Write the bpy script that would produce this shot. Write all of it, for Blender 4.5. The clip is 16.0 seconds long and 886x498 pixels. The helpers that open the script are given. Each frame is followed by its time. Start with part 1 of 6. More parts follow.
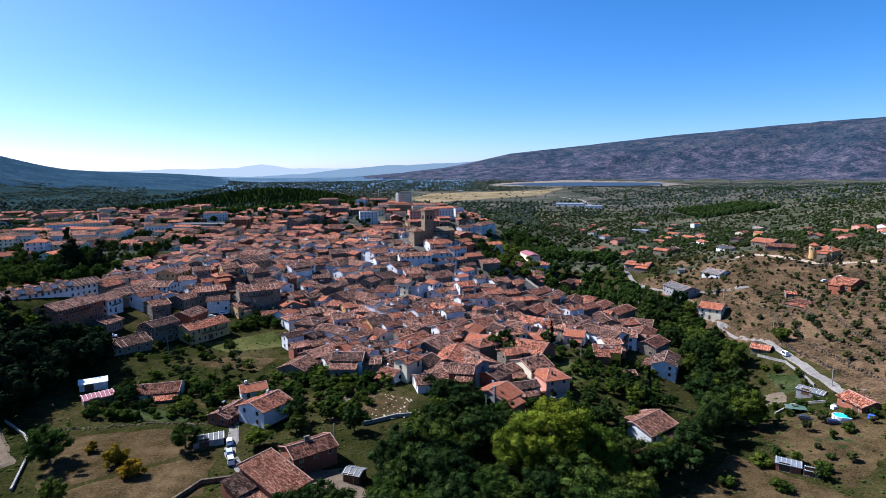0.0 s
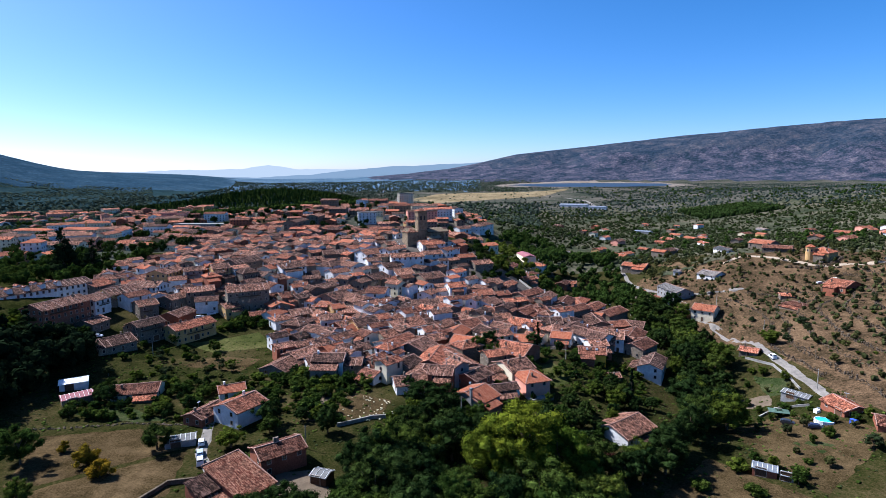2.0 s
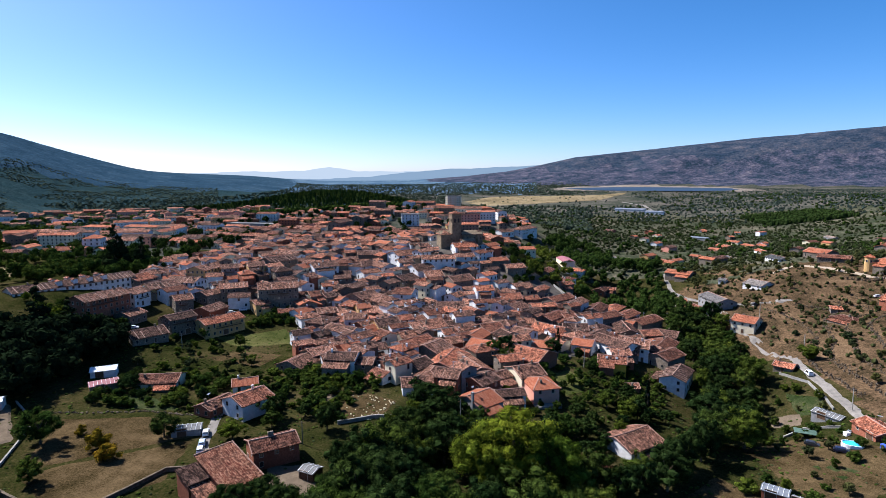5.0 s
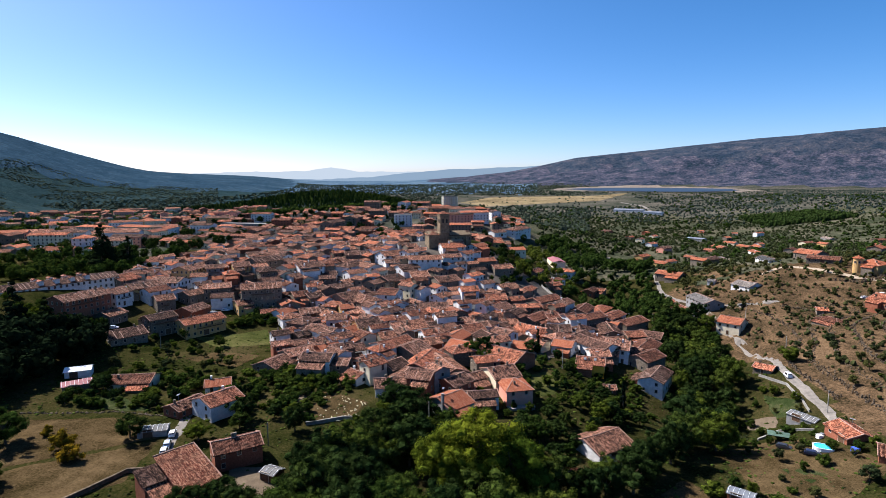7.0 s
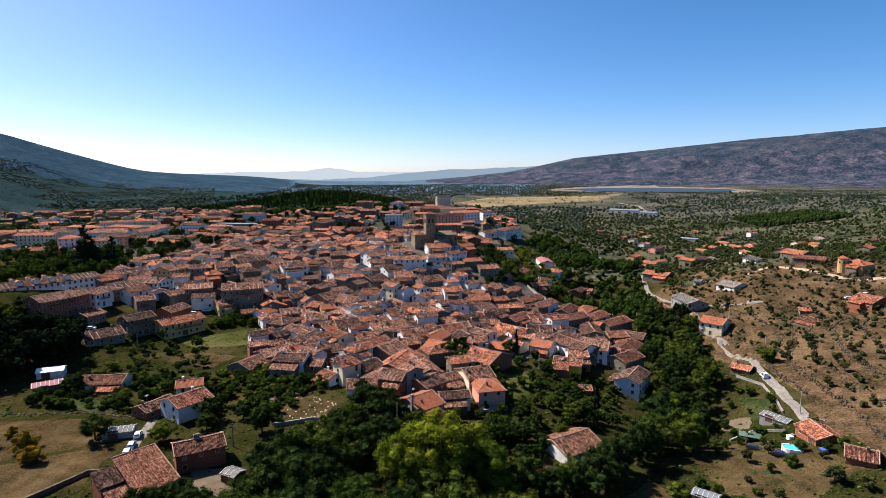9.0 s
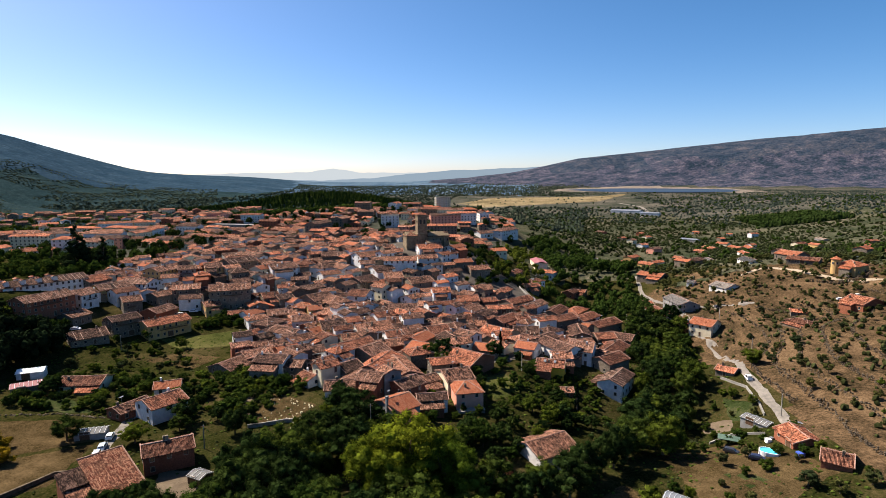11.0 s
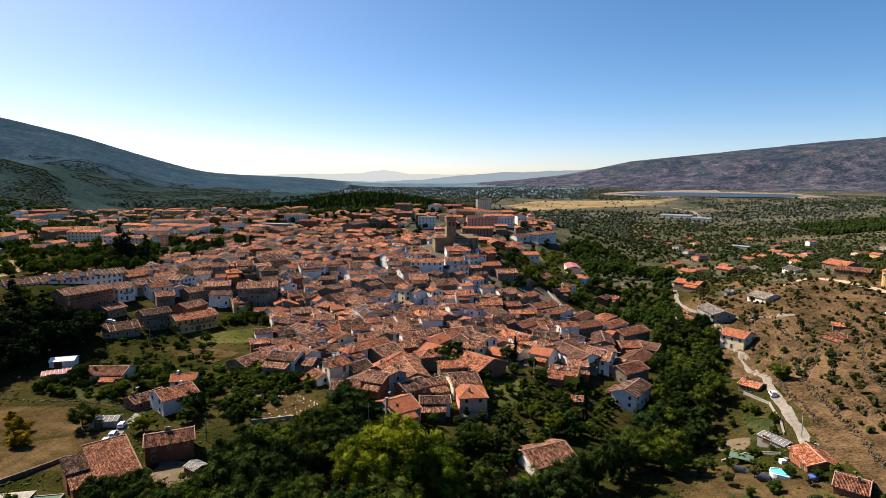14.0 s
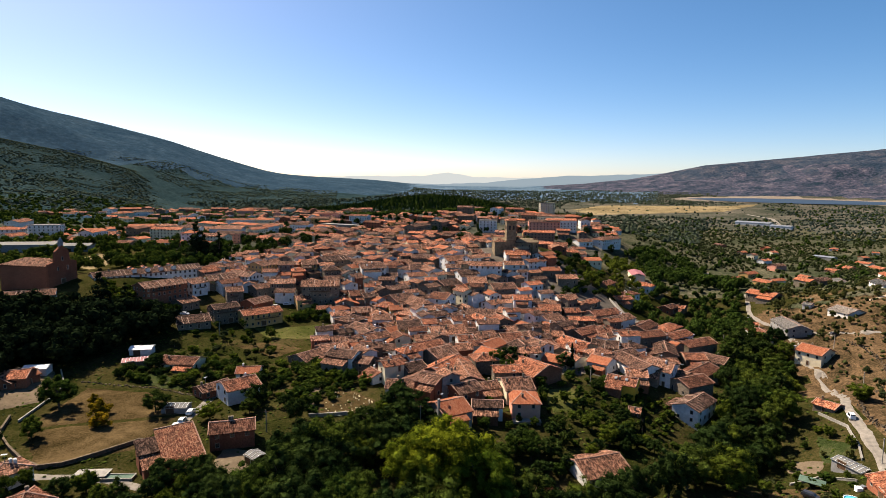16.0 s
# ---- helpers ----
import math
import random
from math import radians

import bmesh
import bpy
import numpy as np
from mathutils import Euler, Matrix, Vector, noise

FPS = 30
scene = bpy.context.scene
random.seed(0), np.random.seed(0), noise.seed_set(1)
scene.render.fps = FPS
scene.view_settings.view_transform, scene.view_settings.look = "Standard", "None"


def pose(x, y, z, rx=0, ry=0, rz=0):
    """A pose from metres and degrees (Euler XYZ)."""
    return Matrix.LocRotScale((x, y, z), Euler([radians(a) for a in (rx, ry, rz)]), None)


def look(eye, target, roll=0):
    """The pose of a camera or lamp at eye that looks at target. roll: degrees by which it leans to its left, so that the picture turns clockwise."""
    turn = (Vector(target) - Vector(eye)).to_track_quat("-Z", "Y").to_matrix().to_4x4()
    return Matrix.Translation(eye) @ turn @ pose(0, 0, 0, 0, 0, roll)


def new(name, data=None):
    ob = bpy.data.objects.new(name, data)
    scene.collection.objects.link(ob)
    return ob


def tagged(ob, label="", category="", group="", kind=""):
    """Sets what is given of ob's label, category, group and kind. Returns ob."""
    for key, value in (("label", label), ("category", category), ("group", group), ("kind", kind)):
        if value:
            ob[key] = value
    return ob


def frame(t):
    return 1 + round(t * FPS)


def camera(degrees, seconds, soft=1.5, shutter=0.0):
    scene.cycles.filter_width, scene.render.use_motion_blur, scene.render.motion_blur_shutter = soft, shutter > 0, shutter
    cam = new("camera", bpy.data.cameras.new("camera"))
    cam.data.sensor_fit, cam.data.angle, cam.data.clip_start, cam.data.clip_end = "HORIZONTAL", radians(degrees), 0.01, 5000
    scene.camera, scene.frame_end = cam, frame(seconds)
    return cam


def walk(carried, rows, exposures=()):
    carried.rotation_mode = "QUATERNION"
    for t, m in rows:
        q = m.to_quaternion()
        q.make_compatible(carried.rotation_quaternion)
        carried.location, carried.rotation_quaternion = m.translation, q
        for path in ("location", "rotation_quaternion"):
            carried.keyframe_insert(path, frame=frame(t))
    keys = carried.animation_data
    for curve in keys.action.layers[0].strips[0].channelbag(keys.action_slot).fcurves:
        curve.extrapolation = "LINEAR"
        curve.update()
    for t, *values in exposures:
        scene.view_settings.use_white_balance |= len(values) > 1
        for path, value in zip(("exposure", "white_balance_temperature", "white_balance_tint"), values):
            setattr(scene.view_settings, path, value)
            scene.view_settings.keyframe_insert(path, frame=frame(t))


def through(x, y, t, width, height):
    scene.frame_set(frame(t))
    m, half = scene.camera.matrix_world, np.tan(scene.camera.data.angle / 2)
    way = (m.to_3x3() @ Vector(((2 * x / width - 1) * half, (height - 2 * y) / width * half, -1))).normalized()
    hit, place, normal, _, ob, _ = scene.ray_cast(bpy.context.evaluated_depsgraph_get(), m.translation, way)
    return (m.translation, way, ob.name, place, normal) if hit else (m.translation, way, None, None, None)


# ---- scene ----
cam = camera(76.12, 16.0, soft=0.6)
PATH = [
    (0, (-35.994, -0.485, 78.407), (-35.98, 1.497, 78.14), -0.6),
    (0.5, (-33.789, -0.265, 78.457), (-33.775, 1.717, 78.19), -0.6),
    (1, (-31.554, 0.116, 78.407), (-31.539, 2.098, 78.14), -0.6),
    (1.5, (-29.023, 0.279, 78.316), (-29.014, 2.261, 78.05), -0.6),
    (2, (-26.131, 0.424, 78.257), (-26.143, 2.406, 77.993), -0.6),
    (2.5, (-23.315, 0.499, 78.301), (-23.359, 2.481, 78.038), -0.5),
    (3, (-20.551, 0.709, 78.281), (-20.641, 2.69, 78.021), -0.5),
    (3.5, (-17.661, 0.715, 78.193), (-17.805, 2.693, 77.935), -0.3),
    (6, (-3.92, 2.829, 77.959), (-4.143, 4.801, 77.707), -0.2),
    (6.5, (-1.431, 3.301, 77.935), (-1.655, 5.272, 77.683), -0.1),
    (7, (0.856, 3.825, 77.898), (0.632, 5.797, 77.646), -0.2),
    (7.5, (3.171, 4.349, 77.792), (2.948, 6.321, 77.54), -0.2),
    (8, (5.326, 4.741, 77.76), (5.103, 6.713, 77.509), -0.2),
    (8.5, (7.725, 5.245, 77.688), (7.503, 7.216, 77.437), -0.2),
    (9, (10.124, 5.74, 77.694), (9.902, 7.712, 77.443), -0.2),
    (9.5, (12.444, 6.371, 77.61), (12.224, 8.343, 77.36), -0.2),
    (10, (14.776, 6.948, 77.542), (14.556, 8.92, 77.293), -0.3),
    (12.5, (26.449, 9.259, 77.63), (26.137, 11.22, 77.385), -0.0),
    (13, (29.141, 9.734, 77.611), (28.801, 11.69, 77.369), 0.0),
    (13.5, (31.363, 10.386, 77.697), (31.007, 12.339, 77.455), 0.0),
    (14, (33.635, 10.927, 77.92), (33.223, 12.869, 77.678), 0.2),
    (14.5, (35.193, 11.167, 78.101), (34.691, 13.089, 77.863), 0.4),
    (15, (35.662, 11.191, 78.117), (35.113, 13.1, 77.882), 0.5),
    (15.5, (35.941, 10.901, 78.056), (35.348, 12.797, 77.822), 0.6),
    (16, (36.062, 10.801, 78.237), (35.436, 12.686, 78.003), 0.7),
]
walk(cam, [(t, look(eye, target, roll)) for t, eye, target, roll in PATH],
     exposures=[(0, 1.20, 5800, 10), (8, 1.20, 6900, 10), (16, 1.26, 8700, 10)])

# ---- light ----
SUN_AZ, SUN_EL = -66.0, 47.0          # degrees: from +y towards +x, and above the horizon
world = bpy.data.worlds.new("world")
scene.world = world
world.use_nodes = True
wn = world.node_tree.nodes
sky = wn.new("ShaderNodeTexSky")
sky.sky_type = "NISHITA"
sky.sun_disc = False
sky.sun_elevation, sky.sun_rotation = radians(SUN_EL), radians(SUN_AZ)
sky.altitude, sky.air_density, sky.dust_density, sky.ozone_density = 900, 0.7, 1.5, 8.0
deep = wn.new("ShaderNodeHueSaturation")
deep.inputs["Saturation"].default_value = 1.2
gain = wn.new("ShaderNodeMix")
gain.data_type, gain.blend_type = "RGBA", "MULTIPLY"
gain.inputs[0].default_value, gain.inputs[7].default_value = 1.0, (1.25, 1.0, 0.91, 1)
world.node_tree.links.new(sky.outputs[0], deep.inputs["Color"])
world.node_tree.links.new(deep.outputs[0], gain.inputs[6])
world.node_tree.links.new(gain.outputs[2], wn["Background"].inputs[0])
wn["Background"].inputs[1].default_value = 0.094

sun = new("sun", bpy.data.lights.new("sun", "SUN"))
sun.data.energy, sun.data.angle, sun.data.color = 5.0, radians(0.55), (1.0, 0.96, 0.95)
sd = Vector((math.sin(radians(SUN_AZ)) * math.cos(radians(SUN_EL)), math.cos(radians(SUN_AZ)) * math.cos(radians(SUN_EL)), math.sin(radians(SUN_EL))))
sun.matrix_world = look(sd * 300, (0, 0, 0))


# ---- materials ----
def material(name, rough=0.85, metal=0.0, spec=0.3):
    m = bpy.data.materials.new(name)
    m.use_nodes = True
    b = m.node_tree.nodes["Principled BSDF"]
    b.inputs["Roughness"].default_value, b.inputs["Metallic"].default_value = rough, metal
    b.inputs["Specular IOR Level"].default_value = spec
    return m, m.node_tree.nodes, m.node_tree.links, b


def noise_node(n, l, vec, scale, detail=4.0, rough=0.6):
    t = n.new("ShaderNodeTexNoise")
    t.inputs["Scale"].default_value, t.inputs["Detail"].default_value, t.inputs["Roughness"].default_value = scale, detail, rough
    l.new(vec, t.inputs["Vector"])
    return t.outputs[0]


def ramp(n, l, fac, stops):
    r = n.new("ShaderNodeValToRGB")
    while len(r.color_ramp.elements) < len(stops):
        r.color_ramp.elements.new(0.5)
    for e, (p, c) in zip(r.color_ramp.elements, stops):
        e.position, e.color = p, (*c, 1)
    l.new(fac, r.inputs[0])
    return r.outputs[0]


def blend(n, l, fac, a, b, how="MIX"):
    x = n.new("ShaderNodeMix")
    x.data_type, x.blend_type = "RGBA", how
    for value, socket in ((fac, x.inputs[0]), (a, x.inputs[6]), (b, x.inputs[7])):
        if isinstance(value, (int, float)):
            socket.default_value = value
        elif isinstance(value, tuple):
            socket.default_value = (*value, 1)
        else:
            l.new(value, socket)
    return x.outputs[2]


def bump(n, l, b, height, strength, distance):
    u = n.new("ShaderNodeBump")
    u.inputs["Strength"].default_value, u.inputs["Distance"].default_value = strength, distance
    l.new(height, u.inputs["Height"])
    l.new(u.outputs[0], b.inputs["Normal"])


def any_random(n, l):
    """A random number for each object and, in joined meshes, for each loose piece."""
    add = n.new("ShaderNodeMath")
    add.operation = "ADD"
    l.new(n.new("ShaderNodeObjectInfo").outputs["Random"], add.inputs[0])
    l.new(n.new("ShaderNodeNewGeometry").outputs["Random Per Island"], add.inputs[1])
    part_of = n.new("ShaderNodeMath")
    part_of.operation = "FRACT"
    l.new(add.outputs[0], part_of.inputs[0])
    return part_of.outputs[0]


def surface(name, dark, light, fine=1.2, broad=0.06, rough=0.9, tint=0.25, relief=0.03, metal=0.0, stain=None, spec=0.08):
    """A weathered surface: two scales of mottling in world space and a small tint from object to object."""
    m, n, l, b = material(name, rough, metal, spec)
    pos = n.new("ShaderNodeNewGeometry").outputs["Position"]
    f, g = noise_node(n, l, pos, fine), noise_node(n, l, pos, broad, 3.0)
    col = ramp(n, l, f, [(0.32, dark), (0.68, light)])
    other = stain or tuple(c * 0.72 for c in dark)
    col = blend(n, l, ramp(n, l, g, [(0.45, (0, 0, 0)), (0.72, (0.55, 0.55, 0.55))]), col, other)
    if tint:
        rnd = any_random(n, l)
        col = blend(n, l, 1.0, col, ramp(n, l, rnd, [(0.0, (1 - tint,) * 3), (1.0, (1, 1, 1))]), "MULTIPLY")
    l.new(col, b.inputs["Base Color"])
    if relief:
        bump(n, l, b, f, 0.6, relief)
    return m


def roof_surface(name, dark, mid, light, lichen, new_look=0.0):
    """Clay tiles: streaks down the slope, single pale or dark tiles, lichen in patches, rounded rows."""
    m, n, l, b = material(name, 0.9, 0.0, 0.04)
    tc = n.new("ShaderNodeTexCoord")
    obj, pos = tc.outputs["Object"], n.new("ShaderNodeNewGeometry").outputs["Position"]
    mp = n.new("ShaderNodeMapping")
    mp.inputs["Scale"].default_value = (3.4, 0.6, 0.6)
    l.new(obj, mp.inputs["Vector"])
    rnd = any_random(n, l)
    add = n.new("ShaderNodeVectorMath")
    l.new(mp.outputs[0], add.inputs[0])
    sc = n.new("ShaderNodeMath")
    sc.operation = "MULTIPLY"
    sc.inputs[1].default_value = 90.0
    l.new(rnd, sc.inputs[0])
    l.new(sc.outputs[0], add.inputs[1])
    streak = noise_node(n, l, add.outputs[0], 1.0, 5.0, 0.75)
    col = ramp(n, l, streak, [(0.37, dark), (0.48, mid), (0.58, light)])
    patch = noise_node(n, l, pos, 0.38, 5.0, 0.7)
    col = blend(n, l, ramp(n, l, patch, [(0.46, (0, 0, 0)), (0.62, (0.85 - new_look * 0.6,) * 3)]), col, lichen)
    spots = noise_node(n, l, pos, 1.5, 3.0, 0.7)
    col = blend(n, l, ramp(n, l, spots, [(0.54, (0, 0, 0)), (0.64, (0.8 - new_look * 0.4,) * 3)]), col, light)
    grime = noise_node(n, l, pos, 0.9, 4.0, 0.75)
    col = blend(n, l, ramp(n, l, grime, [(0.36, (0.75 - new_look * 0.45,) * 3), (0.48, (0, 0, 0))]), col, dark)
    col = blend(n, l, 1.0 - new_look * 0.7, col, ramp(n, l, rnd, [(0.0, (0.36, 0.40, 0.44)), (0.3, (0.62, 0.64, 0.67)), (0.6, (0.92, 0.88, 0.86)), (0.85, (1.25, 1.08, 0.98)), (1.0, (1.5, 1.36, 1.3))]), "MULTIPLY")
    l.new(col, b.inputs["Base Color"])
    wave = n.new("ShaderNodeTexWave")
    wave.wave_type, wave.bands_direction, wave.wave_profile = "BANDS", "X", "SIN"
    wave.inputs["Scale"].default_value, wave.inputs["Distortion"].default_value = 1.15, 0.6
    l.new(obj, wave.inputs["Vector"])
    bump(n, l, b, wave.outputs[1], 0.9, 0.26)
    return m


def foliage(name, dark, light, through=0.3):
    m = bpy.data.materials.new(name)
    m.use_nodes = True
    n, l = m.node_tree.nodes, m.node_tree.links
    b = n["Principled BSDF"]
    b.inputs["Roughness"].default_value, b.inputs["Specular IOR Level"].default_value = 1.0, 0.0
    geo = n.new("ShaderNodeNewGeometry")
    f = noise_node(n, l, geo.outputs["Position"], 0.5, 3.0)
    col = ramp(n, l, f, [(0.3, dark), (0.7, light)])
    col = blend(n, l, 1.0, col, ramp(n, l, geo.outputs["Random Per Island"], [(0.0, (0.6,) * 3), (1.0, (1.25,) * 3)]), "MULTIPLY")
    rnd = n.new("ShaderNodeObjectInfo").outputs["Random"]
    col = blend(n, l, 1.0, col, ramp(n, l, rnd, [(0.0, (0.55, 0.70, 0.75)), (0.6, (1.0, 1.0, 0.95)), (1.0, (1.45, 1.30, 0.95))]), "MULTIPLY")
    l.new(col, b.inputs["Base Color"])
    tr = n.new("ShaderNodeBsdfTranslucent")
    l.new(col, tr.inputs[0])
    mix = n.new("ShaderNodeMixShader")
    mix.inputs[0].default_value = through
    l.new(b.outputs[0], mix.inputs[1])
    l.new(tr.outputs[0], mix.inputs[2])
    l.new(mix.outputs[0], n["Material Output"].inputs[0])
    return m


def land(name, stops, broad, fine, relief=0.25):
    """Ground cover: broad patches and fine grain, at real size."""
    m, n, l, b = material(name, 1.0, 0.0, 0.0)
    pos = n.new("ShaderNodeNewGeometry").outputs["Position"]
    g, f, h = noise_node(n, l, pos, broad, 5.0, 0.65), noise_node(n, l, pos, fine * 2.0, 6.0, 0.8), noise_node(n, l, pos, broad * 5, 4.0)
    s = n.new("ShaderNodeMath")
    s.operation = "MULTIPLY_ADD"
    s.inputs[1].default_value = 0.55
    l.new(f, s.inputs[0])
    k = n.new("ShaderNodeMath")
    k.operation = "MULTIPLY"
    k.inputs[1].default_value = 0.45
    l.new(g, k.inputs[0])
    l.new(k.outputs[0], s.inputs[2])
    col = ramp(n, l, s.outputs[0], stops)
    col = blend(n, l, 1.0, col, ramp(n, l, h, [(0.3, (0.75,) * 3), (0.7, (1.15,) * 3)]), "MULTIPLY")
    l.new(col, b.inputs["Base Color"])
    bump(n, l, b, f, 0.8, relief)
    return m


ROOF = {
    "old": roof_surface("old_tiles", (0.014, 0.0075, 0.0055), (0.108, 0.050, 0.033), (0.53, 0.285, 0.205), (0.046, 0.031, 0.025)),
    "red": roof_surface("weathered_red_tiles", (0.036, 0.012, 0.009), (0.205, 0.066, 0.038), (0.60, 0.270, 0.175), (0.074, 0.040, 0.029)),
    "new": roof_surface("new_orange_tiles", (0.2288, 0.065, 0.0362), (0.3608, 0.112, 0.058), (0.44, 0.185, 0.1111), (0.2464, 0.1, 0.0665), 1.0),
    "patchy": roof_surface("patchy_red_tiles", (0.050, 0.017, 0.012), (0.165, 0.054, 0.034), (0.44, 0.255, 0.175), (0.075, 0.036, 0.025)),
    "grey": roof_surface("grey_tiles", (0.13, 0.12, 0.12), (0.21, 0.20, 0.19), (0.32, 0.30, 0.28), (0.16, 0.15, 0.13)),
}
ROOF_WORDS = {"old": "old brown clay tile", "red": "weathered red tile", "new": "bright orange tile", "grey": "grey tile", "patchy": "patchy red tile"}
MORTAR = surface("ridge_clay", (0.25, 0.1379, 0.102), (0.525, 0.3281, 0.2626), 2.0, 0.3, 0.9, 0.45)
PALE_ROW = surface("pale_mortared_tiles", (0.34, 0.2152, 0.1667), (0.56, 0.399, 0.3335), 2.0, 0.3, 0.9, 0.3)
WALL = {
    "white": surface("whitewash", (0.5262, 0.5262, 0.5364), (0.7286, 0.7236, 0.7084), 0.9, 0.25, 0.9, 0.15, stain=(0.4048, 0.3846, 0.3643)),
    "cream": surface("cream_plaster", (0.58, 0.50, 0.36), (0.74, 0.66, 0.48), 0.8, 0.2, 0.9, 0.15),
    "pale": surface("pale_blue_wash", (0.493, 0.527, 0.595), (0.612, 0.646, 0.697), 0.8, 0.2, 0.9, 0.1),
    "stone": surface("rubble_stone", (0.108, 0.088, 0.068), (0.256, 0.2096, 0.164), 1.6, 0.12, 0.95, 0.4, 0.08),
    "brick": surface("brick", (0.18, 0.062, 0.036), (0.31, 0.118, 0.072), 2.2, 0.15, 0.95, 0.25, 0.05),
    "grey": surface("grey_render", (0.18, 0.18, 0.18), (0.27, 0.27, 0.27), 1.0, 0.15, 0.92, 0.15),
    "ochre": surface("ochre_plaster", (0.42, 0.26, 0.11), (0.56, 0.36, 0.16), 0.9, 0.2, 0.92, 0.2),
    "yellow": surface("yellow_paint", (0.62, 0.33, 0.04), (0.74, 0.42, 0.06), 0.8, 0.2, 0.85, 0.1),
    "pink": surface("salmon_paint", (0.58, 0.25, 0.18), (0.68, 0.32, 0.24), 0.8, 0.2, 0.85, 0.1),
}
WALL_WORDS = {"white": "whitewashed", "cream": "cream plastered", "pale": "pale blue-white", "stone": "rubble stone", "brick": "brown brick", "grey": "grey rendered", "ochre": "ochre plastered", "yellow": "mustard yellow", "pink": "salmon pink"}
GLASS = material("window_glass", 0.12, 0.0, 0.6)[0]
GLASS.node_tree.nodes["Principled BSDF"].inputs["Base Color"].default_value = (0.02, 0.024, 0.03, 1)
TIMBER = surface("dark_timber", (0.07, 0.04, 0.025), (0.16, 0.09, 0.055), 3.0, 0.3, 0.8, 0.3)
TRIM = surface("window_trim", (0.30, 0.25, 0.20), (0.48, 0.42, 0.36), 3.0, 0.3, 0.8, 0.3)
CHURCH = surface("granite_ashlar", (0.1302, 0.0967, 0.0645), (0.2852, 0.217, 0.1426), 0.7, 0.1, 0.95, 0.1, 0.08)
METAL = surface("sheet_metal", (0.168, 0.189, 0.217), (0.28, 0.301, 0.329), 0.7, 0.2, 0.45, 0.2, metal=0.3)
WHITE_METAL = surface("white_sheet", (0.74, 0.76, 0.78), (0.84, 0.86, 0.88), 0.8, 0.3, 0.5, 0.05)
CONCRETE = surface("concrete", (0.18, 0.1725, 0.1575), (0.3, 0.285, 0.2625), 0.9, 0.15, 0.92, 0.1)
DRYSTONE = surface("dry_stone", (0.060, 0.047, 0.034), (0.150, 0.118, 0.086), 1.4, 0.1, 0.97, 0.35, 0.15)
ROAD = surface("pale_road", (0.13, 0.1186, 0.1071), (0.2066, 0.1874, 0.1644), 0.8, 0.06, 0.95, 0.0, 0.02)
DIRT = surface("bare_dirt", (0.225, 0.1762, 0.1275), (0.345, 0.2812, 0.21), 0.5, 0.06, 0.97, 0.0, 0.05)
BARK = surface("bark", (0.06, 0.045, 0.03), (0.15, 0.11, 0.08), 4.0, 0.4, 0.95, 0.2, 0.03)
LEAF = {
    "broad": foliage("broad_leaves", (0.0097, 0.0206, 0.0035), (0.0755, 0.1063, 0.0204)),
    "fresh": foliage("fresh_green_leaves", (0.0171, 0.032, 0.0052), (0.0983, 0.1292, 0.027)),
    "dark": foliage("dark_leaves", (0.0049, 0.0121, 0.0028), (0.0365, 0.0583, 0.0169), 0.2),
    "lime": foliage("yellow_green_leaves", (0.040, 0.062, 0.006), (0.165, 0.195, 0.022), 0.35),
    "olive": foliage("olive_leaves", (0.0205, 0.0274, 0.0094), (0.077, 0.0856, 0.0359)),
    "autumn": foliage("autumn_leaves", (0.119, 0.085, 0.0085), (0.289, 0.17, 0.017), 0.35),
    "needle": foliage("needles", (0.0032, 0.0072, 0.004), (0.0128, 0.0224, 0.0112), 0.1),
    # Leaves of the far woods: bluish tint of haze put into their colour.
    "oak": foliage("haze_tinted_oak_leaves", (0.0201, 0.0332, 0.0298), (0.0518, 0.0693, 0.057), 0.2),
    "plum": foliage("plum_leaves", (0.036, 0.013, 0.0115), (0.0792, 0.0288, 0.0216), 0.2),
}
EARTH = land("garden_earth", [(0.40, (0.0059, 0.0089, 0.0021)), (0.47, (0.0175, 0.0205, 0.0057)), (0.54, (0.0363, 0.0311, 0.0121)), (0.65, (0.076, 0.0555, 0.0284))], 0.035, 0.7)
HILLSIDE = land("dry_hillside", [(0.39, (0.0123, 0.0117, 0.0054)), (0.46, (0.0417, 0.0292, 0.0164)), (0.53, (0.092, 0.0585, 0.0327)), (0.64, (0.1533, 0.1007, 0.0589))], 0.05, 0.5)
STREET = land("street_ground", [(0.3, (0.0525, 0.0455, 0.0385)), (0.7, (0.119, 0.105, 0.091))], 0.05, 1.0, 0.05)
# Lifted and blued a little to put valley haze into the colour.
SCRUB = land("valley_scrub", [(0.38, (0.0159, 0.0232, 0.0161)), (0.47, (0.0383, 0.0431, 0.0324)), (0.54, (0.0717, 0.0677, 0.054)), (0.64, (0.1356, 0.1158, 0.0972))], 0.008, 0.09, 0.8)
VALLEY = land("green_valley_floor", [(0.38, (0.0138, 0.0218, 0.0112)), (0.47, (0.0345, 0.0414, 0.0238)), (0.54, (0.0667, 0.0644, 0.042)), (0.64, (0.1437, 0.1207, 0.0868))], 0.012, 0.15, 0.6)
# MOOR to PLAIN: the blue of distant haze is put into the colour.
MOOR = land("haze_blue_moorland", [(0.40, (0.0102, 0.024, 0.0358)), (0.465, (0.025, 0.035, 0.0525)), (0.52, (0.0517, 0.0552, 0.0819)), (0.57, (0.0901, 0.0827, 0.1029)), (0.66, (0.1566, 0.1425, 0.1522))], 0.014, 0.040, 9.0)
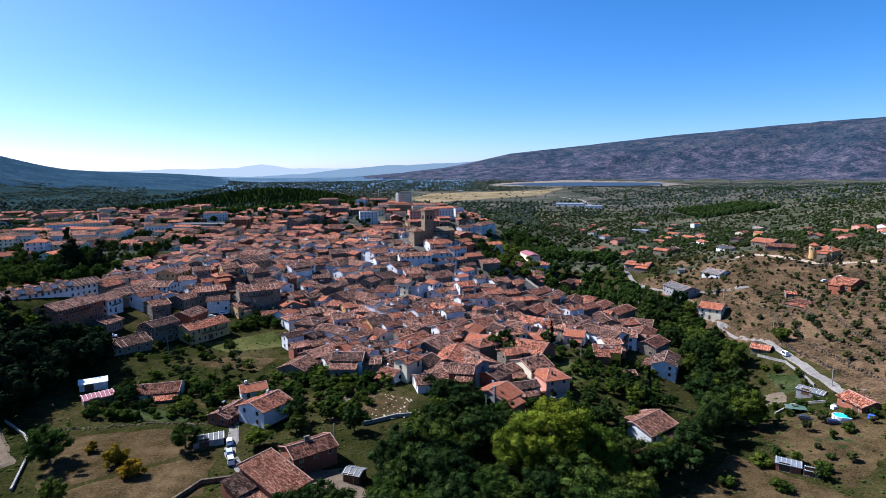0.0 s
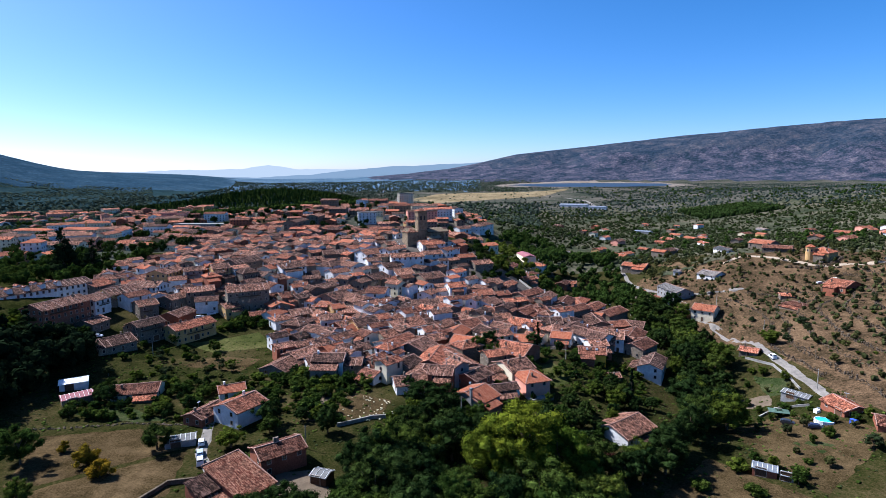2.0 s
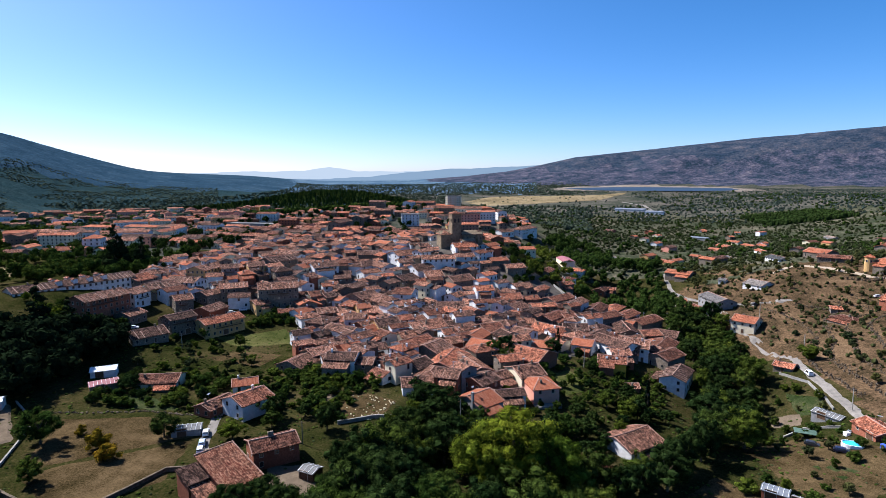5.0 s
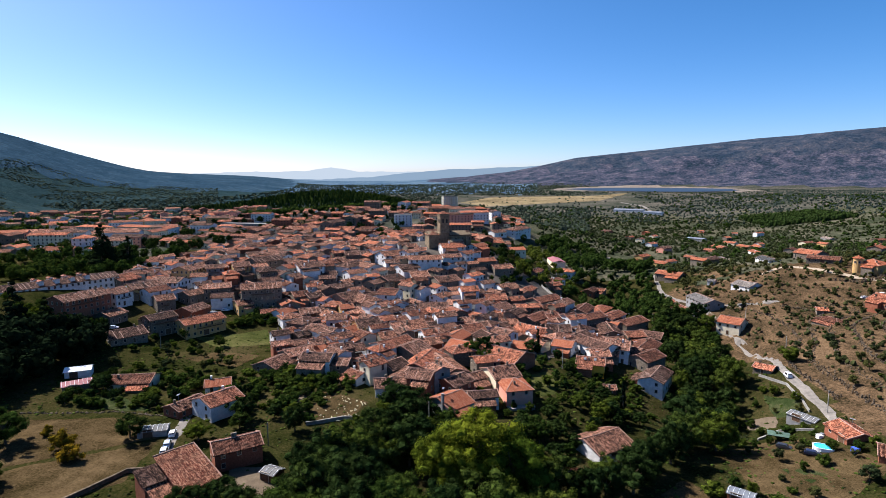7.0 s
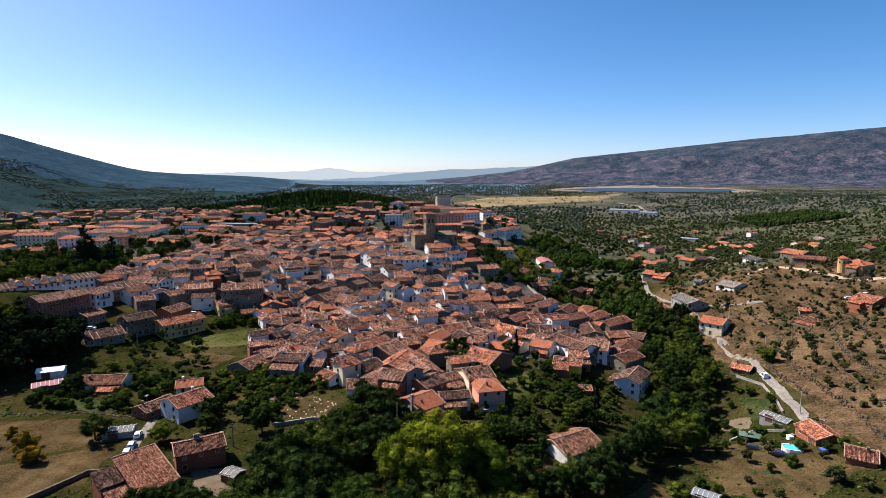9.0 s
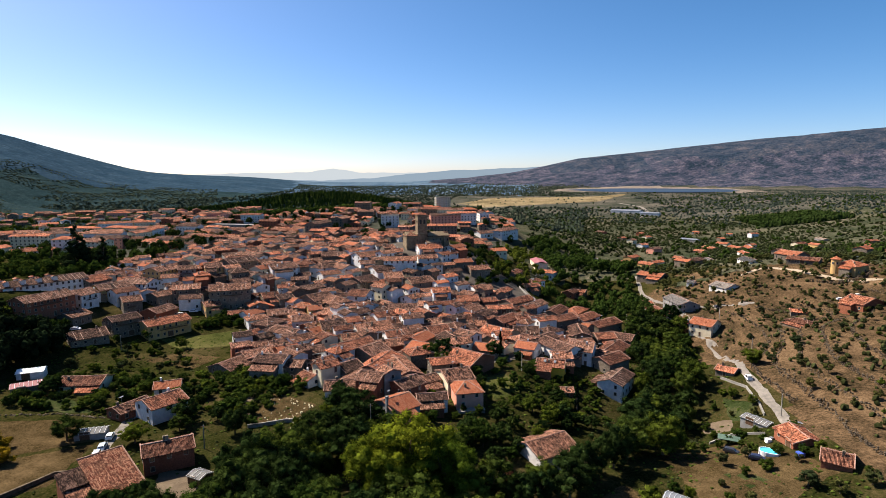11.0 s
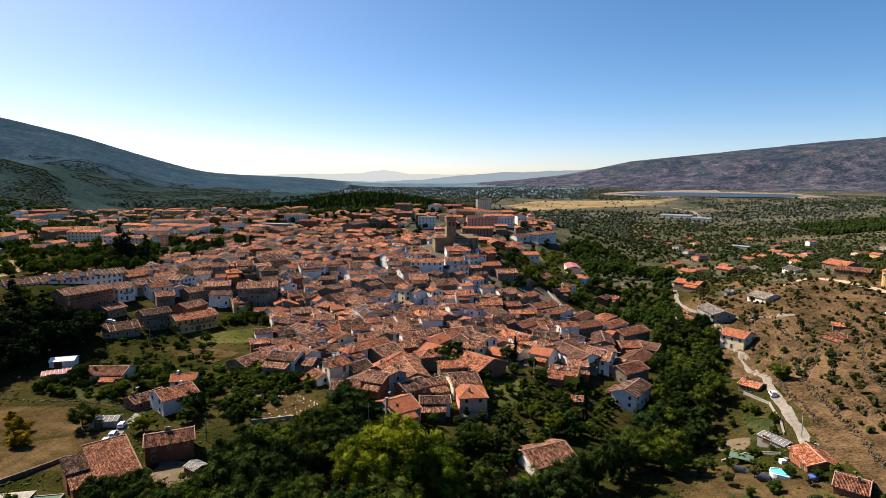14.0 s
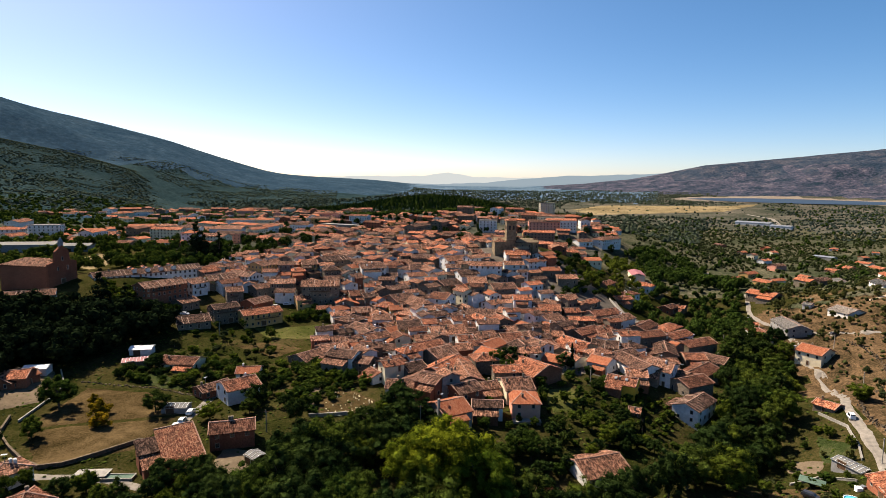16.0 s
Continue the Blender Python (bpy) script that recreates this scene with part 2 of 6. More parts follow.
FOREST = land("haze_blue_forest", [(0.40, (0.0095, 0.0216, 0.0257)), (0.50, (0.0149, 0.0311, 0.0351)), (0.62, (0.027, 0.0473, 0.05))], 0.006, 0.06, 3.0)
FAR_SLOPE = land("haze_blue_far_forest", [(0.40, (0.014, 0.034, 0.056)), (0.47, (0.019, 0.042, 0.066)), (0.53, (0.025, 0.052, 0.078)), (0.62, (0.042, 0.070, 0.094))], 0.009, 0.030, 5.0)
HEATH = land("haze_blue_heath", [(0.40, (0.0117, 0.0245, 0.0398)), (0.48, (0.0263, 0.0397, 0.0619)), (0.56, (0.0567, 0.0612, 0.0774)), (0.64, (0.1125, 0.1, 0.1105))], 0.012, 0.040, 9.0)
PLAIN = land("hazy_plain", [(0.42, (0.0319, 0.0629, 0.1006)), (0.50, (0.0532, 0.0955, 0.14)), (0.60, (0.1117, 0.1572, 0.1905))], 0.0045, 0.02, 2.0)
MEADOW = land("meadow_grass", [(0.38, (0.0189, 0.0263, 0.0075)), (0.50, (0.0507, 0.0563, 0.0169)), (0.64, (0.1127, 0.0958, 0.0413))], 0.06, 0.9, 0.1)
STUBBLE = land("stubble", [(0.40, (0.0137, 0.0115, 0.0046)), (0.48, (0.0459, 0.0321, 0.0152)), (0.58, (0.0963, 0.0661, 0.0334))], 0.06, 1.1, 0.2)
SHORE = land("bare_shore", [(0.38, (0.1125, 0.0928, 0.076)), (0.50, (0.1631, 0.1378, 0.1153)), (0.64, (0.2137, 0.1856, 0.1575))], 0.01, 0.1, 0.5)
PASTURE = land("dry_pasture", [(0.38, (0.0792, 0.0648, 0.0346)), (0.50, (0.1728, 0.1332, 0.0756)), (0.64, (0.2448, 0.1944, 0.1188))], 0.01, 0.1, 0.5)
TILLED = land("tilled_soil", [(0.30, (0.0682, 0.0527, 0.0372)), (0.52, (0.124, 0.0961, 0.0682)), (0.75, (0.1798, 0.1457, 0.1054))], 0.08, 1.1, 0.12)
GREENS = land("vegetable_rows", [(0.40, (0.0112, 0.0192, 0.0056)), (0.50, (0.0288, 0.04, 0.0144)), (0.60, (0.08, 0.068, 0.036))], 0.12, 1.3, 0.2)


# ---- the land ----
HILLS = [
    (-20, 32, 268, -32.8), (209, 1779, 631, -49.6), (102, 615, 127, -26.5), (60, 357, 107, -23.8),
    (309, 902, 393, -41.5), (-463, 673, 248, -11.7), (-40, 88, 117, 7.9), (-31, 417, 64, 23.0),
    (29, 333, 40, 6.5), (-296, -645, 889, -5.4), (77, 213, 35, -16.2), (-123, 814, 213, 22.8),
    (-142, 265, 86, -9.4), (646, 248, 334, 24.3), (36, 134, 64, -9.7), (-13, 647, 72, 18.1),
    (-230, 244, 49, 12.6), (212, 414, 58, 5.6), (-162, 329, 53, 9.7), (102, 291, 36, -15.4),
    (184, 326, 35, -7.6), (80, 425, 53, -13.8),
]


def ease(a, b, v):
    w = np.clip((v - a) / (b - a), 0.0, 1.0)
    return w * w * (3 - 2 * w)


def base_height(x, y):
    """The valley and the hills near the town, and the plain that rises slowly to the far distance."""
    x, y = np.asarray(x, float), np.asarray(y, float)
    z = 26.9 + 0 * x
    for a, b, s, h in HILLS:
        z = z + h * np.exp(-((x - a) ** 2 + (y - b) ** 2) / s**2)
    r = np.hypot(x, y)
    w = ease(900, 1600, r)
    return z * (1 - w) + np.interp(r, [0, 1200, 1945, 3000, 4300, 5000], [-10, -10, 8, 30, 46, 50]) * w


def wobble(x, y, size, seed):
    """Smooth unevenness between -1 and 1."""
    out, a = 0 * x, 1.0
    for k in range(4):
        f, p = 2 * math.pi / (size / 1.9**k), seed * 1.7 + k * 2.3
        out = out + a * np.sin(f * (x * math.cos(p) + y * math.sin(p)) + p * 3 + 1.3 * np.sin(f * 0.7 * (y * math.cos(p) - x * math.sin(p)) + p))
        a *= 0.55
    return out / 2.1


def ridges(x, y):
    """The long moor across the valley, the forested mountain opposite it and the wooded knoll."""
    az, r = np.degrees(np.arctan2(x, y)), np.hypot(x, y)
    bend = wobble(x, y, 700, 1.0)
    moor = np.interp(az, [-10, -4, 0, 2.4, 6.7, 14.9, 21.9, 28, 33, 38, 60, 100, 140], [0.0, 0.05, 0.5, 0.95, 1.85, 2.65, 3.3, 3.65, 3.95, 4.1, 4.5, 3.0, 0.0])
    top = 3950 * np.tan(np.radians(moor)) + 34 * ease(-11, -2, az)
    out = np.where(az > -11, top * ease(2950, 3950, r + 90 * bend), 0.0) * (1 + 0.05 * wobble(x, y, 520, 2.0) * (1 - ease(3500, 3850, r)))
    peak = np.interp(az, [-150, -110, -75, -56, -52.3, -48.3, -43.9, -38.2, -34.2, -31, -26, -21], [0, 4.6, 6.9, 6.7, 5.6, 4.8, 3.75, 2.0, 0.85, 0.5, 0.2, 0.0])
    high = 3000 * np.tan(np.radians(peak)) + 38 * ease(-17, -27, az) * ease(-150, -110, az)
    out = np.maximum(out, high * ease(1500, 3000, r + 90 * bend) * (1 + 0.06 * wobble(x, y, 600, 4.0) * (1 - ease(2600, 2950, r))))
    near = np.interp(az, [-150, -110, -75, -56, -50.4, -45.8, -42], [0, 3, 4.8, 4.3, 3.15, 1.75, 0.0])
    low = (2000 * np.tan(np.radians(near)) + 30) * ease(-40, -46, az)
    out = np.maximum(out, low * ease(950, 2000, r + 60 * bend))
    knoll = 40 * np.exp(-(((x + 400) / 210) ** 2) - ((y - 1280) / 130) ** 2)
    rise = 95 * ease(330, 1500, x) * ease(-200, 300, y) * (1 - ease(1300, 2300, r))
    return out + knoll + rise


def terrace(x, y):
    """Steps of the old olive terraces on the slope above the lane."""
    w = ease(112, 124, x) * (1 - ease(235, 260, x)) * ease(120, 150, y) * (1 - ease(345, 370, y))
    return w


def height(x, y):
    z = base_height(x, y) + ridges(x, y)
    w = terrace(np.asarray(x, float), np.asarray(y, float))
    k = z / 2.4
    step = (np.floor(k) + ease(0.62, 0.95, k - np.floor(k))) * 2.4
    z = z * (1 - w) + step * w
    pan = 1 - ease(0.9, 1.3, np.hypot((x - 590) / 360, (y - 2430) / 400))
    z = z * (1 - pan) + 24.0 * pan
    return z + 0.22 * wobble(np.asarray(x, float), np.asarray(y, float), 26, 3.0)


def h(x, y):
    return float(height(np.array([x]), np.array([y]))[0])


def lines(a, b, fine, lo, hi, grow):
    """Grid lines: even steps from a to b, wider and wider out to lo and hi."""
    mid = list(np.arange(a, b + fine / 2, fine))
    left, right, s = [], [], fine
    p, q = a, b
    while p > lo or q < hi:
        s = min(s * grow, 85.0)
        if p > lo:
            p -= s
            left.append(p)
        if q < hi:
            q += s
            right.append(q)
    return np.array(left[::-1] + mid + right)


GX, GY = lines(-260, 280, 3.5, -4700, 4700, 1.10), lines(95, 480, 3.5, -900, 4850, 1.10)
gx, gy = np.meshgrid(GX, GY)
gz = height(gx, gy)
verts = np.stack([gx, gy, gz], -1).reshape(-1, 3)
nx, ny = len(GX), len(GY)
ids = np.arange(nx * ny).reshape(ny, nx)
quads = np.stack([ids[:-1, :-1], ids[:-1, 1:], ids[1:, 1:], ids[1:, :-1]], -1).reshape(-1, 4)
mesh = bpy.data.meshes.new("ground")
mesh.from_pydata(verts.tolist(), [], quads.tolist())
cx, cy = verts[quads].mean(1)[:, 0], verts[quads].mean(1)[:, 1]
cr, caz = np.hypot(cx, cy), np.degrees(np.arctan2(cx, cy))
lift = ridges(cx, cy)
kind = np.zeros(len(quads), int)
edge = wobble(cx, cy, 90, 5.0)
kind[(cx > 112 + 6 * edge) & (cx < 420) & (cy < 430 + 20 * edge) & (cy > -300)] = 1
kind[(cr > 470 + 40 * edge) & (cy > 380)] = 2
kind[(cr > 620) & (kind == 0)] = 2
kind[(kind == 2) & (caz > 1) & (cr < 1350 + 120 * edge)] = 10
# Beyond here the ground takes the haze-coloured materials, by distance and bearing.
kind[(kind == 2) & (caz < -12) & (cr > 850)] = 4
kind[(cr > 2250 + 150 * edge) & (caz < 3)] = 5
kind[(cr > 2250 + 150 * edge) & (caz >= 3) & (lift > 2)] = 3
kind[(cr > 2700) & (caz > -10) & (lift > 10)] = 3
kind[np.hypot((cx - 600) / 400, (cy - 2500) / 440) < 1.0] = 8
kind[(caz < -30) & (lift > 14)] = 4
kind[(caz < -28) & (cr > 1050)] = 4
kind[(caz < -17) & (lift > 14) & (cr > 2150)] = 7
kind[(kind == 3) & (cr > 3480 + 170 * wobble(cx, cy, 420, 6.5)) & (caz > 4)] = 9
kind[(np.abs(cx + 400) < 330) & (np.abs(cy - 1280) < 200) & (lift > 6)] = 4
town = ((cx + 60) / 135) ** 2 + ((cy - 320) / 115) ** 2 < 0.8
kind[town & ((cx > -100) | (cy > 292)) & (cx < 62) & (cy > 196 + 0.35 * np.abs(cx + 40))] = 6
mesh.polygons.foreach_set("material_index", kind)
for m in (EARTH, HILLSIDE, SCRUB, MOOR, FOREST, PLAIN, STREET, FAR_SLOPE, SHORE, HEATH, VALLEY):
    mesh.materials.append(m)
mesh.polygons.foreach_set("use_smooth", np.ones(len(quads), bool))
tagged(new("ground", mesh), "dry valley floor rising to moor and forest slopes", "ground", kind="structure")


def part(name, bm, mats, parent=None, label=""):
    """Links a bmesh as one mesh object under a thing or a part."""
    me = bpy.data.meshes.new(name)
    bm.to_mesh(me)
    bm.free()
    return piece(name, me, mats, parent, label)


def piece(name, me, mats, parent=None, label="", m=None):
    if not me.materials:
        for x in mats if isinstance(mats, (list, tuple)) else [mats]:
            me.materials.append(x)
    ob = new(name, me)
    if parent:
        ob.parent = parent
    if m is not None:
        ob.matrix_basis = m
    return tagged(ob, label)


def thing(name, m, label, category, group="", kind=""):
    e = new(name)
    e.matrix_basis = m
    return tagged(e, label, category, group, kind)


def box(bm, x0, x1, y0, y1, z0, z1, mat=0, m=None):
    vs = [bm.verts.new((x, y, z)) for z in (z0, z1) for y in (y0, y1) for x in (x0, x1)]
    if m is not None:
        for v in vs:
            v.co = m @ v.co
    for f in ((0, 2, 3, 1), (4, 5, 7, 6), (0, 1, 5, 4), (2, 6, 7, 3), (0, 4, 6, 2), (1, 3, 7, 5)):
        bm.faces.new([vs[i] for i in f]).material_index = mat
    return vs


def flat_mesh(name, vs, fs):
    me = bpy.data.meshes.new(name)
    me.from_pydata([tuple(map(float, v)) for v in vs], [], fs)
    return me


# distant ranges, far behind everything; their glow puts the haze into the colour
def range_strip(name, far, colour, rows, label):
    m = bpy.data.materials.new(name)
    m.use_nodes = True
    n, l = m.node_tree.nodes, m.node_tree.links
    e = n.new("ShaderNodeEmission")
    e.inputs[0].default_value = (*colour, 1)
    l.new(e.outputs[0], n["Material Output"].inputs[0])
    vs, fs = [], []
    az = np.linspace(-42, 20, 125)
    el = np.interp(az, [a for a, _ in rows], [b for _, b in rows]) + 0.06 * wobble(az, 0 * az, 5.0, far) + 0.03 * wobble(az, 0 * az, 1.6, far + 1)
    for a, b in zip(np.radians(az), np.radians(el)):
        for z in (20.0, 78 + far * math.tan(b)):
            vs.append((far * math.sin(a), far * math.cos(a), z))
    for i in range(len(az) - 1):
        fs.append((2 * i, 2 * i + 2, 2 * i + 3, 2 * i + 1))
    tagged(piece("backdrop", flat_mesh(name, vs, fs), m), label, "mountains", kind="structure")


range_strip("pale_haze_glow", 4880, (0.255, 0.305, 0.375), [(-42, 0.1), (-33, 0.3), (-25, 0.55), (-20, 0.62), (-17.5, 0.98), (-15, 0.6), (-11, 0.5), (-6, 0.6), (-2, 0.75), (3, 0.85), (8, 0.5), (20, 0.3)], "pale blue mountains in haze")
range_strip("blue_haze_glow", 4780, (0.125, 0.180, 0.255), [(-42, -0.2), (-30, -0.2), (-18, -0.15), (-13, 0.1), (-9, 0.5), (-5.5, 0.78), (0, 0.95), (4, 1.15), (8, 1.3), (20, 1.0)], "blue hills in haze behind the valley")


# ---- houses ----
PLACED = [(-318, 306, 30)]          # the playing field stays open


def roof_mesh(L, W, eave, rise, hip, rng, over=0.5):
    """A low tiled roof, a little uneven, as a slab."""
    hx, hy, drop = L / 2 + over, W / 2 + over, over * rise / (W / 2)
    th = 0.22
    if hip:
        k = max(hx - hy * 0.95, 0.3)
        top = [(-hx, -hy, eave - drop), (hx, -hy, eave - drop), (hx, hy, eave - drop), (-hx, hy, eave - drop), (-k, 0, eave + rise), (k, 0, eave + rise)]
        vs = top + [(x, y, z - th) for x, y, z in top[:4]]
        fs = [(0, 1, 5, 4), (1, 2, 5), (2, 3, 4, 5), (3, 0, 4), (6, 7, 1, 0), (7, 8, 2, 1), (8, 9, 3, 2), (9, 6, 0, 3), (9, 8, 7, 6)]
        return flat_mesh("roof", vs, fs)
    n = max(3, int(L / 3))
    vs, fs = [], []
    prof = [-1.0, -0.5, 0.0, 0.5, 1.0]
    for i in range(n + 1):
        x = -hx + 2 * hx * i / n
        sag = -0.10 * rng.random() - 0.12 * math.sin(math.pi * i / n)
        for p in prof:
            z = eave + rise - abs(p) * (rise + drop) + sag * (1 - 0.5 * abs(p)) + rng.uniform(-0.04, 0.04)
            vs.append((x, p * hy, z))
    k = len(vs)
    vs += [(x, y, z - th) for x, y, z in vs]
    for i in range(n):
        for j in range(4):
            a = i * 5 + j
            fs.append((a, a + 5, a + 6, a + 1))
            fs.append((k + a, k + a + 1, k + a + 6, k + a + 5))
        a = i * 5
        fs += [(a, k + a, k + a + 5, a + 5), (a + 4, a + 9, k + a + 9, k + a + 4)]
    for j in range(4):
        e = n * 5 + j
        fs += [(j, j + 1, k + j + 1, k + j), (e, k + e, k + e + 1, e + 1)]
    return flat_mesh("roof", vs, fs)


def bent_row(name, pts, w, hgt):
    """A raised row of tiles that follows the given points, all of one piece."""
    vs, fs = [], []
    pts = [Vector(p) for p in pts]
    for i, p in enumerate(pts):
        d = (pts[min(i + 1, len(pts) - 1)] - pts[max(i - 1, 0)]).normalized()
        s = d.cross(Vector((0, 0, 1))).normalized() * (w / 2)
        vs += [p - s - Vector((0, 0, 0.1)), p - s * 0.7 + Vector((0, 0, hgt)), p + s * 0.7 + Vector((0, 0, hgt)), p + s - Vector((0, 0, 0.1))]
    for k in range(len(pts) - 1):
        fs += [(4 * k + i, 4 * k + (i + 1) % 4, 4 * k + 4 + (i + 1) % 4, 4 * k + 4 + i) for i in range(4)]
    n = 4 * len(pts)
    return flat_mesh(name, vs, fs + [(3, 2, 1, 0), (n - 4, n - 3, n - 2, n - 1)])


def opening_mesh(name, w, hgt, frame_w, depth, inner, sill=0.0):
    """A framed opening in the x-z plane that faces -y, all of one piece: proud frame, reveal, and a leaf or pane set back."""
    def ring(g, y, low):
        return [(-w / 2 - g, y, -g - low), (w / 2 + g, y, -g - low), (w / 2 + g, y, hgt + g), (-w / 2 - g, y, hgt + g)]

    vs = ring(frame_w, 0.06, sill) + ring(frame_w, -0.09, sill) + ring(0.0, -0.09, 0) + ring(0.0, depth, 0)
    fs = [(4 * k + i, 4 * k + (i + 1) % 4, 4 * k + 4 + (i + 1) % 4, 4 * k + 4 + i) for k in range(3) for i in range(4)]
    fs = [tuple(f) for f in fs] + [(12, 13, 14, 15)]
    me = flat_mesh(name, vs, fs)
    me.materials.append(TRIM)
    me.materials.append(inner)
    me.polygons[len(fs) - 1].material_index = 1
    return me


def window_mesh(name, w, hgt):
    return opening_mesh(name, w, hgt, 0.10, -0.03, GLASS, 0.06)


def door_mesh(w, hgt):
    return opening_mesh("door", w, hgt, 0.13, -0.04, TIMBER)


WIN, WIN_TALL, DOOR, GATE = window_mesh("window", 0.95, 1.25), window_mesh("window", 0.9, 2.0), door_mesh(1.0, 2.05), door_mesh(2.6, 2.5)


def stack_mesh(name, rows):
    """One closed shape from a stack of rectangles: half width, half depth, height."""
    vs, fs = [], [(3, 2, 1, 0)]
    for a, c, z in rows:
        vs += [(-a, -c, z), (a, -c, z), (a, c, z), (-a, c, z)]
    for k in range(len(rows) - 1):
        fs += [(4 * k + i, 4 * k + (i + 1) % 4, 4 * k + 4 + (i + 1) % 4, 4 * k + 4 + i) for i in range(4)]
    n = 4 * len(rows)
    return flat_mesh(name, vs, fs + [(n - 4, n - 3, n - 2, n - 1)])


def chimney_mesh():
    me = stack_mesh("chimney", [(0.32, 0.27, -1.0), (0.32, 0.27, 0.40), (0.39, 0.34, 0.44), (0.39, 0.34, 0.52), (0.25, 0.21, 0.54), (0.25, 0.21, 0.70), (0.38, 0.33, 0.72), (0.36, 0.31, 0.80)])
    me.materials.append(WALL["stone"])
    return me


def chimney_white_mesh():
    me = chimney_mesh().copy()
    me.materials[0] = WALL["white"]
    return me


CHIMNEYS = [chimney_mesh(), chimney_white_mesh()]


def antenna_mesh():
    me = stack_mesh("antenna", [(0.03, 0.03, -0.6), (0.03, 0.03, 2.25), (0.7, 0.03, 2.28), (0.7, 0.35, 2.31), (0.03, 0.03, 2.34), (0.03, 0.03, 2.6)])
    me.materials.append(METAL)
    return me


ANTENNA = antenna_mesh()


def lean_to(parent, rng, L, hy, eave, roof, wall):
    """A lower wing with a single slope, built against a long wall."""
    a, deep, side = L * rng.uniform(0.22, 0.42), rng.uniform(2.4, 4.2), rng.choice((-1, 1))
    mid, top = rng.uniform(-0.5, 0.5) * (L - 2 * a), eave - rng.uniform(0.4, 1.4)
    low = top - deep * 0.32
    y0, y1 = side * (hy - 0.05), side * (hy + deep)
    vs = [(mid - a, y0, -4), (mid + a, y0, -4), (mid + a, y1, -4), (mid - a, y1, -4), (mid - a, y0, top), (mid + a, y0, top), (mid + a, y1, low), (mid - a, y1, low)]
    w = piece("annex", flat_mesh("annex", vs, [(0, 1, 5, 4), (1, 2, 6, 5), (2, 3, 7, 6), (3, 0, 4, 7)]), WALL[wall], parent)
    a, y1, low = a + 0.35, y1 + side * 0.4, low - 0.13
    vs = [(mid - a, y0, top + 0.2), (mid + a, y0, top + 0.2), (mid + a, y1, low + 0.2), (mid - a, y1, low + 0.2)]
    vs += [(x, y, z - 0.2) for x, y, z in vs]
    piece("roof", flat_mesh("roof", vs, [(0, 1, 2, 3), (7, 6, 5, 4), (0, 4, 5, 1), (1, 5, 6, 2), (2, 6, 7, 3), (3, 7, 4, 0)]), ROOF[roof], w)


def balcony_mesh(length):
    """A timber balcony that stands out from a wall: floor, handrail and balusters."""
    bm = bmesh.new()
    box(bm, -length / 2, length / 2, -1.0, 0.0, -0.14, 0.0)
    box(bm, -length / 2, length / 2, -1.0, -0.92, 0.92, 1.0)
    n = max(4, int(length / 0.45))
    for i in range(n + 1):
        px = -length / 2 + 0.04 + (length - 0.08) * i / n
        box(bm, px - 0.035, px + 0.035, -0.99, -0.93, 0.0, 0.92)
    return bm


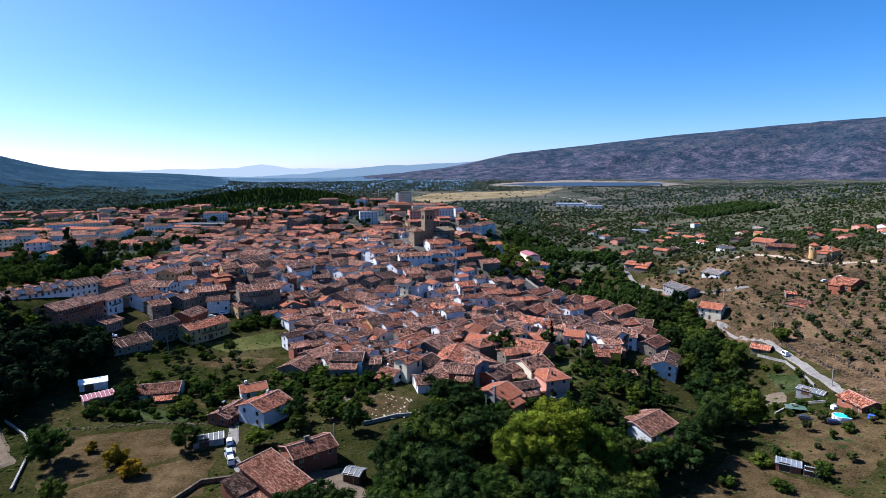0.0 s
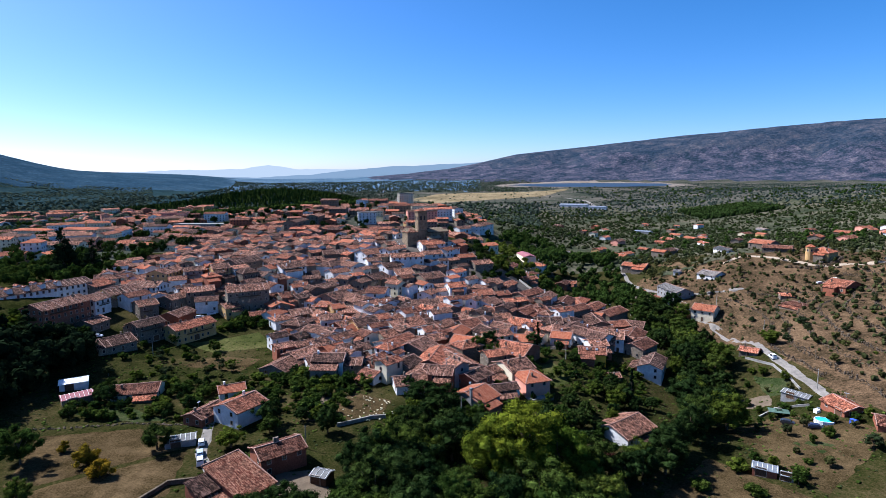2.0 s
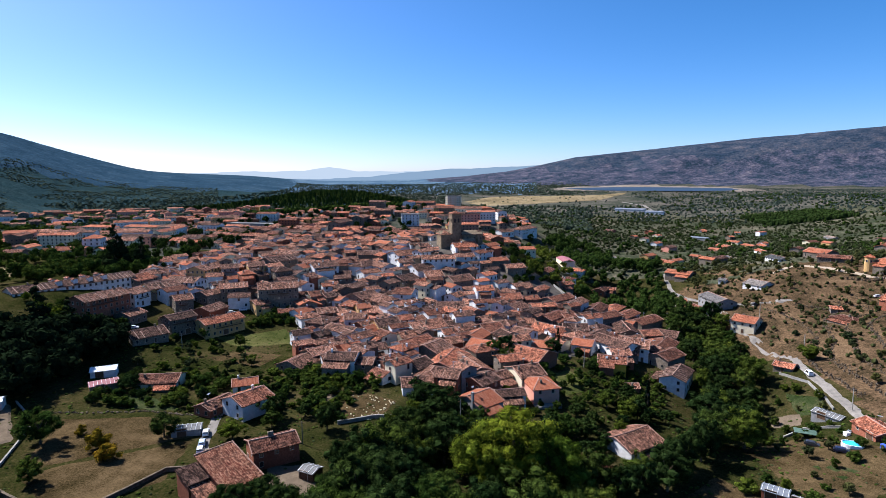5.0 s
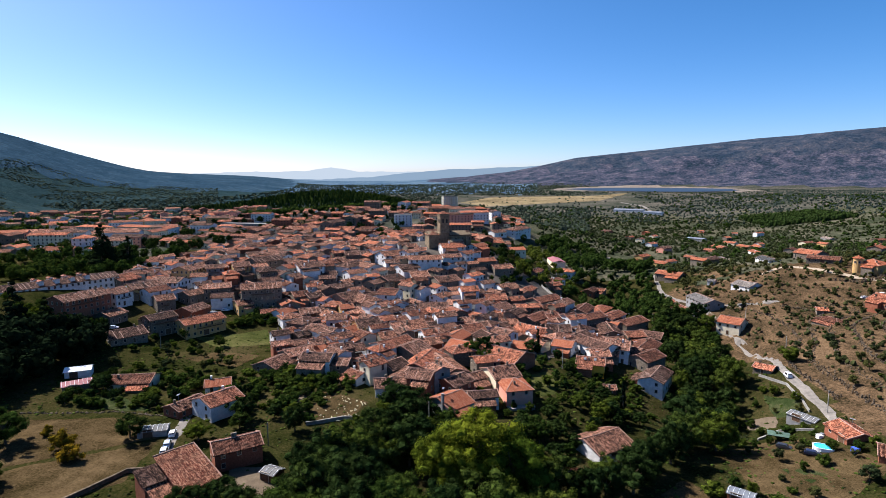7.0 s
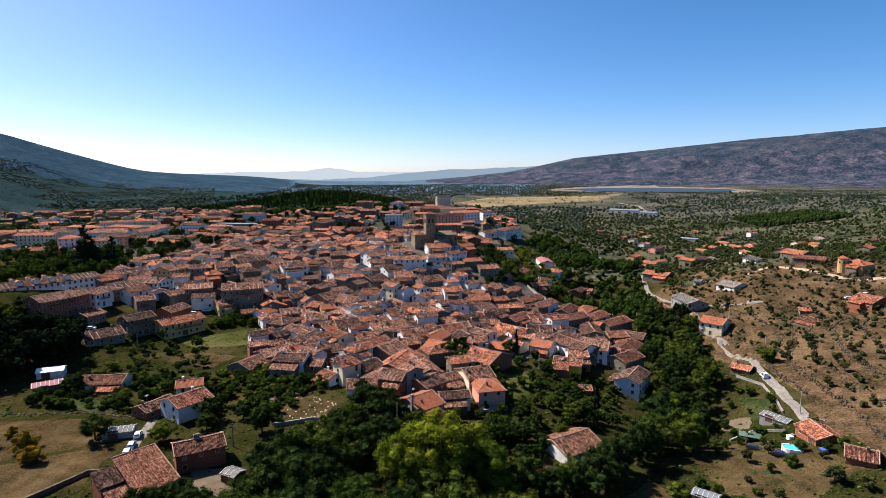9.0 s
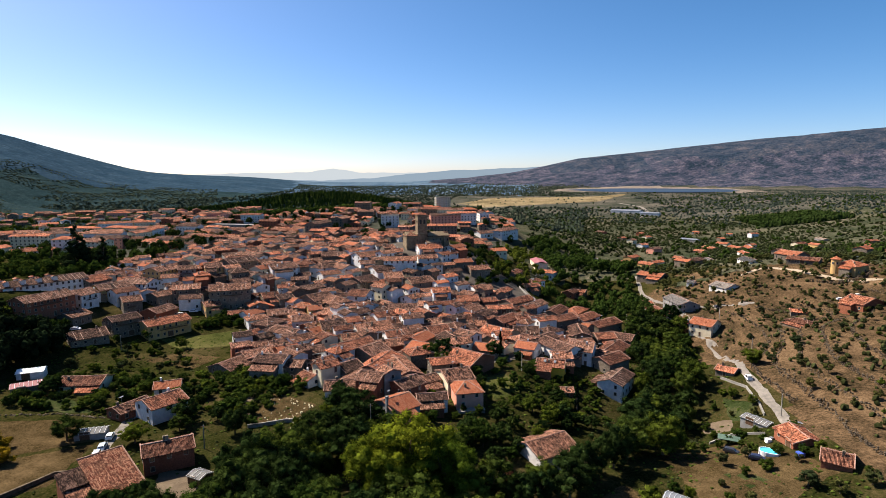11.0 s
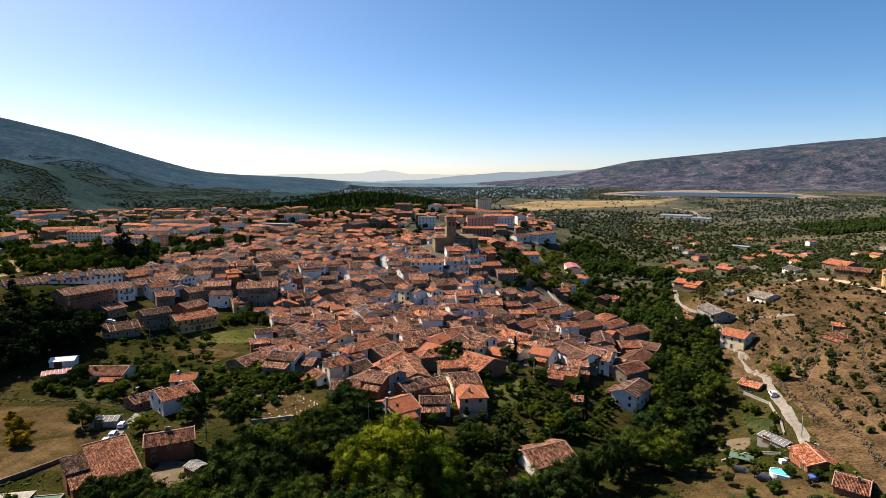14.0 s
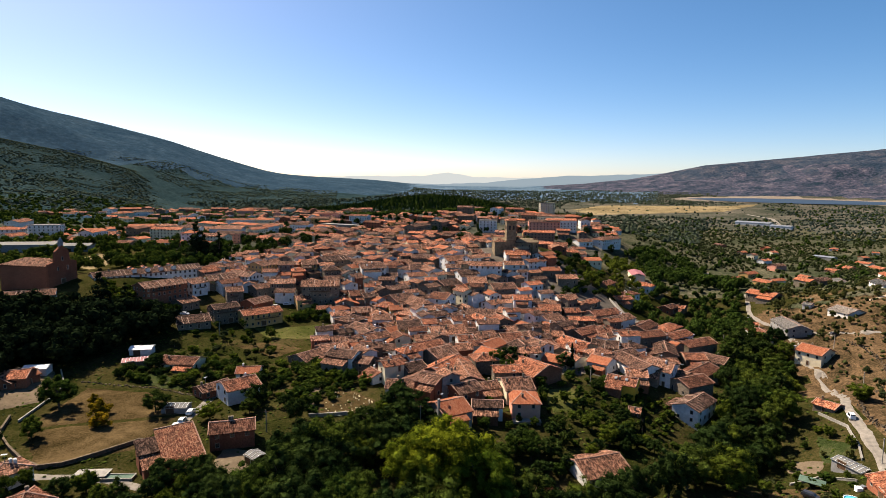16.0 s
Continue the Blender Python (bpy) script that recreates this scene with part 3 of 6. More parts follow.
def house(x, y, rot, L, W, H, roof, wall, hip=None, detail=2, group="houses of the old town", pitch=0.36, label="", base=None):
    """A house: plastered or stone walls, a low tiled roof with ridge rows, windows, a door and a chimney. detail 0 is for far ones."""
    rng = random.Random(int(x * 131 + y * 17 + L * 7))
    hip = (rng.random() < 0.10) if hip is None else hip
    if L < W * 0.75:
        hip = False
    eave = max(H - W * 0.22, 2.3)
    if group == "houses of the old town" and L < 20:
        L, W = L * 1.07, W * 1.09
    rise = W / 2 * pitch
    storeys = max(1, int((eave + 0.3) / 2.7))
    z0 = min(h(x, y), h(x + 3, y), h(x - 3, y)) if base is None else base
    words = f"{WALL_WORDS[wall]} {'single' if storeys == 1 else ('two' if storeys == 2 else 'three')} storey house, {ROOF_WORDS[roof]} {'hip' if hip else 'gable'} roof"
    e = thing("house", pose(x, y, z0, 0, 0, rot), label or words, "house", group)
    PLACED.append((x, y, max(L, W) / 2))
    # walls
    hx, hy = L / 2, W / 2
    vs = [(-hx, -hy, -4), (hx, -hy, -4), (hx, hy, -4), (-hx, hy, -4), (-hx, -hy, eave), (hx, -hy, eave), (hx, hy, eave), (-hx, hy, eave)]
    fs = [(0, 1, 5, 4), (2, 3, 7, 6)]
    if hip:
        fs += [(1, 2, 6, 5), (3, 0, 4, 7), (4, 5, 6, 7)]
    else:
        vs = [(a, b_, min(c, eave - 0.18)) for a, b_, c in vs] + [(-hx, 0, eave + rise - 0.35), (hx, 0, eave + rise - 0.35)]
        fs += [(1, 2, 6, 9, 5), (3, 0, 4, 8, 7)]
    piece("wall", flat_mesh("wall", vs, fs), WALL[wall], e)
    rf = piece("roof", roof_mesh(L, W, eave, rise, hip, rng), ROOF[roof], e)
    # ridge, hip and verge rows
    over, drop = 0.5, 0.5 * rise / hy
    peak = eave + rise
    if hip:
        k = max(hx + over - (hy + over) * 0.95, 0.3)
        piece("ridge", bent_row("ridge", [(-k, 0, peak), (k, 0, peak)], 0.36, 0.12), MORTAR, rf)
        if detail:
            for sx in (-1, 1):
                for sy in (-1, 1):
                    piece("hip_ridge", bent_row("hip_ridge", [(sx * k, 0, peak), (sx * (hx + over), sy * (hy + over), eave - drop)], 0.34, 0.12), MORTAR, rf)
    else:
        piece("ridge", bent_row("ridge", [(-hx - over, 0, peak - 0.06), (0, 0, peak - 0.2), (hx + over, 0, peak - 0.06)], 0.36, 0.14), MORTAR, rf)
        if detail:
            row = bent_row("verge", [(0, -hy - over, eave - drop), (0, 0, peak - 0.04), (0, hy + over, eave - drop)], 0.28, 0.12)
            for sx in (-1, 1) if detail > 1 else ():
                piece("verge", row, MORTAR, rf, "", pose(sx * (hx + over - 0.16), 0, 0))
            if detail > 1 and roof == "old" and rng.random() < (0.85 if x < -95 else 0.22):
                n = max(2, int(L / rng.choice((1.9, 2.2, 2.6))))
                row = bent_row("mortar_strip", [(0, -hy - over, eave - drop - 0.05), (0, 0, peak - 0.14), (0, hy + over, eave - drop - 0.05)], 0.30, 0.12)
                for i in range(1, n):
                    piece("mortar_strip", row, PALE_ROW, rf, "pale mortared strip of tiles" if i == 1 else "", pose(-hx + L * i / n, 0, -0.05 - 0.1 * math.sin(math.pi * i / n)))
    # a lower lean-to against one long side
    if detail and L < 20 and group == "houses of the old town" and rng.random() < 0.6:
        lean_to(e, rng, L, hy, eave, roof, rng.choice((wall, "stone", "brick")))
    if detail == 3 and L < 25 and storeys > 1:
        turn = 0 if math.sin(radians(rot - 90)) < 0.35 else 180
        b = part("balcony", balcony_mesh(L * rng.uniform(0.4, 0.75)), TIMBER, e, "dark timber balcony")
        b.matrix_basis = pose(0, 0, 0, 0, 0, turn) @ pose(rng.uniform(-0.1, 0.1) * L, -hy - 0.01, (storeys - 1) * eave / storeys + 0.5)
    # openings
    if detail:
        low = max(0, storeys - 2) if detail < 3 else 0
        for side, length, turn, off in ((0, L, 0, hy), (1, L, 180, hy), (2, W, 90, hx), (3, W, -90, hx)):
            n = max(1, int((length - 0.8) / (2.6 if detail > 2 else 3.3)))
            if side > 1 and detail < 3:
                n = min(n, 2)
            if detail < 3 and math.sin(radians(rot + turn - 90)) > 0.35:
                continue
            for s in range(low, storeys):
                top = s == storeys - 1
                for i in range(n):
                    if rng.random() < (0.12 if detail > 2 else 0.30 if detail == 2 else 0.62):
                        continue
                    px = -length / 2 + length * (i + 0.5) / n
                    m = pose(0, 0, 0, 0, 0, turn) @ pose(px, -off - 0.01, 0.95 + s * (eave / storeys))
                    if s == 0 and i == n // 2 and side < 2:
                        big = rng.random() < 0.3 and length > 7
                        piece("door", GATE if big else DOOR, None, e, "", pose(0, 0, 0, 0, 0, turn) @ pose(px, -off - 0.01, 0.02))
                    else:
                        tall = top and rng.random() < 0.2
                        piece("window", WIN_TALL if tall and eave - s * (eave / storeys) > 3.2 else WIN, None, e, "", m)
        c = CHIMNEYS[1 if wall in ("white", "pale") and rng.random() < 0.5 else 0]
        for k in range(rng.choice((0, 1, 1, 2)) if detail == 2 else 1):
            cx = rng.uniform(-0.38, 0.38) * L
            cyy = rng.uniform(-0.3, 0.3) * W
            piece("chimney", c, None, e, "", pose(cx, cyy, eave + rise * (1 - abs(cyy) / hy) + 0.35))
        if rng.random() < 0.22:
            piece("antenna", ANTENNA, None, e, "", pose(rng.uniform(-0.3, 0.3) * L, 0, eave + rise, 0, 0, rng.uniform(0, 90)))
    return e


house(-91, 216, 71, 13.7, 11, 5, "old", "stone")
house(-86, 227, 52, 12.7, 9, 6, "old", "stone")
house(-71, 209, -2, 10.9, 9, 9, "old", "white")
house(-62, 209, -0, 6.4, 8, 7, "old", "stone")
house(-81, 237, 34, 7.2, 9, 6.5, "old", "white")
house(-84, 255, -27, 14.9, 9, 7, "old", "white")
house(-54, 218, 57, 10.4, 8, 5.5, "red", "white")
house(-54, 212, 24, 7.7, 7, 5, "red", "white")
house(-42, 209, 52, 8, 10, 7, "old", "stone")
house(-39, 195, 15, 12, 9, 5.5, "old", "white")
house(-28, 193, -11, 7.8, 9, 10, "old", "brick")
house(-23, 196, -50, 5.7, 6, 11, "old", "grey")
house(-35, 201, 80, 15.5, 11, 6.5, "old", "stone")
house(-31, 217, 77, 18.8, 11, 6.5, "red", "stone")
house(-22, 213, -61, 18.9, 10, 6.5, "old", "stone")
house(-17, 195, 52, 9, 9, 8, "old", "brick")
house(-7, 190, 16, 9.3, 6, 6, "old", "white")
grey_house = house(-17, 179, 47, 9.2, 11.5, 9, "new", "grey", hip=False)
pink_house = house(4, 198, 18, 8.8, 11, 8, "new", "pink", hip=True)
house(-1, 208, 28, 9.6, 12, 8, "old", "cream")
house(-0, 230, -33, 18.8, 15, 8, "red", "brick")
house(9, 248, -15, 8.9, 9, 6, "new", "stone")
house(27, 255, -21, 8.3, 9, 6.5, "new", "white")
house(41, 258, -53, 18.2, 10, 8, "old", "white")
house(34, 272, 51, 15.2, 8, 6, "old", "white")
house(51, 258, -16, 9.6, 12, 9, "old", "white")
house(41, 248, 6, 7.4, 9, 6.5, "old", "white")
yellow_house = house(36, 236, -11, 10.3, 9, 7, "red", "yellow", hip=False)
house(41, 221, 2, 4, 5, 3.5, "old", "brick")
house(62, 236, 62, 15, 9, 7.5, "old", "white", hip=False)
house(62, 253, 44, 12.8, 10, 7, "red", "stone")
house(68, 281, 61, 19, 10, 7, "red", "stone")
house(68, 307, 16, 9.7, 10, 7, "red", "stone")
house(79, 312, -28, 11.2, 11, 8, "old", "stone")
house(71, 329, 43, 19, 10, 7, "red", "stone")
house(62, 337, 53, 17.1, 9, 6, "red", "white")
house(59, 358, 61, 17.1, 9, 6, "red", "stone")
house(45, 336, 67, 17.1, 9, 6, "red", "stone")
house(46, 316, 39, 17.1, 9, 7, "red", "stone")
house(35, 312, 38, 6.6, 8, 6, "red", "white")
house(33, 335, 56, 13.1, 9, 7, "old", "white")
house(23, 338, 45, 17.9, 10, 7, "red", "stone")
house(6, 332, 25, 8.3, 8, 6, "red", "stone")
house(13, 322, 15, 13.3, 7, 5, "red", "stone")
house(14, 362, 66, 13.3, 7, 5, "red", "stone")
house(16, 302, 56, 15.2, 9, 6, "red", "stone")
house(25, 306, 21, 6.4, 8, 6, "red", "stone")
house(27, 288, -0, 11.3, 11, 6, "old", "brick")
house(39, 292, 41, 10.1, 8, 6, "old", "white")
house(14, 281, -37, 15.6, 10, 6, "red", "stone")
house(5, 265, -55, 10.7, 9, 6, "red", "stone")
house(55, 301, -88, 17.1, 9, 7, "old", "stone")
house(-114, 303, 38, 8, 10, 7, "red", "stone")
house(-106, 303, 48, 7.9, 9, 7, "old", "stone")
house(-100, 302, -25, 7.6, 8, 6, "new", "white")
house(-93, 297, -7, 8, 10, 6, "red", "stone")
house(-88, 307, 57, 13.1, 13, 8, "old", "stone")
house(-78, 305, -45, 17.5, 12, 8, "old", "stone")
house(-84, 291, 31, 6.4, 8, 7, "new", "ochre")
house(-78, 291, 3, 9.1, 11, 6, "old", "stone")
house(-68, 301, 44, 9.2, 9, 6, "old", "stone")
house(-65, 315, -9, 10.2, 12, 9, "red", "white")
house(-97, 321, 58, 12.8, 9, 7, "old", "stone")
house(-102, 288, 31, 11.8, 10, 5, "old", "stone")
house(-98, 266, 68, 11.7, 10, 8, "old", "stone")
house(-85, 277, 18, 9.3, 9, 6, "old", "white")
house(-72, 260, 59, 9.3, 9, 6, "new", "stone")
house(-65, 253, 46, 10.5, 10, 5, "red", "stone")
house(-66, 265, 32, 10.7, 12, 8, "old", "ochre")
house(-59, 275, 32, 6.4, 8, 7, "red", "white")
house(-47, 267, 36, 15.9, 13, 7, "old", "white")
house(-39, 283, 13, 7.2, 9, 6, "red", "white")
house(-29, 268, 46, 10.5, 9, 6, "old", "stone")
house(-49, 242, 52, 15.8, 9, 5.5, "red", "white")
house(-39, 232, 59, 10.6, 12, 7, "old", "stone")
house(-35, 258, 30, 6.4, 8, 6, "red", "white")
house(-28, 252, 35, 6.6, 7, 6, "red", "white")
house(-22, 255, 68, 12.2, 9, 6, "new", "stone")
house(-16, 270, 32, 9.6, 12, 7, "red", "stone")
house(-8, 256, -59, 8.2, 9, 7, "old", "stone")
house(-2, 269, 42, 11.7, 10, 6, "red", "white")
house(-18, 242, -24, 9.8, 10, 6, "new", "stone")
house(-38, 301, 10, 13.7, 12, 8, "old", "stone")
house(-27, 295, -55, 12.5, 10, 8, "red", "stone")
house(-37, 322, 60, 9.2, 8, 7, "old", "white")
house(-28, 316, -10, 7.2, 9, 6, "old", "stone")
house(-21, 327, 17, 9.4, 10, 11, "red", "pale")
house(-7, 327, 15, 13.4, 12, 8, "red", "stone")
house(-8, 317, 28, 10.6, 9, 6, "red", "stone")
house(-3, 312, 54, 11.1, 11, 7, "old", "white")
house(-50, 295, 57, 7.8, 8, 6, "old", "stone")
house(-7, 296, 39, 11.1, 9, 6, "red", "stone")
house(2, 290, 18, 8.2, 9, 6, "old", "stone")
house(-17, 289, 42, 10.9, 9, 6, "old", "stone")
house(-54, 348, 25, 10.4, 13, 8, "old", "white")
house(-37, 344, 36, 13.9, 13, 9, "old", "stone")
house(-70, 339, 55, 12.6, 12, 8, "old", "stone")
house(-60, 337, 60, 10.5, 10, 7, "red", "stone")
house(-74, 363, 24, 8.2, 9, 8, "old", "white")
house(-62, 354, 39, 12.2, 10, 9, "old", "white")
house(-52, 364, 12, 20.9, 11, 11, "old", "white")
house(-36, 375, 19, 11.6, 9, 8, "old", "white")
house(-25, 387, 55, 15.2, 8, 7, "red", "white")
house(-20, 402, 57, 13.3, 8, 7, "new", "white")
house(-37, 390, 22, 15, 12, 8, "red", "white")
house(-58, 385, 10, 7, 8, 6, "old", "white")
house(-87, 450, -69, 28.6, 11, 9, "new", "white")
house(-99, 421, -38, 12.5, 10, 7, "new", "stone")
house(-115, 433, 28, 12.9, 10, 7, "red", "stone")
house(-99, 358, 64, 18.9, 11, 8, "old", "white")
house(-88, 357, -43, 16.6, 10, 8, "old", "white")
house(-92, 348, 43, 15.9, 9, 7, "old", "white")
house(-111, 340, 28, 12.1, 8, 6, "old", "white")
house(-103, 386, 22, 15.7, 10, 7, "old", "stone")
house(-77, 379, 44, 17.2, 13, 8, "old", "white")
house(-66, 391, 32, 7.2, 9, 7, "old", "stone")
house(-121, 338, 41, 14.4, 12, 11, "old", "white")
house(-113, 356, 29, 10.9, 10, 9, "red", "white")
house(-132, 334, 70, 10.4, 9, 9, "new", "cream", detail=3)
house(-150, 340, 57, 17.1, 12, 9, "old", "stone")
house(-156, 372, -18, 19, 10, 8, "old", "stone")
house(-158, 324, 34, 8.8, 11, 9, "old", "ochre", detail=3)
house(-157, 310, 37, 7.2, 9, 9, "new", "brick", detail=3)
house(-171, 318, 30, 8.7, 9, 8, "old", "grey", detail=3)
house(-185, 317, 82, 19.5, 11, 8, "old", "ochre", detail=3)
house(-157, 294, 27, 12.9, 10, 9, "old", "stone", detail=3)
house(-185, 295, -5, 16.1, 11, 8, "old", "white", detail=3)
house(-141, 321, 40, 8.8, 11, 10, "old", "stone", detail=3)
house(-134, 324, -27, 12.4, 9, 8, "old", "cream", detail=3)
house(-132, 294, 27, 19.2, 12, 13, "old", "stone", detail=3)
house(-138, 284, 45, 7.2, 9, 7, "old", "ochre", detail=3)
house(-146, 256, 57, 20.1, 11, 9, "red", "ochre", detail=3)
house(-162, 248, 60, 11.8, 9, 10, "old", "stone", detail=3)
house(-158, 270, 78, 12.4, 10, 7, "old", "brick", detail=3)
house(-174, 271, 46, 8, 10, 9, "old", "stone", detail=3)
house(-198, 243, 73, 22.3, 13, 11, "old", "brick", detail=3)
house(-195, 263, 80, 9, 11, 9, "old", "white", detail=3)
house(-210, 289, 79, 12.7, 13, 8, "red", "stone")
house(-193, 283, 57, 14.9, 12, 8, "old", "ochre", detail=3)
house(-185, 246, 80, 9.3, 9, 6, "old", "stone", detail=3)
house(-169, 233, 53, 14, 12, 6, "old", "stone")
house(-167, 286, 66, 10.2, 9, 7, "old", "stone", detail=3)
long_house = house(-226, 262, 62, 56, 12, 8.5, "old", "white", hip=False, detail=3, base=h(-226, 262) - 3.5)
house(-71, 141, 37, 11.2, 8, 7, "red", "brick")
house(-91, 169, 60, 10.7, 10, 7.5, "red", "white")
house(-101, 188, 26, 7.8, 7, 5, "new", "white")
house(-102, 169, 68, 10.1, 7, 4.5, "old", "brick")
house(-134, 189, 12, 13.7, 9, 5, "red", "cream")
house(30, 172, 37, 13.4, 12, 5.8, "old", "white")
house(124, 322, -40, 11.1, 12, 9, "new", "cream")
house(107, 353, -78, 17.1, 9, 7, "red", "white")
house(108, 387, -1, 6.4, 8, 6, "red", "stone")
house(123, 364, -81, 22.8, 12, 8, "grey", "grey")
house(127, 453, -39, 17.7, 11, 7, "new", "stone")
house(143, 410, -36, 4.4, 5, 5, "grey", "white")
house(155, 382, -61, 12.5, 12, 5, "grey", "white")
house(161, 297, -67, 11.3, 7, 4, "red", "stone")
house(173, 327, -18, 6.7, 6, 4, "red", "stone")
house(213, 424, -64, 15.5, 12, 7, "new", "stone")
house(211, 403, -38, 17.1, 9, 5, "red", "stone")
villa = house(222, 371, -54, 11.4, 14, 8, "new", "ochre", hip=True)
house(200, 319, -65, 11.2, 14, 7, "red", "brick")
house(210, 577, 84, 20.8, 8, 5, "grey", "white")
house(293, 734, -75, 20.5, 9, 5, "new", "ochre")
house(104, 178, -86, 9.7, 8, 4.3, "red", "brick")
house(106, 162, -29, 6.4, 8, 4, "red", "brick")
house(107, 242, -41, 6.7, 6, 4, "red", "stone")
house(47, 459, -27, 14.9, 9, 7, "red", "white")
house(21, 414, 71, 15.2, 8, 6, "red", "stone")
house(36, 422, 50, 14.2, 8, 6, "red", "white")
house(112, 650, 30, 7.9, 7, 5, "grey", "stone")
house(-14, 386, 27, 11.8, 9, 6, "new", "stone")
house(-3, 383, 25, 12.5, 10, 7, "old", "stone")
house(-10, 596, 42, 15.4, 12, 7, "old", "white")
house(12, 619, 62, 36.4, 14, 12, "old", "white")
house(-234, 200, 48, 20.9, 11, 9, "old", "white")
house(-598, 450, -56, 36.4, 14, 12, "red", "white")
house(-507, 402, -4, 23.5, 14, 11, "red", "white")
house(-485, 366, -88, 16, 12, 7, "red", "cream")
house(-403, 337, -66, 22.8, 12, 6, "grey", "white")
house(-447, 399, -51, 22.8, 12, 7, "grey", "grey")
house(-682, 660, -80, 33.8, 13, 10, "red", "cream")
house(-677, 691, 60, 26.9, 12, 11, "old", "white")
house(-484, 528, -81, 35.9, 14, 9, "grey", "brick")
house(-329, 373, 47, 14.8, 10, 8, "new", "white")
house(-459, 390, -67, 19, 10, 6, "new", "brick")
house(-170, 146, -82, 7.2, 9, 5, "old", "brick")
house(-169, 150, 83, 6.4, 8, 5, "new", "brick")
house(-109, 103, -14, 7.2, 9, 6, "old", "white")
house(-93, 97, 79, 7.2, 9, 5, "red", "white")
house(307, 729, 85, 23.4, 9, 5, "new", "white")
house(265, 634, 87, 22.7, 9, 4, "new", "white")
house(262, 731, -73, 19.4, 9, 5, "red", "brick")
house(203, 650, -53, 11, 8, 4, "new", "stone")
house(240, 700, -42, 11.3, 8, 4, "red", "stone")
house(444, 839, 89, 23.4, 9, 5, "grey", "grey")
house(381, 627, 62, 23.4, 9, 5, "new", "stone")
house(337, 1031, -17, 10.8, 8, 5, "new", "white")
house(377, 988, -26, 8.3, 7, 5, "new", "white")
house(192, 439, -85, 17.1, 9, 4, "grey", "white")

house(64, 434, 62, 11, 8, 6, "red", "brick")
house(71, 439, -20, 9, 7, 5.5, "red", "stone")
house(33, 402, 30, 10, 8, 6.5, "red", "stone")

# ---- town, filled in between ----
def inside(x, y, poly):
    hit = False
    for (x0, y0), (x1, y1) in zip(poly, poly[1:] + poly[:1]):
        if (y0 > y) != (y1 > y) and x < (x1 - x0) * (y - y0) / (y1 - y0) + x0:
            hit = not hit
    return hit


def clear(x, y, gap):
    return all((x - a) ** 2 + (y - b) ** 2 > (gap + r) ** 2 for a, b, r in PLACED)


OLD_TOWN = [(-94, 222), (-48, 196), (-20, 186), (0, 212), (12, 250), (30, 265), (58, 250), (76, 300), (66, 345), (40, 335), (20, 345), (-2, 350), (-20, 370), (-28, 420),
            (-100, 445), (-205, 470), (-228, 330), (-205, 262), (-165, 285), (-125, 282), (-112, 275)]
rng, FILL = random.Random(11), []
for _ in range(9000):
    x, y = rng.uniform(-230, 80), rng.uniform(190, 470)
    if not inside(x, y, OLD_TOWN) or (x + 45) ** 2 + (y - 402) ** 2 < 26**2:
        continue
    W = rng.uniform(6.0, 9.0)
    if clear(x, y, W * 0.42 if y > 330 else W * 0.37):
        style = rng.choices(("old", "red", "new"), (8, 2.5, 0.6) if x < -60 else (6, 4, 0.8))[0]
        row = (round(x), round(y), rng.choice((25, 35, 45, -50, -40, 60)) + rng.randint(-8, 8), round(W * rng.uniform(1.0, 1.4), 1), round(W, 1), round(rng.uniform(4.2, 9.0), 1), style,
               rng.choices(("stone", "white", "brick", "cream"), (4, 7, 1, 1))[0])
        if y < 325:
            house(*row, detail=1)
        else:
            PLACED.append((x, y, row[3] / 2))
            FILL.append(row)

# the newer quarters beyond, thinner with distance
def far_walls(L, W, H, rise):
    """Walls with gables and set-back dark window faces, for houses far off: points, faces and face kinds."""
    hx, hy, eave = L / 2, W / 2, H - rise
    a = [(-hx, -hy, -4), (hx, -hy, -4), (hx, hy, -4), (-hx, hy, -4), (-hx, -hy, eave), (hx, -hy, eave), (hx, hy, eave), (-hx, hy, eave), (-hx, 0, H - 0.2), (hx, 0, H - 0.2)]
    f = [((0, 1, 5, 4), 0), ((2, 3, 7, 6), 0), ((1, 2, 6, 9, 5), 0), ((3, 0, 4, 8, 7), 0)]
    for s in range(max(1, int(eave / 2.8))):
        for length, off, along in ((L, hy, True), (W, hx, False)):
            c = max(1, int(length / 3.3))
            for i in range(c):
                p, z0, n = -length / 2 + length * (i + 0.5) / c, 1.0 + 2.8 * s, len(a)
                for sy in (-1, 1):
                    q = sy * (off + 0.04)
                    for u, v in ((p - 0.55, z0), (p + 0.55, z0), (p + 0.55, z0 + 1.4), (p - 0.55, z0 + 1.4)):
                        a.append((u, q, v) if along else (q, u, v))
                    f.append(((n, n + 1, n + 2, n + 3), 1))
                    n += 4
    return a, f


def far_roof(L, W, H, rise):
    """A gable roof as a closed slab."""
    hx, hy, e = L / 2 + 0.5, W / 2 + 0.5, H - rise - 0.15
    top = [(-hx, -hy, e), (hx, -hy, e), (hx, 0, H), (-hx, 0, H), (hx, hy, e), (-hx, hy, e)]
    under = [(x, y, z - 0.22) for x, y, z in top]
    return top + under, [(0, 1, 2, 3), (3, 2, 4, 5), (7, 6, 9, 8), (8, 9, 11, 10), (0, 6, 7, 1), (4, 10, 11, 5), (1, 7, 8, 2), (2, 8, 10, 4), (3, 9, 6, 0), (5, 11, 9, 3)]


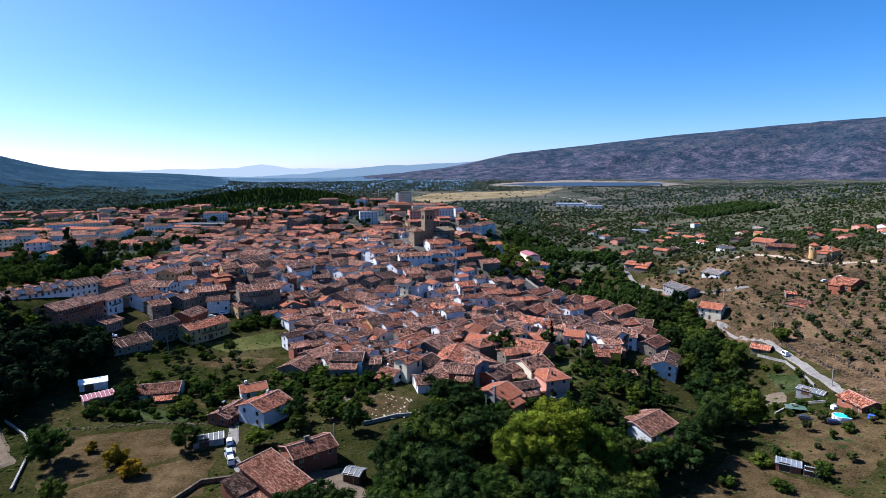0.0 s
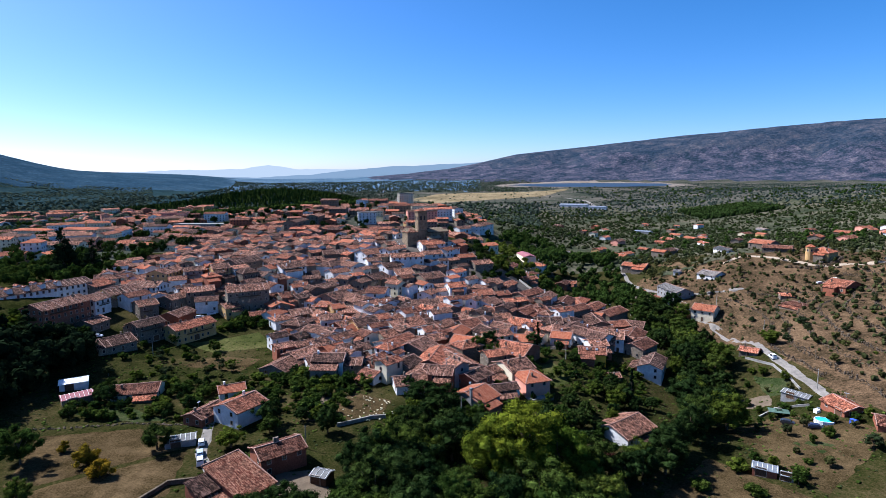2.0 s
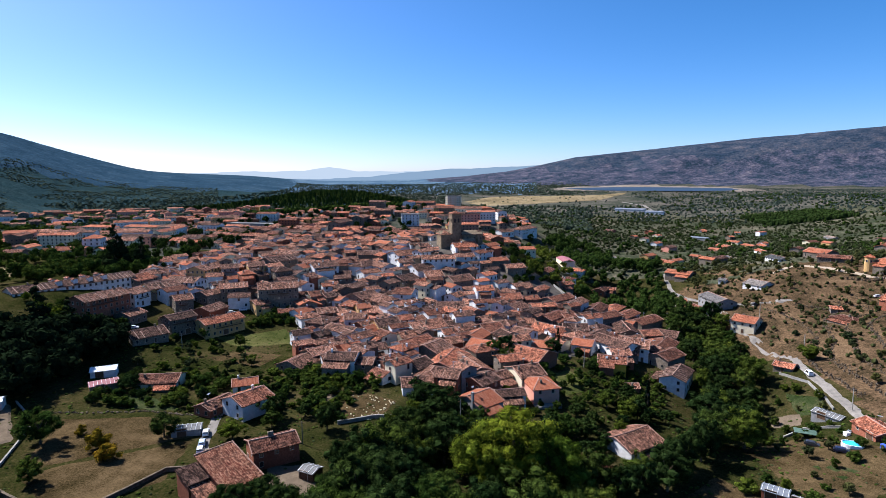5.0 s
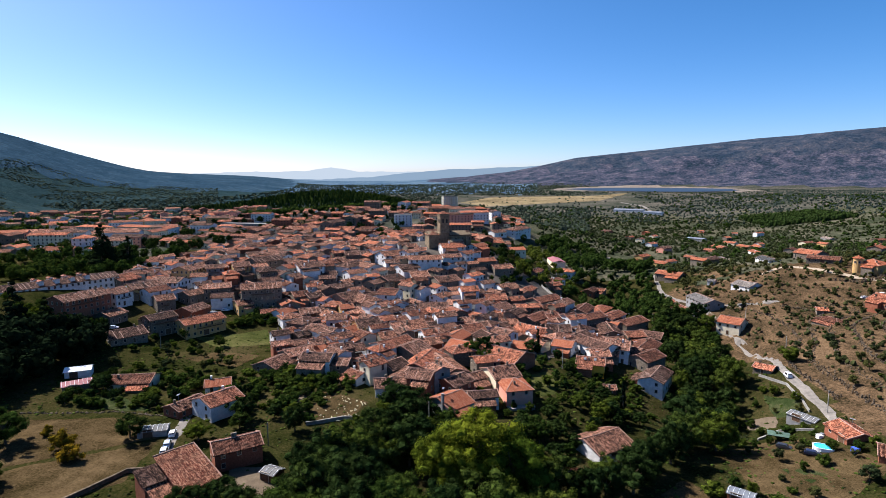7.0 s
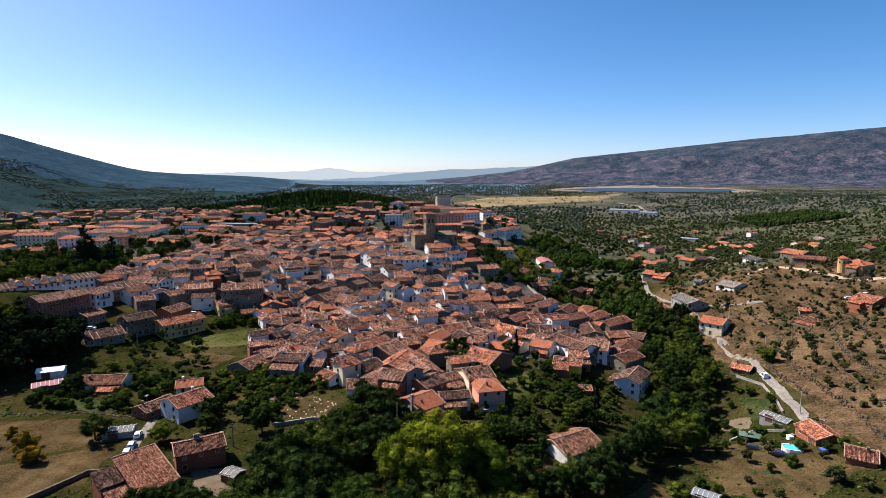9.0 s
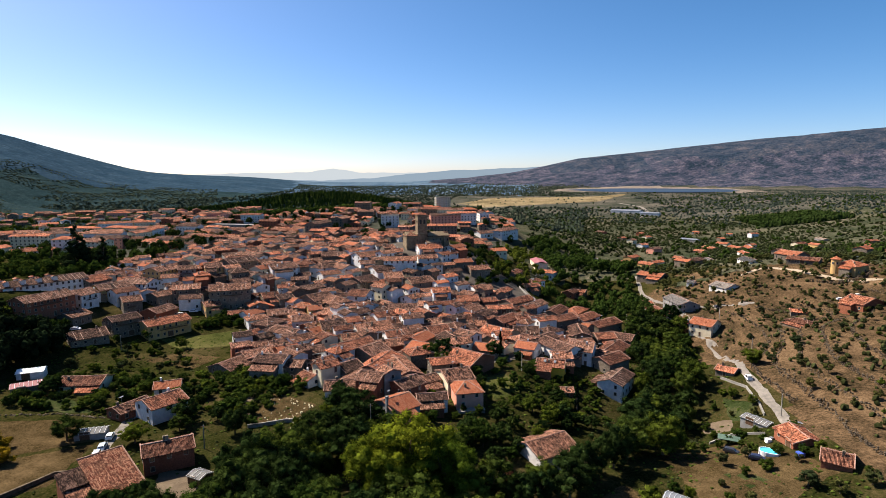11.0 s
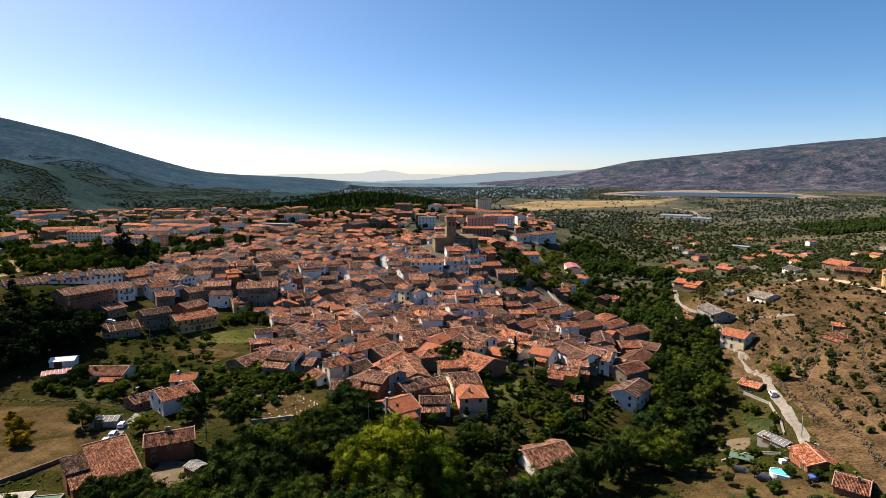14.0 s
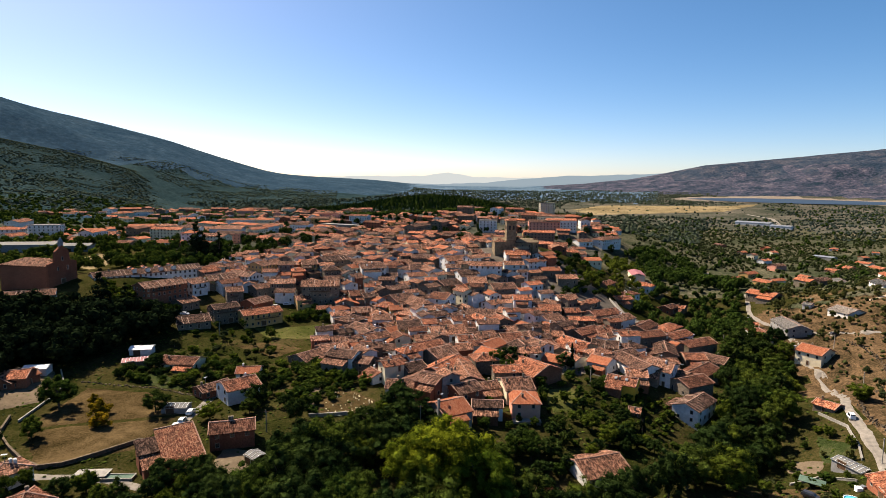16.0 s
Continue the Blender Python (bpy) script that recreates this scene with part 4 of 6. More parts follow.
def joined_houses(name, label, rows):
    """Houses too far off to tell apart, in one mesh: walls, roofs and dark window faces."""
    vs, fs, mi = [], [], []
    walls, roofs = ("white", "cream", "brick", "stone", "ochre", "pink"), ("old", "red", "new")
    for x, y, rot, L, W, H, roof, wall in rows:
        m = pose(x, y, h(x, y), 0, 0, rot)
        a, f = far_walls(L, W, H, W * 0.17)
        k = len(vs)
        vs += [m @ Vector(q) for q in a]
        fs += [tuple(k + i for i in q) for q, _ in f]
        mi += [9 if q else walls.index(wall) for _, q in f]
        a, f = far_roof(L, W, H, W * 0.17)
        k = len(vs)
        vs += [m @ Vector(q) for q in a]
        fs += [tuple(k + i for i in q) for q in f]
        mi += [6 + roofs.index(roof)] * len(f)
    me = flat_mesh(name, vs, fs)
    for q in [WALL[w] for w in walls] + [ROOF[q] for q in roofs] + [GLASS]:
        me.materials.append(q)
    me.polygons.foreach_set("material_index", mi)
    tagged(new(name, me), label, "houses", kind="stuff")


def quarter(n, x0, x1, y0, y1, gap, seed, styles, tall=0.0, low=10, solo=False):
    r, rows = random.Random(seed), []
    for _ in range(n * 40):
        x, y = r.uniform(x0, x1), r.uniform(y0, y1)
        if not clear(x, y, gap) or knoll_at(x, y) or park_at(x, y) or (x + 45) ** 2 + (y - 402) ** 2 < 26**2 or h(x, y) < low:
            continue
        big = r.random() < tall
        W = r.uniform(10, 13) if big else r.uniform(8, 11.5)
        turn = 20 + 25 * math.sin(x / 130.0) + (90 if r.random() < 0.35 else 0) + r.randint(-6, 6)
        row = (round(x), round(y), round(turn), round(W * r.uniform(1.8, 3.0) if big else W * r.uniform(1.0, 1.7), 1), round(W, 1), round(r.uniform(10, 13) if big else r.uniform(5.5, 8), 1),
               r.choices(("old", "red", "new"), styles)[0], r.choices(("white", "cream", "brick", "stone", "ochre", "pink"), (2.5, 3.5, 2.5, 4, 2, 2))[0])
        if solo:
            house(*row, detail=0, group="houses of the newer quarters")
        else:
            PLACED.append((x, y, max(row[3], W) / 2))
            rows.append(row)
        n -= 1
        if n <= 0:
            break
    return rows


def knoll_at(x, y):
    return ((x + 400) / 300) ** 2 + ((y - 1230) / 200) ** 2 < 1


def park_at(x, y):
    return ((x + 265) / 60) ** 2 + ((y - 345) / 42) ** 2 < 1 or ((x + 280) / 150) ** 2 + ((y - 830) / 60) ** 2 < 1


# ---- church and single buildings ----
def church():
    e = thing("church", pose(-44, 402, h(-44, 402) - 1.5, 0, 0, 24), "brown granite church with a square bell tower and tiled roofs", "church")
    body = stack_mesh("tower", [(3.5, 3.5, -4), (3.5, 3.5, 10), (3.65, 3.65, 10.2), (3.65, 3.65, 10.6), (3.4, 3.4, 10.8), (3.4, 3.4, 23), (3.75, 3.75, 23.2), (3.75, 3.75, 23.8)])
    t = piece("tower", body, CHURCH, e, "square granite bell tower")
    piece("roof", stack_mesh("roof", [(3.9, 3.9, 23.8), (3.9, 3.9, 24.0), (0.15, 0.15, 25.6)]), ROOF["red"], t)
    for turn in (0, 90, 180, 270):
        for px in (-1.3, 1.3):
            vs, fs = [], []
            arc = [(-0.7, 0), (0.7, 0), (0.7, 2.2)] + [(0.7 * math.cos(a), 2.2 + 0.7 * math.sin(a)) for a in (0.6, 1.2, 1.57, 1.94, 2.54)] + [(-0.7, 2.2)]
            vs = [(u, -0.06, v) for u, v in arc] + [(u, 0.1, v) for u, v in arc]
            n = len(arc)
            fs = [tuple(range(n)), tuple(range(2 * n - 1, n - 1, -1))] + [(i, n + i, n + (i + 1) % n, (i + 1) % n) for i in range(n)]
            piece("bell_opening", flat_mesh("bell_opening", vs, fs), GLASS, t, "dark arched bell opening", pose(0, 0, 0, 0, 0, turn) @ pose(px, -3.42, 17.5))
    # nave along local x, apse and chapel
    for name, x0, x1, y0, y1, top, rise in (("nave", 3.3, 19, -5, 6, 9, 2.6), ("chapel", -11.5, -3.3, -3, 8, 9.5, 2.2), ("porch", 1, 11, -11.5, -5.1, 5.0, 1.6)):
        hx, hy, mx, my = (x1 - x0) / 2, (y1 - y0) / 2, (x0 + x1) / 2, (y0 + y1) / 2
        vs = [(-hx, -hy, -4), (hx, -hy, -4), (hx, hy, -4), (-hx, hy, -4), (-hx, -hy, top), (hx, -hy, top), (hx, hy, top), (-hx, hy, top), (-hx, 0, top + rise - 0.1), (hx, 0, top + rise - 0.1)]
        w = piece(name, flat_mesh(name, vs, [(0, 1, 5, 4), (2, 3, 7, 6), (1, 2, 6, 9, 5), (3, 0, 4, 8, 7), (4, 5, 9, 8), (6, 7, 8, 9)]), CHURCH, e, "", pose(mx, my, 0))
        piece("roof", roof_mesh(2 * hx, 2 * hy, top, rise, name == "chapel", random.Random(3)), ROOF["old"], w)
        if name == "nave":
            for i in range(3):
                piece("buttress", stack_mesh("buttress", [(0.7, 1.2, -4), (0.7, 1.2, 5.5), (0.6, 0.5, 8)]), CHURCH, w, "", pose(-6 + i * 5, -hy - 1.0, 0))
                piece("window", WIN_TALL, None, w, "", pose(-3.5 + i * 5, -hy - 0.01, 5.0))
    PLACED.append((-44, 402, 20))


church()


def brick_church():
    x, y = -247, 227
    e = thing("church", pose(x, y, h(x, y), 0, 0, 98), "dark brick convent church with a stepped bell gable", "church")
    vs = [(-9, -0.6, -6), (9, -0.6, -6), (9, -0.6, 11), (5, -0.6, 12), (4.2, -0.6, 17), (0, -0.6, 20), (-4.2, -0.6, 17), (-5, -0.6, 12), (-9, -0.6, 11)]
    vs += [(a, 0.6, c) for a, b, c in vs]
    fs = [tuple(range(9)), tuple(range(17, 8, -1))] + [(i, 9 + i, 9 + (i + 1) % 9, (i + 1) % 9) for i in range(9)]
    piece("facade", flat_mesh("facade", vs, fs), WALL["brick"], e)
    piece("belfry", stack_mesh("belfry", [(1.2, 0.5, 19.5), (1.2, 0.5, 22), (0.2, 0.2, 24)]), METAL, e)
    vs = [(-8, 0.6, -6), (8, 0.6, -6), (8, 30, -6), (-8, 30, -6), (-8, 0.6, 10), (8, 0.6, 10), (8, 30, 10), (-8, 30, 10)]
    piece("nave", flat_mesh("nave", vs, [(0, 1, 5, 4), (1, 2, 6, 5), (2, 3, 7, 6), (3, 0, 4, 7), (4, 5, 6, 7)]), WALL["brick"], e)
    piece("roof", roof_mesh(29, 16, 10, 3, True, random.Random(5)), ROOF["old"], e, "", pose(0, 15.4, 0, 0, 0, 90))
    for px, pz in ((-3, 7), (3, 7), (0, 12)):
        piece("window", WIN_TALL, None, e, "", pose(px, -0.62, pz))
    piece("door", GATE, None, e, "", pose(0, -0.62, 0))
    PLACED.append((x - 14, y - 2, 18))


brick_church()


def block(x, y, rot, L, W, floors, wall, label, flat=True, balconies=False, group=""):
    """A modern block: flat roof with a parapet, rows of windows, maybe balconies."""
    top = floors * 3.0
    e = thing("apartment_building", pose(x, y, h(x, y), 0, 0, rot), label, "building", group)
    hx, hy = L / 2, W / 2
    piece("wall", stack_mesh("wall", [(hx, hy, -4), (hx, hy, top)]), WALL[wall], e)
    if flat:
        piece("parapet", stack_mesh("parapet", [(hx + 0.1, hy + 0.1, top), (hx + 0.1, hy + 0.1, top + 0.7), (hx - 0.25, hy - 0.25, top + 0.72), (hx - 0.25, hy - 0.25, top + 0.2)]), CONCRETE, e)
    else:
        piece("roof", roof_mesh(L, W, top, W * 0.16, True, random.Random(1)), ROOF["new"], e)
    slab = stack_mesh("balcony", [(1.5, 0.6, 0), (1.6, 0.7, 0.15), (1.6, 0.7, 1.0), (1.5, 0.6, 1.02), (1.5, 0.6, 0.3)])
    for s in range(floors):
        for length, off, turns in ((L, hy, (0, 180)), (W, hx, (90, -90))):
            n = max(1, int(length / 3.6))
            for turn in turns:
                for i in range(n):
                    m = pose(0, 0, 0, 0, 0, turn) @ pose(-length / 2 + length * (i + 0.5) / n, -off - 0.01, s * 3.0 + 1.0)
                    piece("window", WIN, None, e, "", m)
                    if balconies and i % 2 == 0 and s:
                        piece("balcony", slab, WALL["white"], e, "", m @ pose(0, -0.6, -0.9))
    PLACED.append((x, y, max(L, W) / 2))


block(-112, 612, 12, 19, 14, 4, "white", "plain white box-shaped building with a flat roof")
block(-92, 918, 15, 22, 15, 8, "cream", "cream apartment tower with stacked rounded balconies", True, True)
block(-40, 775, 25, 24, 14, 4, "brick", "red brick apartment block with a tiled roof", False)
block(-487, 398, 32, 26, 13, 4, "white", "white four storey apartment block with stepped balconies", True, True)
block(-500, 372, 32, 22, 13, 3, "white", "white three storey apartment block with a tiled roof", False)
block(-322, 402, 20, 12, 14, 4, "white", "white four storey apartment block with an orange roof", False)
block(-395, 580, -14, 62, 12, 3, "cream", "long beige three storey apartment row with an orange roof", False)
block(-300, 640, -8, 70, 14, 1, "grey", "long low grey building with a flat roof")
block(-460, 590, -10, 40, 12, 3, "cream", "beige apartment block with an orange roof", False)


SLATE = surface("slate_sheet", (0.10, 0.10, 0.10), (0.17, 0.17, 0.165), 0.8, 0.2, 0.8, 0.0)


def long_shed(x, y, rot, L, W, H, wall, label, roof_mat):
    e = thing("shed", pose(x, y, h(x, y), 0, 0, rot), label, "shed")
    hx, hy = L / 2, W / 2
    piece("wall", stack_mesh("wall", [(hx, hy, -2), (hx, hy, H - 0.3)]), wall, e)
    vs = [(-hx - 0.3, -hy - 0.3, H - 0.3), (hx + 0.3, -hy - 0.3, H - 0.3), (hx + 0.3, hy + 0.3, H - 0.3), (-hx - 0.3, hy + 0.3, H - 0.3), (-hx - 0.3, 0, H + W * 0.1), (hx + 0.3, 0, H + W * 0.1)]
    vs += [(a, b, c - 0.1) for a, b, c in vs]
    fs = [(0, 1, 5, 4), (2, 3, 4, 5), (6, 10, 11, 7), (8, 11, 10, 9), (0, 6, 7, 1), (2, 8, 9, 3), (1, 7, 11, 5), (5, 11, 8, 2), (3, 9, 10, 4), (4, 10, 6, 0)]
    piece("roof", flat_mesh("roof", vs, fs), roof_mat, e)
    n = max(2, int(L / 1.2)) if L < 15 else 0
    for i in range(n + 1 if n else 0):
        for sy in (-1, 1):
            piece("seam", SEAM, roof_mat, e, "", Matrix.Translation((-hx + L * i / n, sy * (hy + 0.3) / 2, H - 0.1 + W * 0.05)) @ pose(0, 0, 0, -sy * math.degrees(math.atan2(W * 0.1 + 0.3, hy + 0.3)), 0, 0) @ Matrix.Diagonal((1, (hy + 0.3), 1, 1)))
    piece("door", GATE, None, e, "", pose(-hx * 0.3, -hy - 0.01, 0))
    PLACED.append((x, y, max(L, W) / 2))


SEAM = stack_mesh("seam", [(0.05, 0.5, -0.02), (0.03, 0.5, 0.07)])
long_shed(-159, 193, 30, 8.5, 6, 3.0, WALL["white"], "small white metal-roofed shed open at the front", WHITE_METAL)
PINK = surface("pink_sheet", (0.216, 0.078, 0.09), (0.288, 0.12, 0.126), 0.8, 0.3, 0.6, 0.0)
long_shed(-151, 182, 40, 9, 6, 2.6, WALL["stone"], "low shed with a dusty pink sheet roof", PINK)
long_shed(42, 480, 97, 26, 10, 6, WALL["cream"], "cream warehouse with a dusty pink sheet roof", PINK)
long_shed(-102, 152, 22, 8, 4.5, 2.2, WALL["grey"], "low grey block shed with a dark sheet roof", SLATE)
long_shed(-58, 134, -20, 4.5, 4, 2.6, TIMBER, "small timber hut with a grey corrugated roof", SLATE)
long_shed(62, 149, -32, 6, 4, 2.4, WALL["brick"], "lean-to shed with a blue-grey sheet roof", METAL)
long_shed(66, 145, -32, 3, 2.5, 1.8, WALL["grey"], "low hutch with a pale sheet roof", METAL)
long_shed(101, 198, -55, 9, 5, 2.0, WALL["grey"], "low grey roofed shed beside the lane", SLATE)
long_shed(-398, 318, 30, 40, 14, 6, WALL["grey"], "long workshop with a grey sheet roof", SLATE)
long_shed(-372, 336, 30, 22, 12, 5, WALL["grey"], "grey workshop with a sheet roof", SLATE)
long_shed(290, 905, -40, 26, 11, 5, WALL["grey"], "grey-green metal barn in the valley", METAL)
long_shed(-172, 157.5, 30, 8, 5, 3.0, WALL["white"], "white sheet-roofed shed behind a wall", WHITE_METAL)
long_shed(290, 1395, -30, 70, 22, 6, WALL["white"], "long industrial shed with a blue-grey roof", METAL)
long_shed(330, 1330, -30, 40, 18, 6, WALL["white"], "industrial shed with a blue-grey roof", METAL)


# the big barn beside the field: one wide slope, lower roofs against it
def barn():
    e = thing("barn", pose(-75.5, 125.3, h(-75.5, 125.3), 0, 0, 54), "old brick barn with a wide mottled red tile roof", "barn")
    vs = [(-4.5, -7, -3), (4.6, -7, -3), (4.6, 7, -3), (-4.5, 7, -3), (-4.5, -7, 4.5), (4.6, -7, 4.5), (4.6, 7, 7.9), (-4.5, 7, 7.9)]
    piece("wall", flat_mesh("wall", vs, [(0, 1, 5, 4), (1, 2, 6, 5), (2, 3, 7, 6), (3, 0, 4, 7)]), WALL["brick"], e)
    r, vs, fs = random.Random(4), [], []
    for j in range(9):
        for i in range(9):
            t = j / 8
            vs.append((-5.0 + 10.1 * i / 8, -7.7 + 15.2 * t, 4.6 + 3.7 * t + r.uniform(-0.08, 0.08)))
    vs += [(a, b, c - 0.2) for a, b, c in vs]
    for j in range(8):
        for i in range(8):
            a = j * 9 + i
            fs += [(a, a + 1, a + 10, a + 9), (81 + a, 90 + a, 91 + a, 82 + a)]
    for i in range(8):
        fs += [(i, 81 + i, 82 + i, i + 1), (72 + i, 73 + i, 154 + i, 153 + i), (9 * i, 9 * i + 9, 90 + 9 * i, 81 + 9 * i), (9 * i + 8, 89 + 9 * i, 98 + 9 * i, 9 * i + 17)]
    rf = piece("roof", flat_mesh("roof", vs, fs), ROOF["patchy"], e)
    piece("ridge", bent_row("ridge", [(-5.0, 7.4, 8.3), (5.1, 7.4, 8.3)], 0.4, 0.14), MORTAR, rf)
    piece("verge", bent_row("verge", [(5.0, -7.7, 4.6), (5.0, 7.5, 8.3)], 0.4, 0.14), MORTAR, rf)
    for x0, x1, y0, y1, z0, z1, lab in ((-9.6, -4.52, 0.6, 6.8, 5.0, 6.5, "old"), (-9.2, -4.6, -4.6, 0.4, 3.2, 4.4, "old"), (-4.4, -0.4, -10.6, -7.05, 2.9, 4.0, "red")):
        vs = [(x0, y0, -3), (x1, y0, -3), (x1, y1, -3), (x0, y1, -3), (x0, y0, z0), (x1, y0, z0), (x1, y1, z1), (x0, y1, z1)]
        w = piece("annex", flat_mesh("annex", vs, [(0, 1, 5, 4), (1, 2, 6, 5), (2, 3, 7, 6), (3, 0, 4, 7)]), WALL["brick"], e)
        s = (z1 - z0) / (y1 - y0)
        top = [(x0 - 0.4, y0 - 0.5, z0 - 0.5 * s), (x1 + 0.02, y0 - 0.5, z0 - 0.5 * s), (x1 + 0.02, y1 + 0.02, z1), (x0 - 0.4, y1 + 0.02, z1)]
        vs = [(a, b, c + 0.22) for a, b, c in top] + [(a, b, c + 0.02) for a, b, c in top]
        piece("roof", flat_mesh("roof", vs, [(0, 1, 2, 3), (7, 6, 5, 4), (0, 4, 5, 1), (1, 5, 6, 2), (2, 6, 7, 3), (3, 7, 4, 0)]), ROOF[lab], w)
    piece("door", GATE, None, e, "", pose(1.2, -7.01, 0))
    piece("window", WIN, None, e, "", pose(3.4, -7.01, 2.0))
    PLACED.append((-75.5, 125.3, 8))


barn()
house(-170, 147, 35, 11, 9, 6, "red", "brick")


joined_houses("back_houses", "tiled houses packed along the back streets", FILL + quarter(120, -290, 10, 440, 560, 2.2, 21, (6, 5, 1.5), 0.0, 14))
far = quarter(200, -480, 40, 550, 830, 2.0, 22, (8, 7, 1.2), 0.14, 12) + quarter(60, -500, -290, 370, 560, 3.0, 23, (4, 6, 1.5), 0.25, 8)
joined_houses("far_houses", "tiled houses and apartment blocks of the newer quarters", far)
joined_houses("suburb_houses", "far scattered houses with orange roofs", quarter(150, -820, -420, 600, 1020, 4.0, 24, (5, 6, 1.0), 0.15, 4) + quarter(40, -260, 40, 820, 1000, 4.0, 25, (1, 5, 6), 0.1, 8))
quarter(30, 130, 480, 490, 1000, 16.0, 26, (1, 5, 7), 0.0, -40, True)


# ---- what sets single houses apart ----
def arch_mesh(w, tall):
    arc = [(-w, 0), (w, 0), (w, tall)] + [(w * math.cos(t), tall + w * math.sin(t)) for t in (0.5, 1.05, 1.57, 2.09, 2.64)] + [(-w, tall)]
    n = len(arc)
    vs = [(u, -0.08, v) for u, v in arc] + [(u, 0.1, v) for u, v in arc]
    return flat_mesh("arched_window", vs, [tuple(range(n)), tuple(range(2 * n - 1, n - 1, -1))] + [(i, n + i, n + (i + 1) % n, (i + 1) % n) for i in range(n)])


ARCH = arch_mesh(0.7, 1.3)
for px in (-2.6, 0, 2.6):
    piece("arched_window", ARCH, GLASS, pink_house, "dark arched window", pose(px, -5.52, 0.6))
piece("terrace", stack_mesh("terrace", [(4.6, 1.6, -3), (4.6, 1.6, 0.1), (4.7, 1.7, 0.2)]), CONCRETE, pink_house, "", pose(0, -7.2, 0))
SKYLIGHT = stack_mesh("skylight", [(0.5, 0.7, -0.1), (0.5, 0.7, 0.1), (0.4, 0.6, 0.12)])
for px in (-2.2, 1.8):
    piece("skylight", SKYLIGHT, METAL, yellow_house, "glazed roof light", pose(px, -2.2, 6.25, 23))
piece("flue", stack_mesh("flue", [(0.35, 0.35, -3), (0.35, 0.35, 10.2), (0.42, 0.42, 10.3), (0.42, 0.42, 10.6)]), WALL["grey"], grey_house, "tall grey outside chimney", pose(-5.2, -2.5, 0))


def villa_tower():
    """A round corner tower with a conical tiled roof."""
    n, ring = 16, lambda r, z: [(r * math.cos(2 * math.pi * i / n), r * math.sin(2 * math.pi * i / n), z) for i in range(n)]
    sides = [(i, (i + 1) % n, n + (i + 1) % n, n + i) for i in range(n)]
    t = piece("tower", flat_mesh("tower", ring(2.6, -4) + ring(2.6, 8.0), sides), WALL["ochre"], villa, "round corner tower", pose(-5.2, -6.2, 0))
    piece("roof", flat_mesh("roof", ring(3.1, 7.8) + ring(3.1, 8.0) + [(0, 0, 9.7)], sides + [(n + i, n + (i + 1) % n, 2 * n) for i in range(n)] + [tuple(range(n - 1, -1, -1))]), ROOF["new"], t)
    for a in (-60, -10, 40, -110):
        piece("window", WIN, None, t, "", pose(0, 0, 0, 0, 0, a) @ pose(0, -2.58, 5.0))


villa_tower()


def dormer(parent, px, py, pz, turn=0):
    d = piece("dormer", stack_mesh("dormer", [(1.0, 1.6, -1.0), (1.0, 1.6, 1.2)]), WALL["white"], parent, "white dormer with a tiled cap", pose(px, py, pz, 0, 0, turn))
    piece("cap", roof_mesh(3.6, 2.2, 1.2, 0.6, False, random.Random(2), 0.2), ROOF["red"], d, "", pose(0, 0, 0, 0, 0, 90))


for k in range(4):
    dormer(long_house, -8 + 7 * k, -3.6, 7.2)
    dormer(long_house, -8 + 7 * k, 3.6, 7.2, 180)


def rand_dirs(r, n):
    d = r.normal(size=(n, 3))
    return d / np.linalg.norm(d, axis=1)[:, None]


def ico():
    p = (1 + 5**0.5) / 2
    v = np.array([(-1, p, 0), (1, p, 0), (-1, -p, 0), (1, -p, 0), (0, -1, p), (0, 1, p), (0, -1, -p), (0, 1, -p), (p, 0, -1), (p, 0, 1), (-p, 0, -1), (-p, 0, 1)], float)
    f = [(0, 11, 5), (0, 5, 1), (0, 1, 7), (0, 7, 10), (0, 10, 11), (1, 5, 9), (5, 11, 4), (11, 10, 2), (10, 7, 6), (7, 1, 8), (3, 9, 4), (3, 4, 2), (3, 2, 6), (3, 6, 8), (3, 8, 9), (4, 9, 5), (2, 4, 11), (6, 2, 10), (8, 6, 7), (9, 8, 1)]
    return v / np.linalg.norm(v, axis=1)[:, None], np.array(f)


ICO_V, ICO_F = ico()


def ball():
    """A finer ball: each triangle of the ico split in four."""
    vs, fs, seen = [tuple(v) for v in ICO_V], [], {}

    def mid(i, j):
        key = (min(i, j), max(i, j))
        if key not in seen:
            q = np.array(vs[i]) + np.array(vs[j])
            seen[key] = len(vs)
            vs.append(tuple(q / np.linalg.norm(q)))
        return seen[key]

    for a, b, c in ICO_F.tolist():
        ab, bc, ca = mid(a, b), mid(b, c), mid(c, a)
        fs += [(a, ab, ca), (b, bc, ab), (c, ca, bc), (ab, bc, ca)]
    return np.array(vs), np.array(fs)


BALL_V, BALL_F = ball()


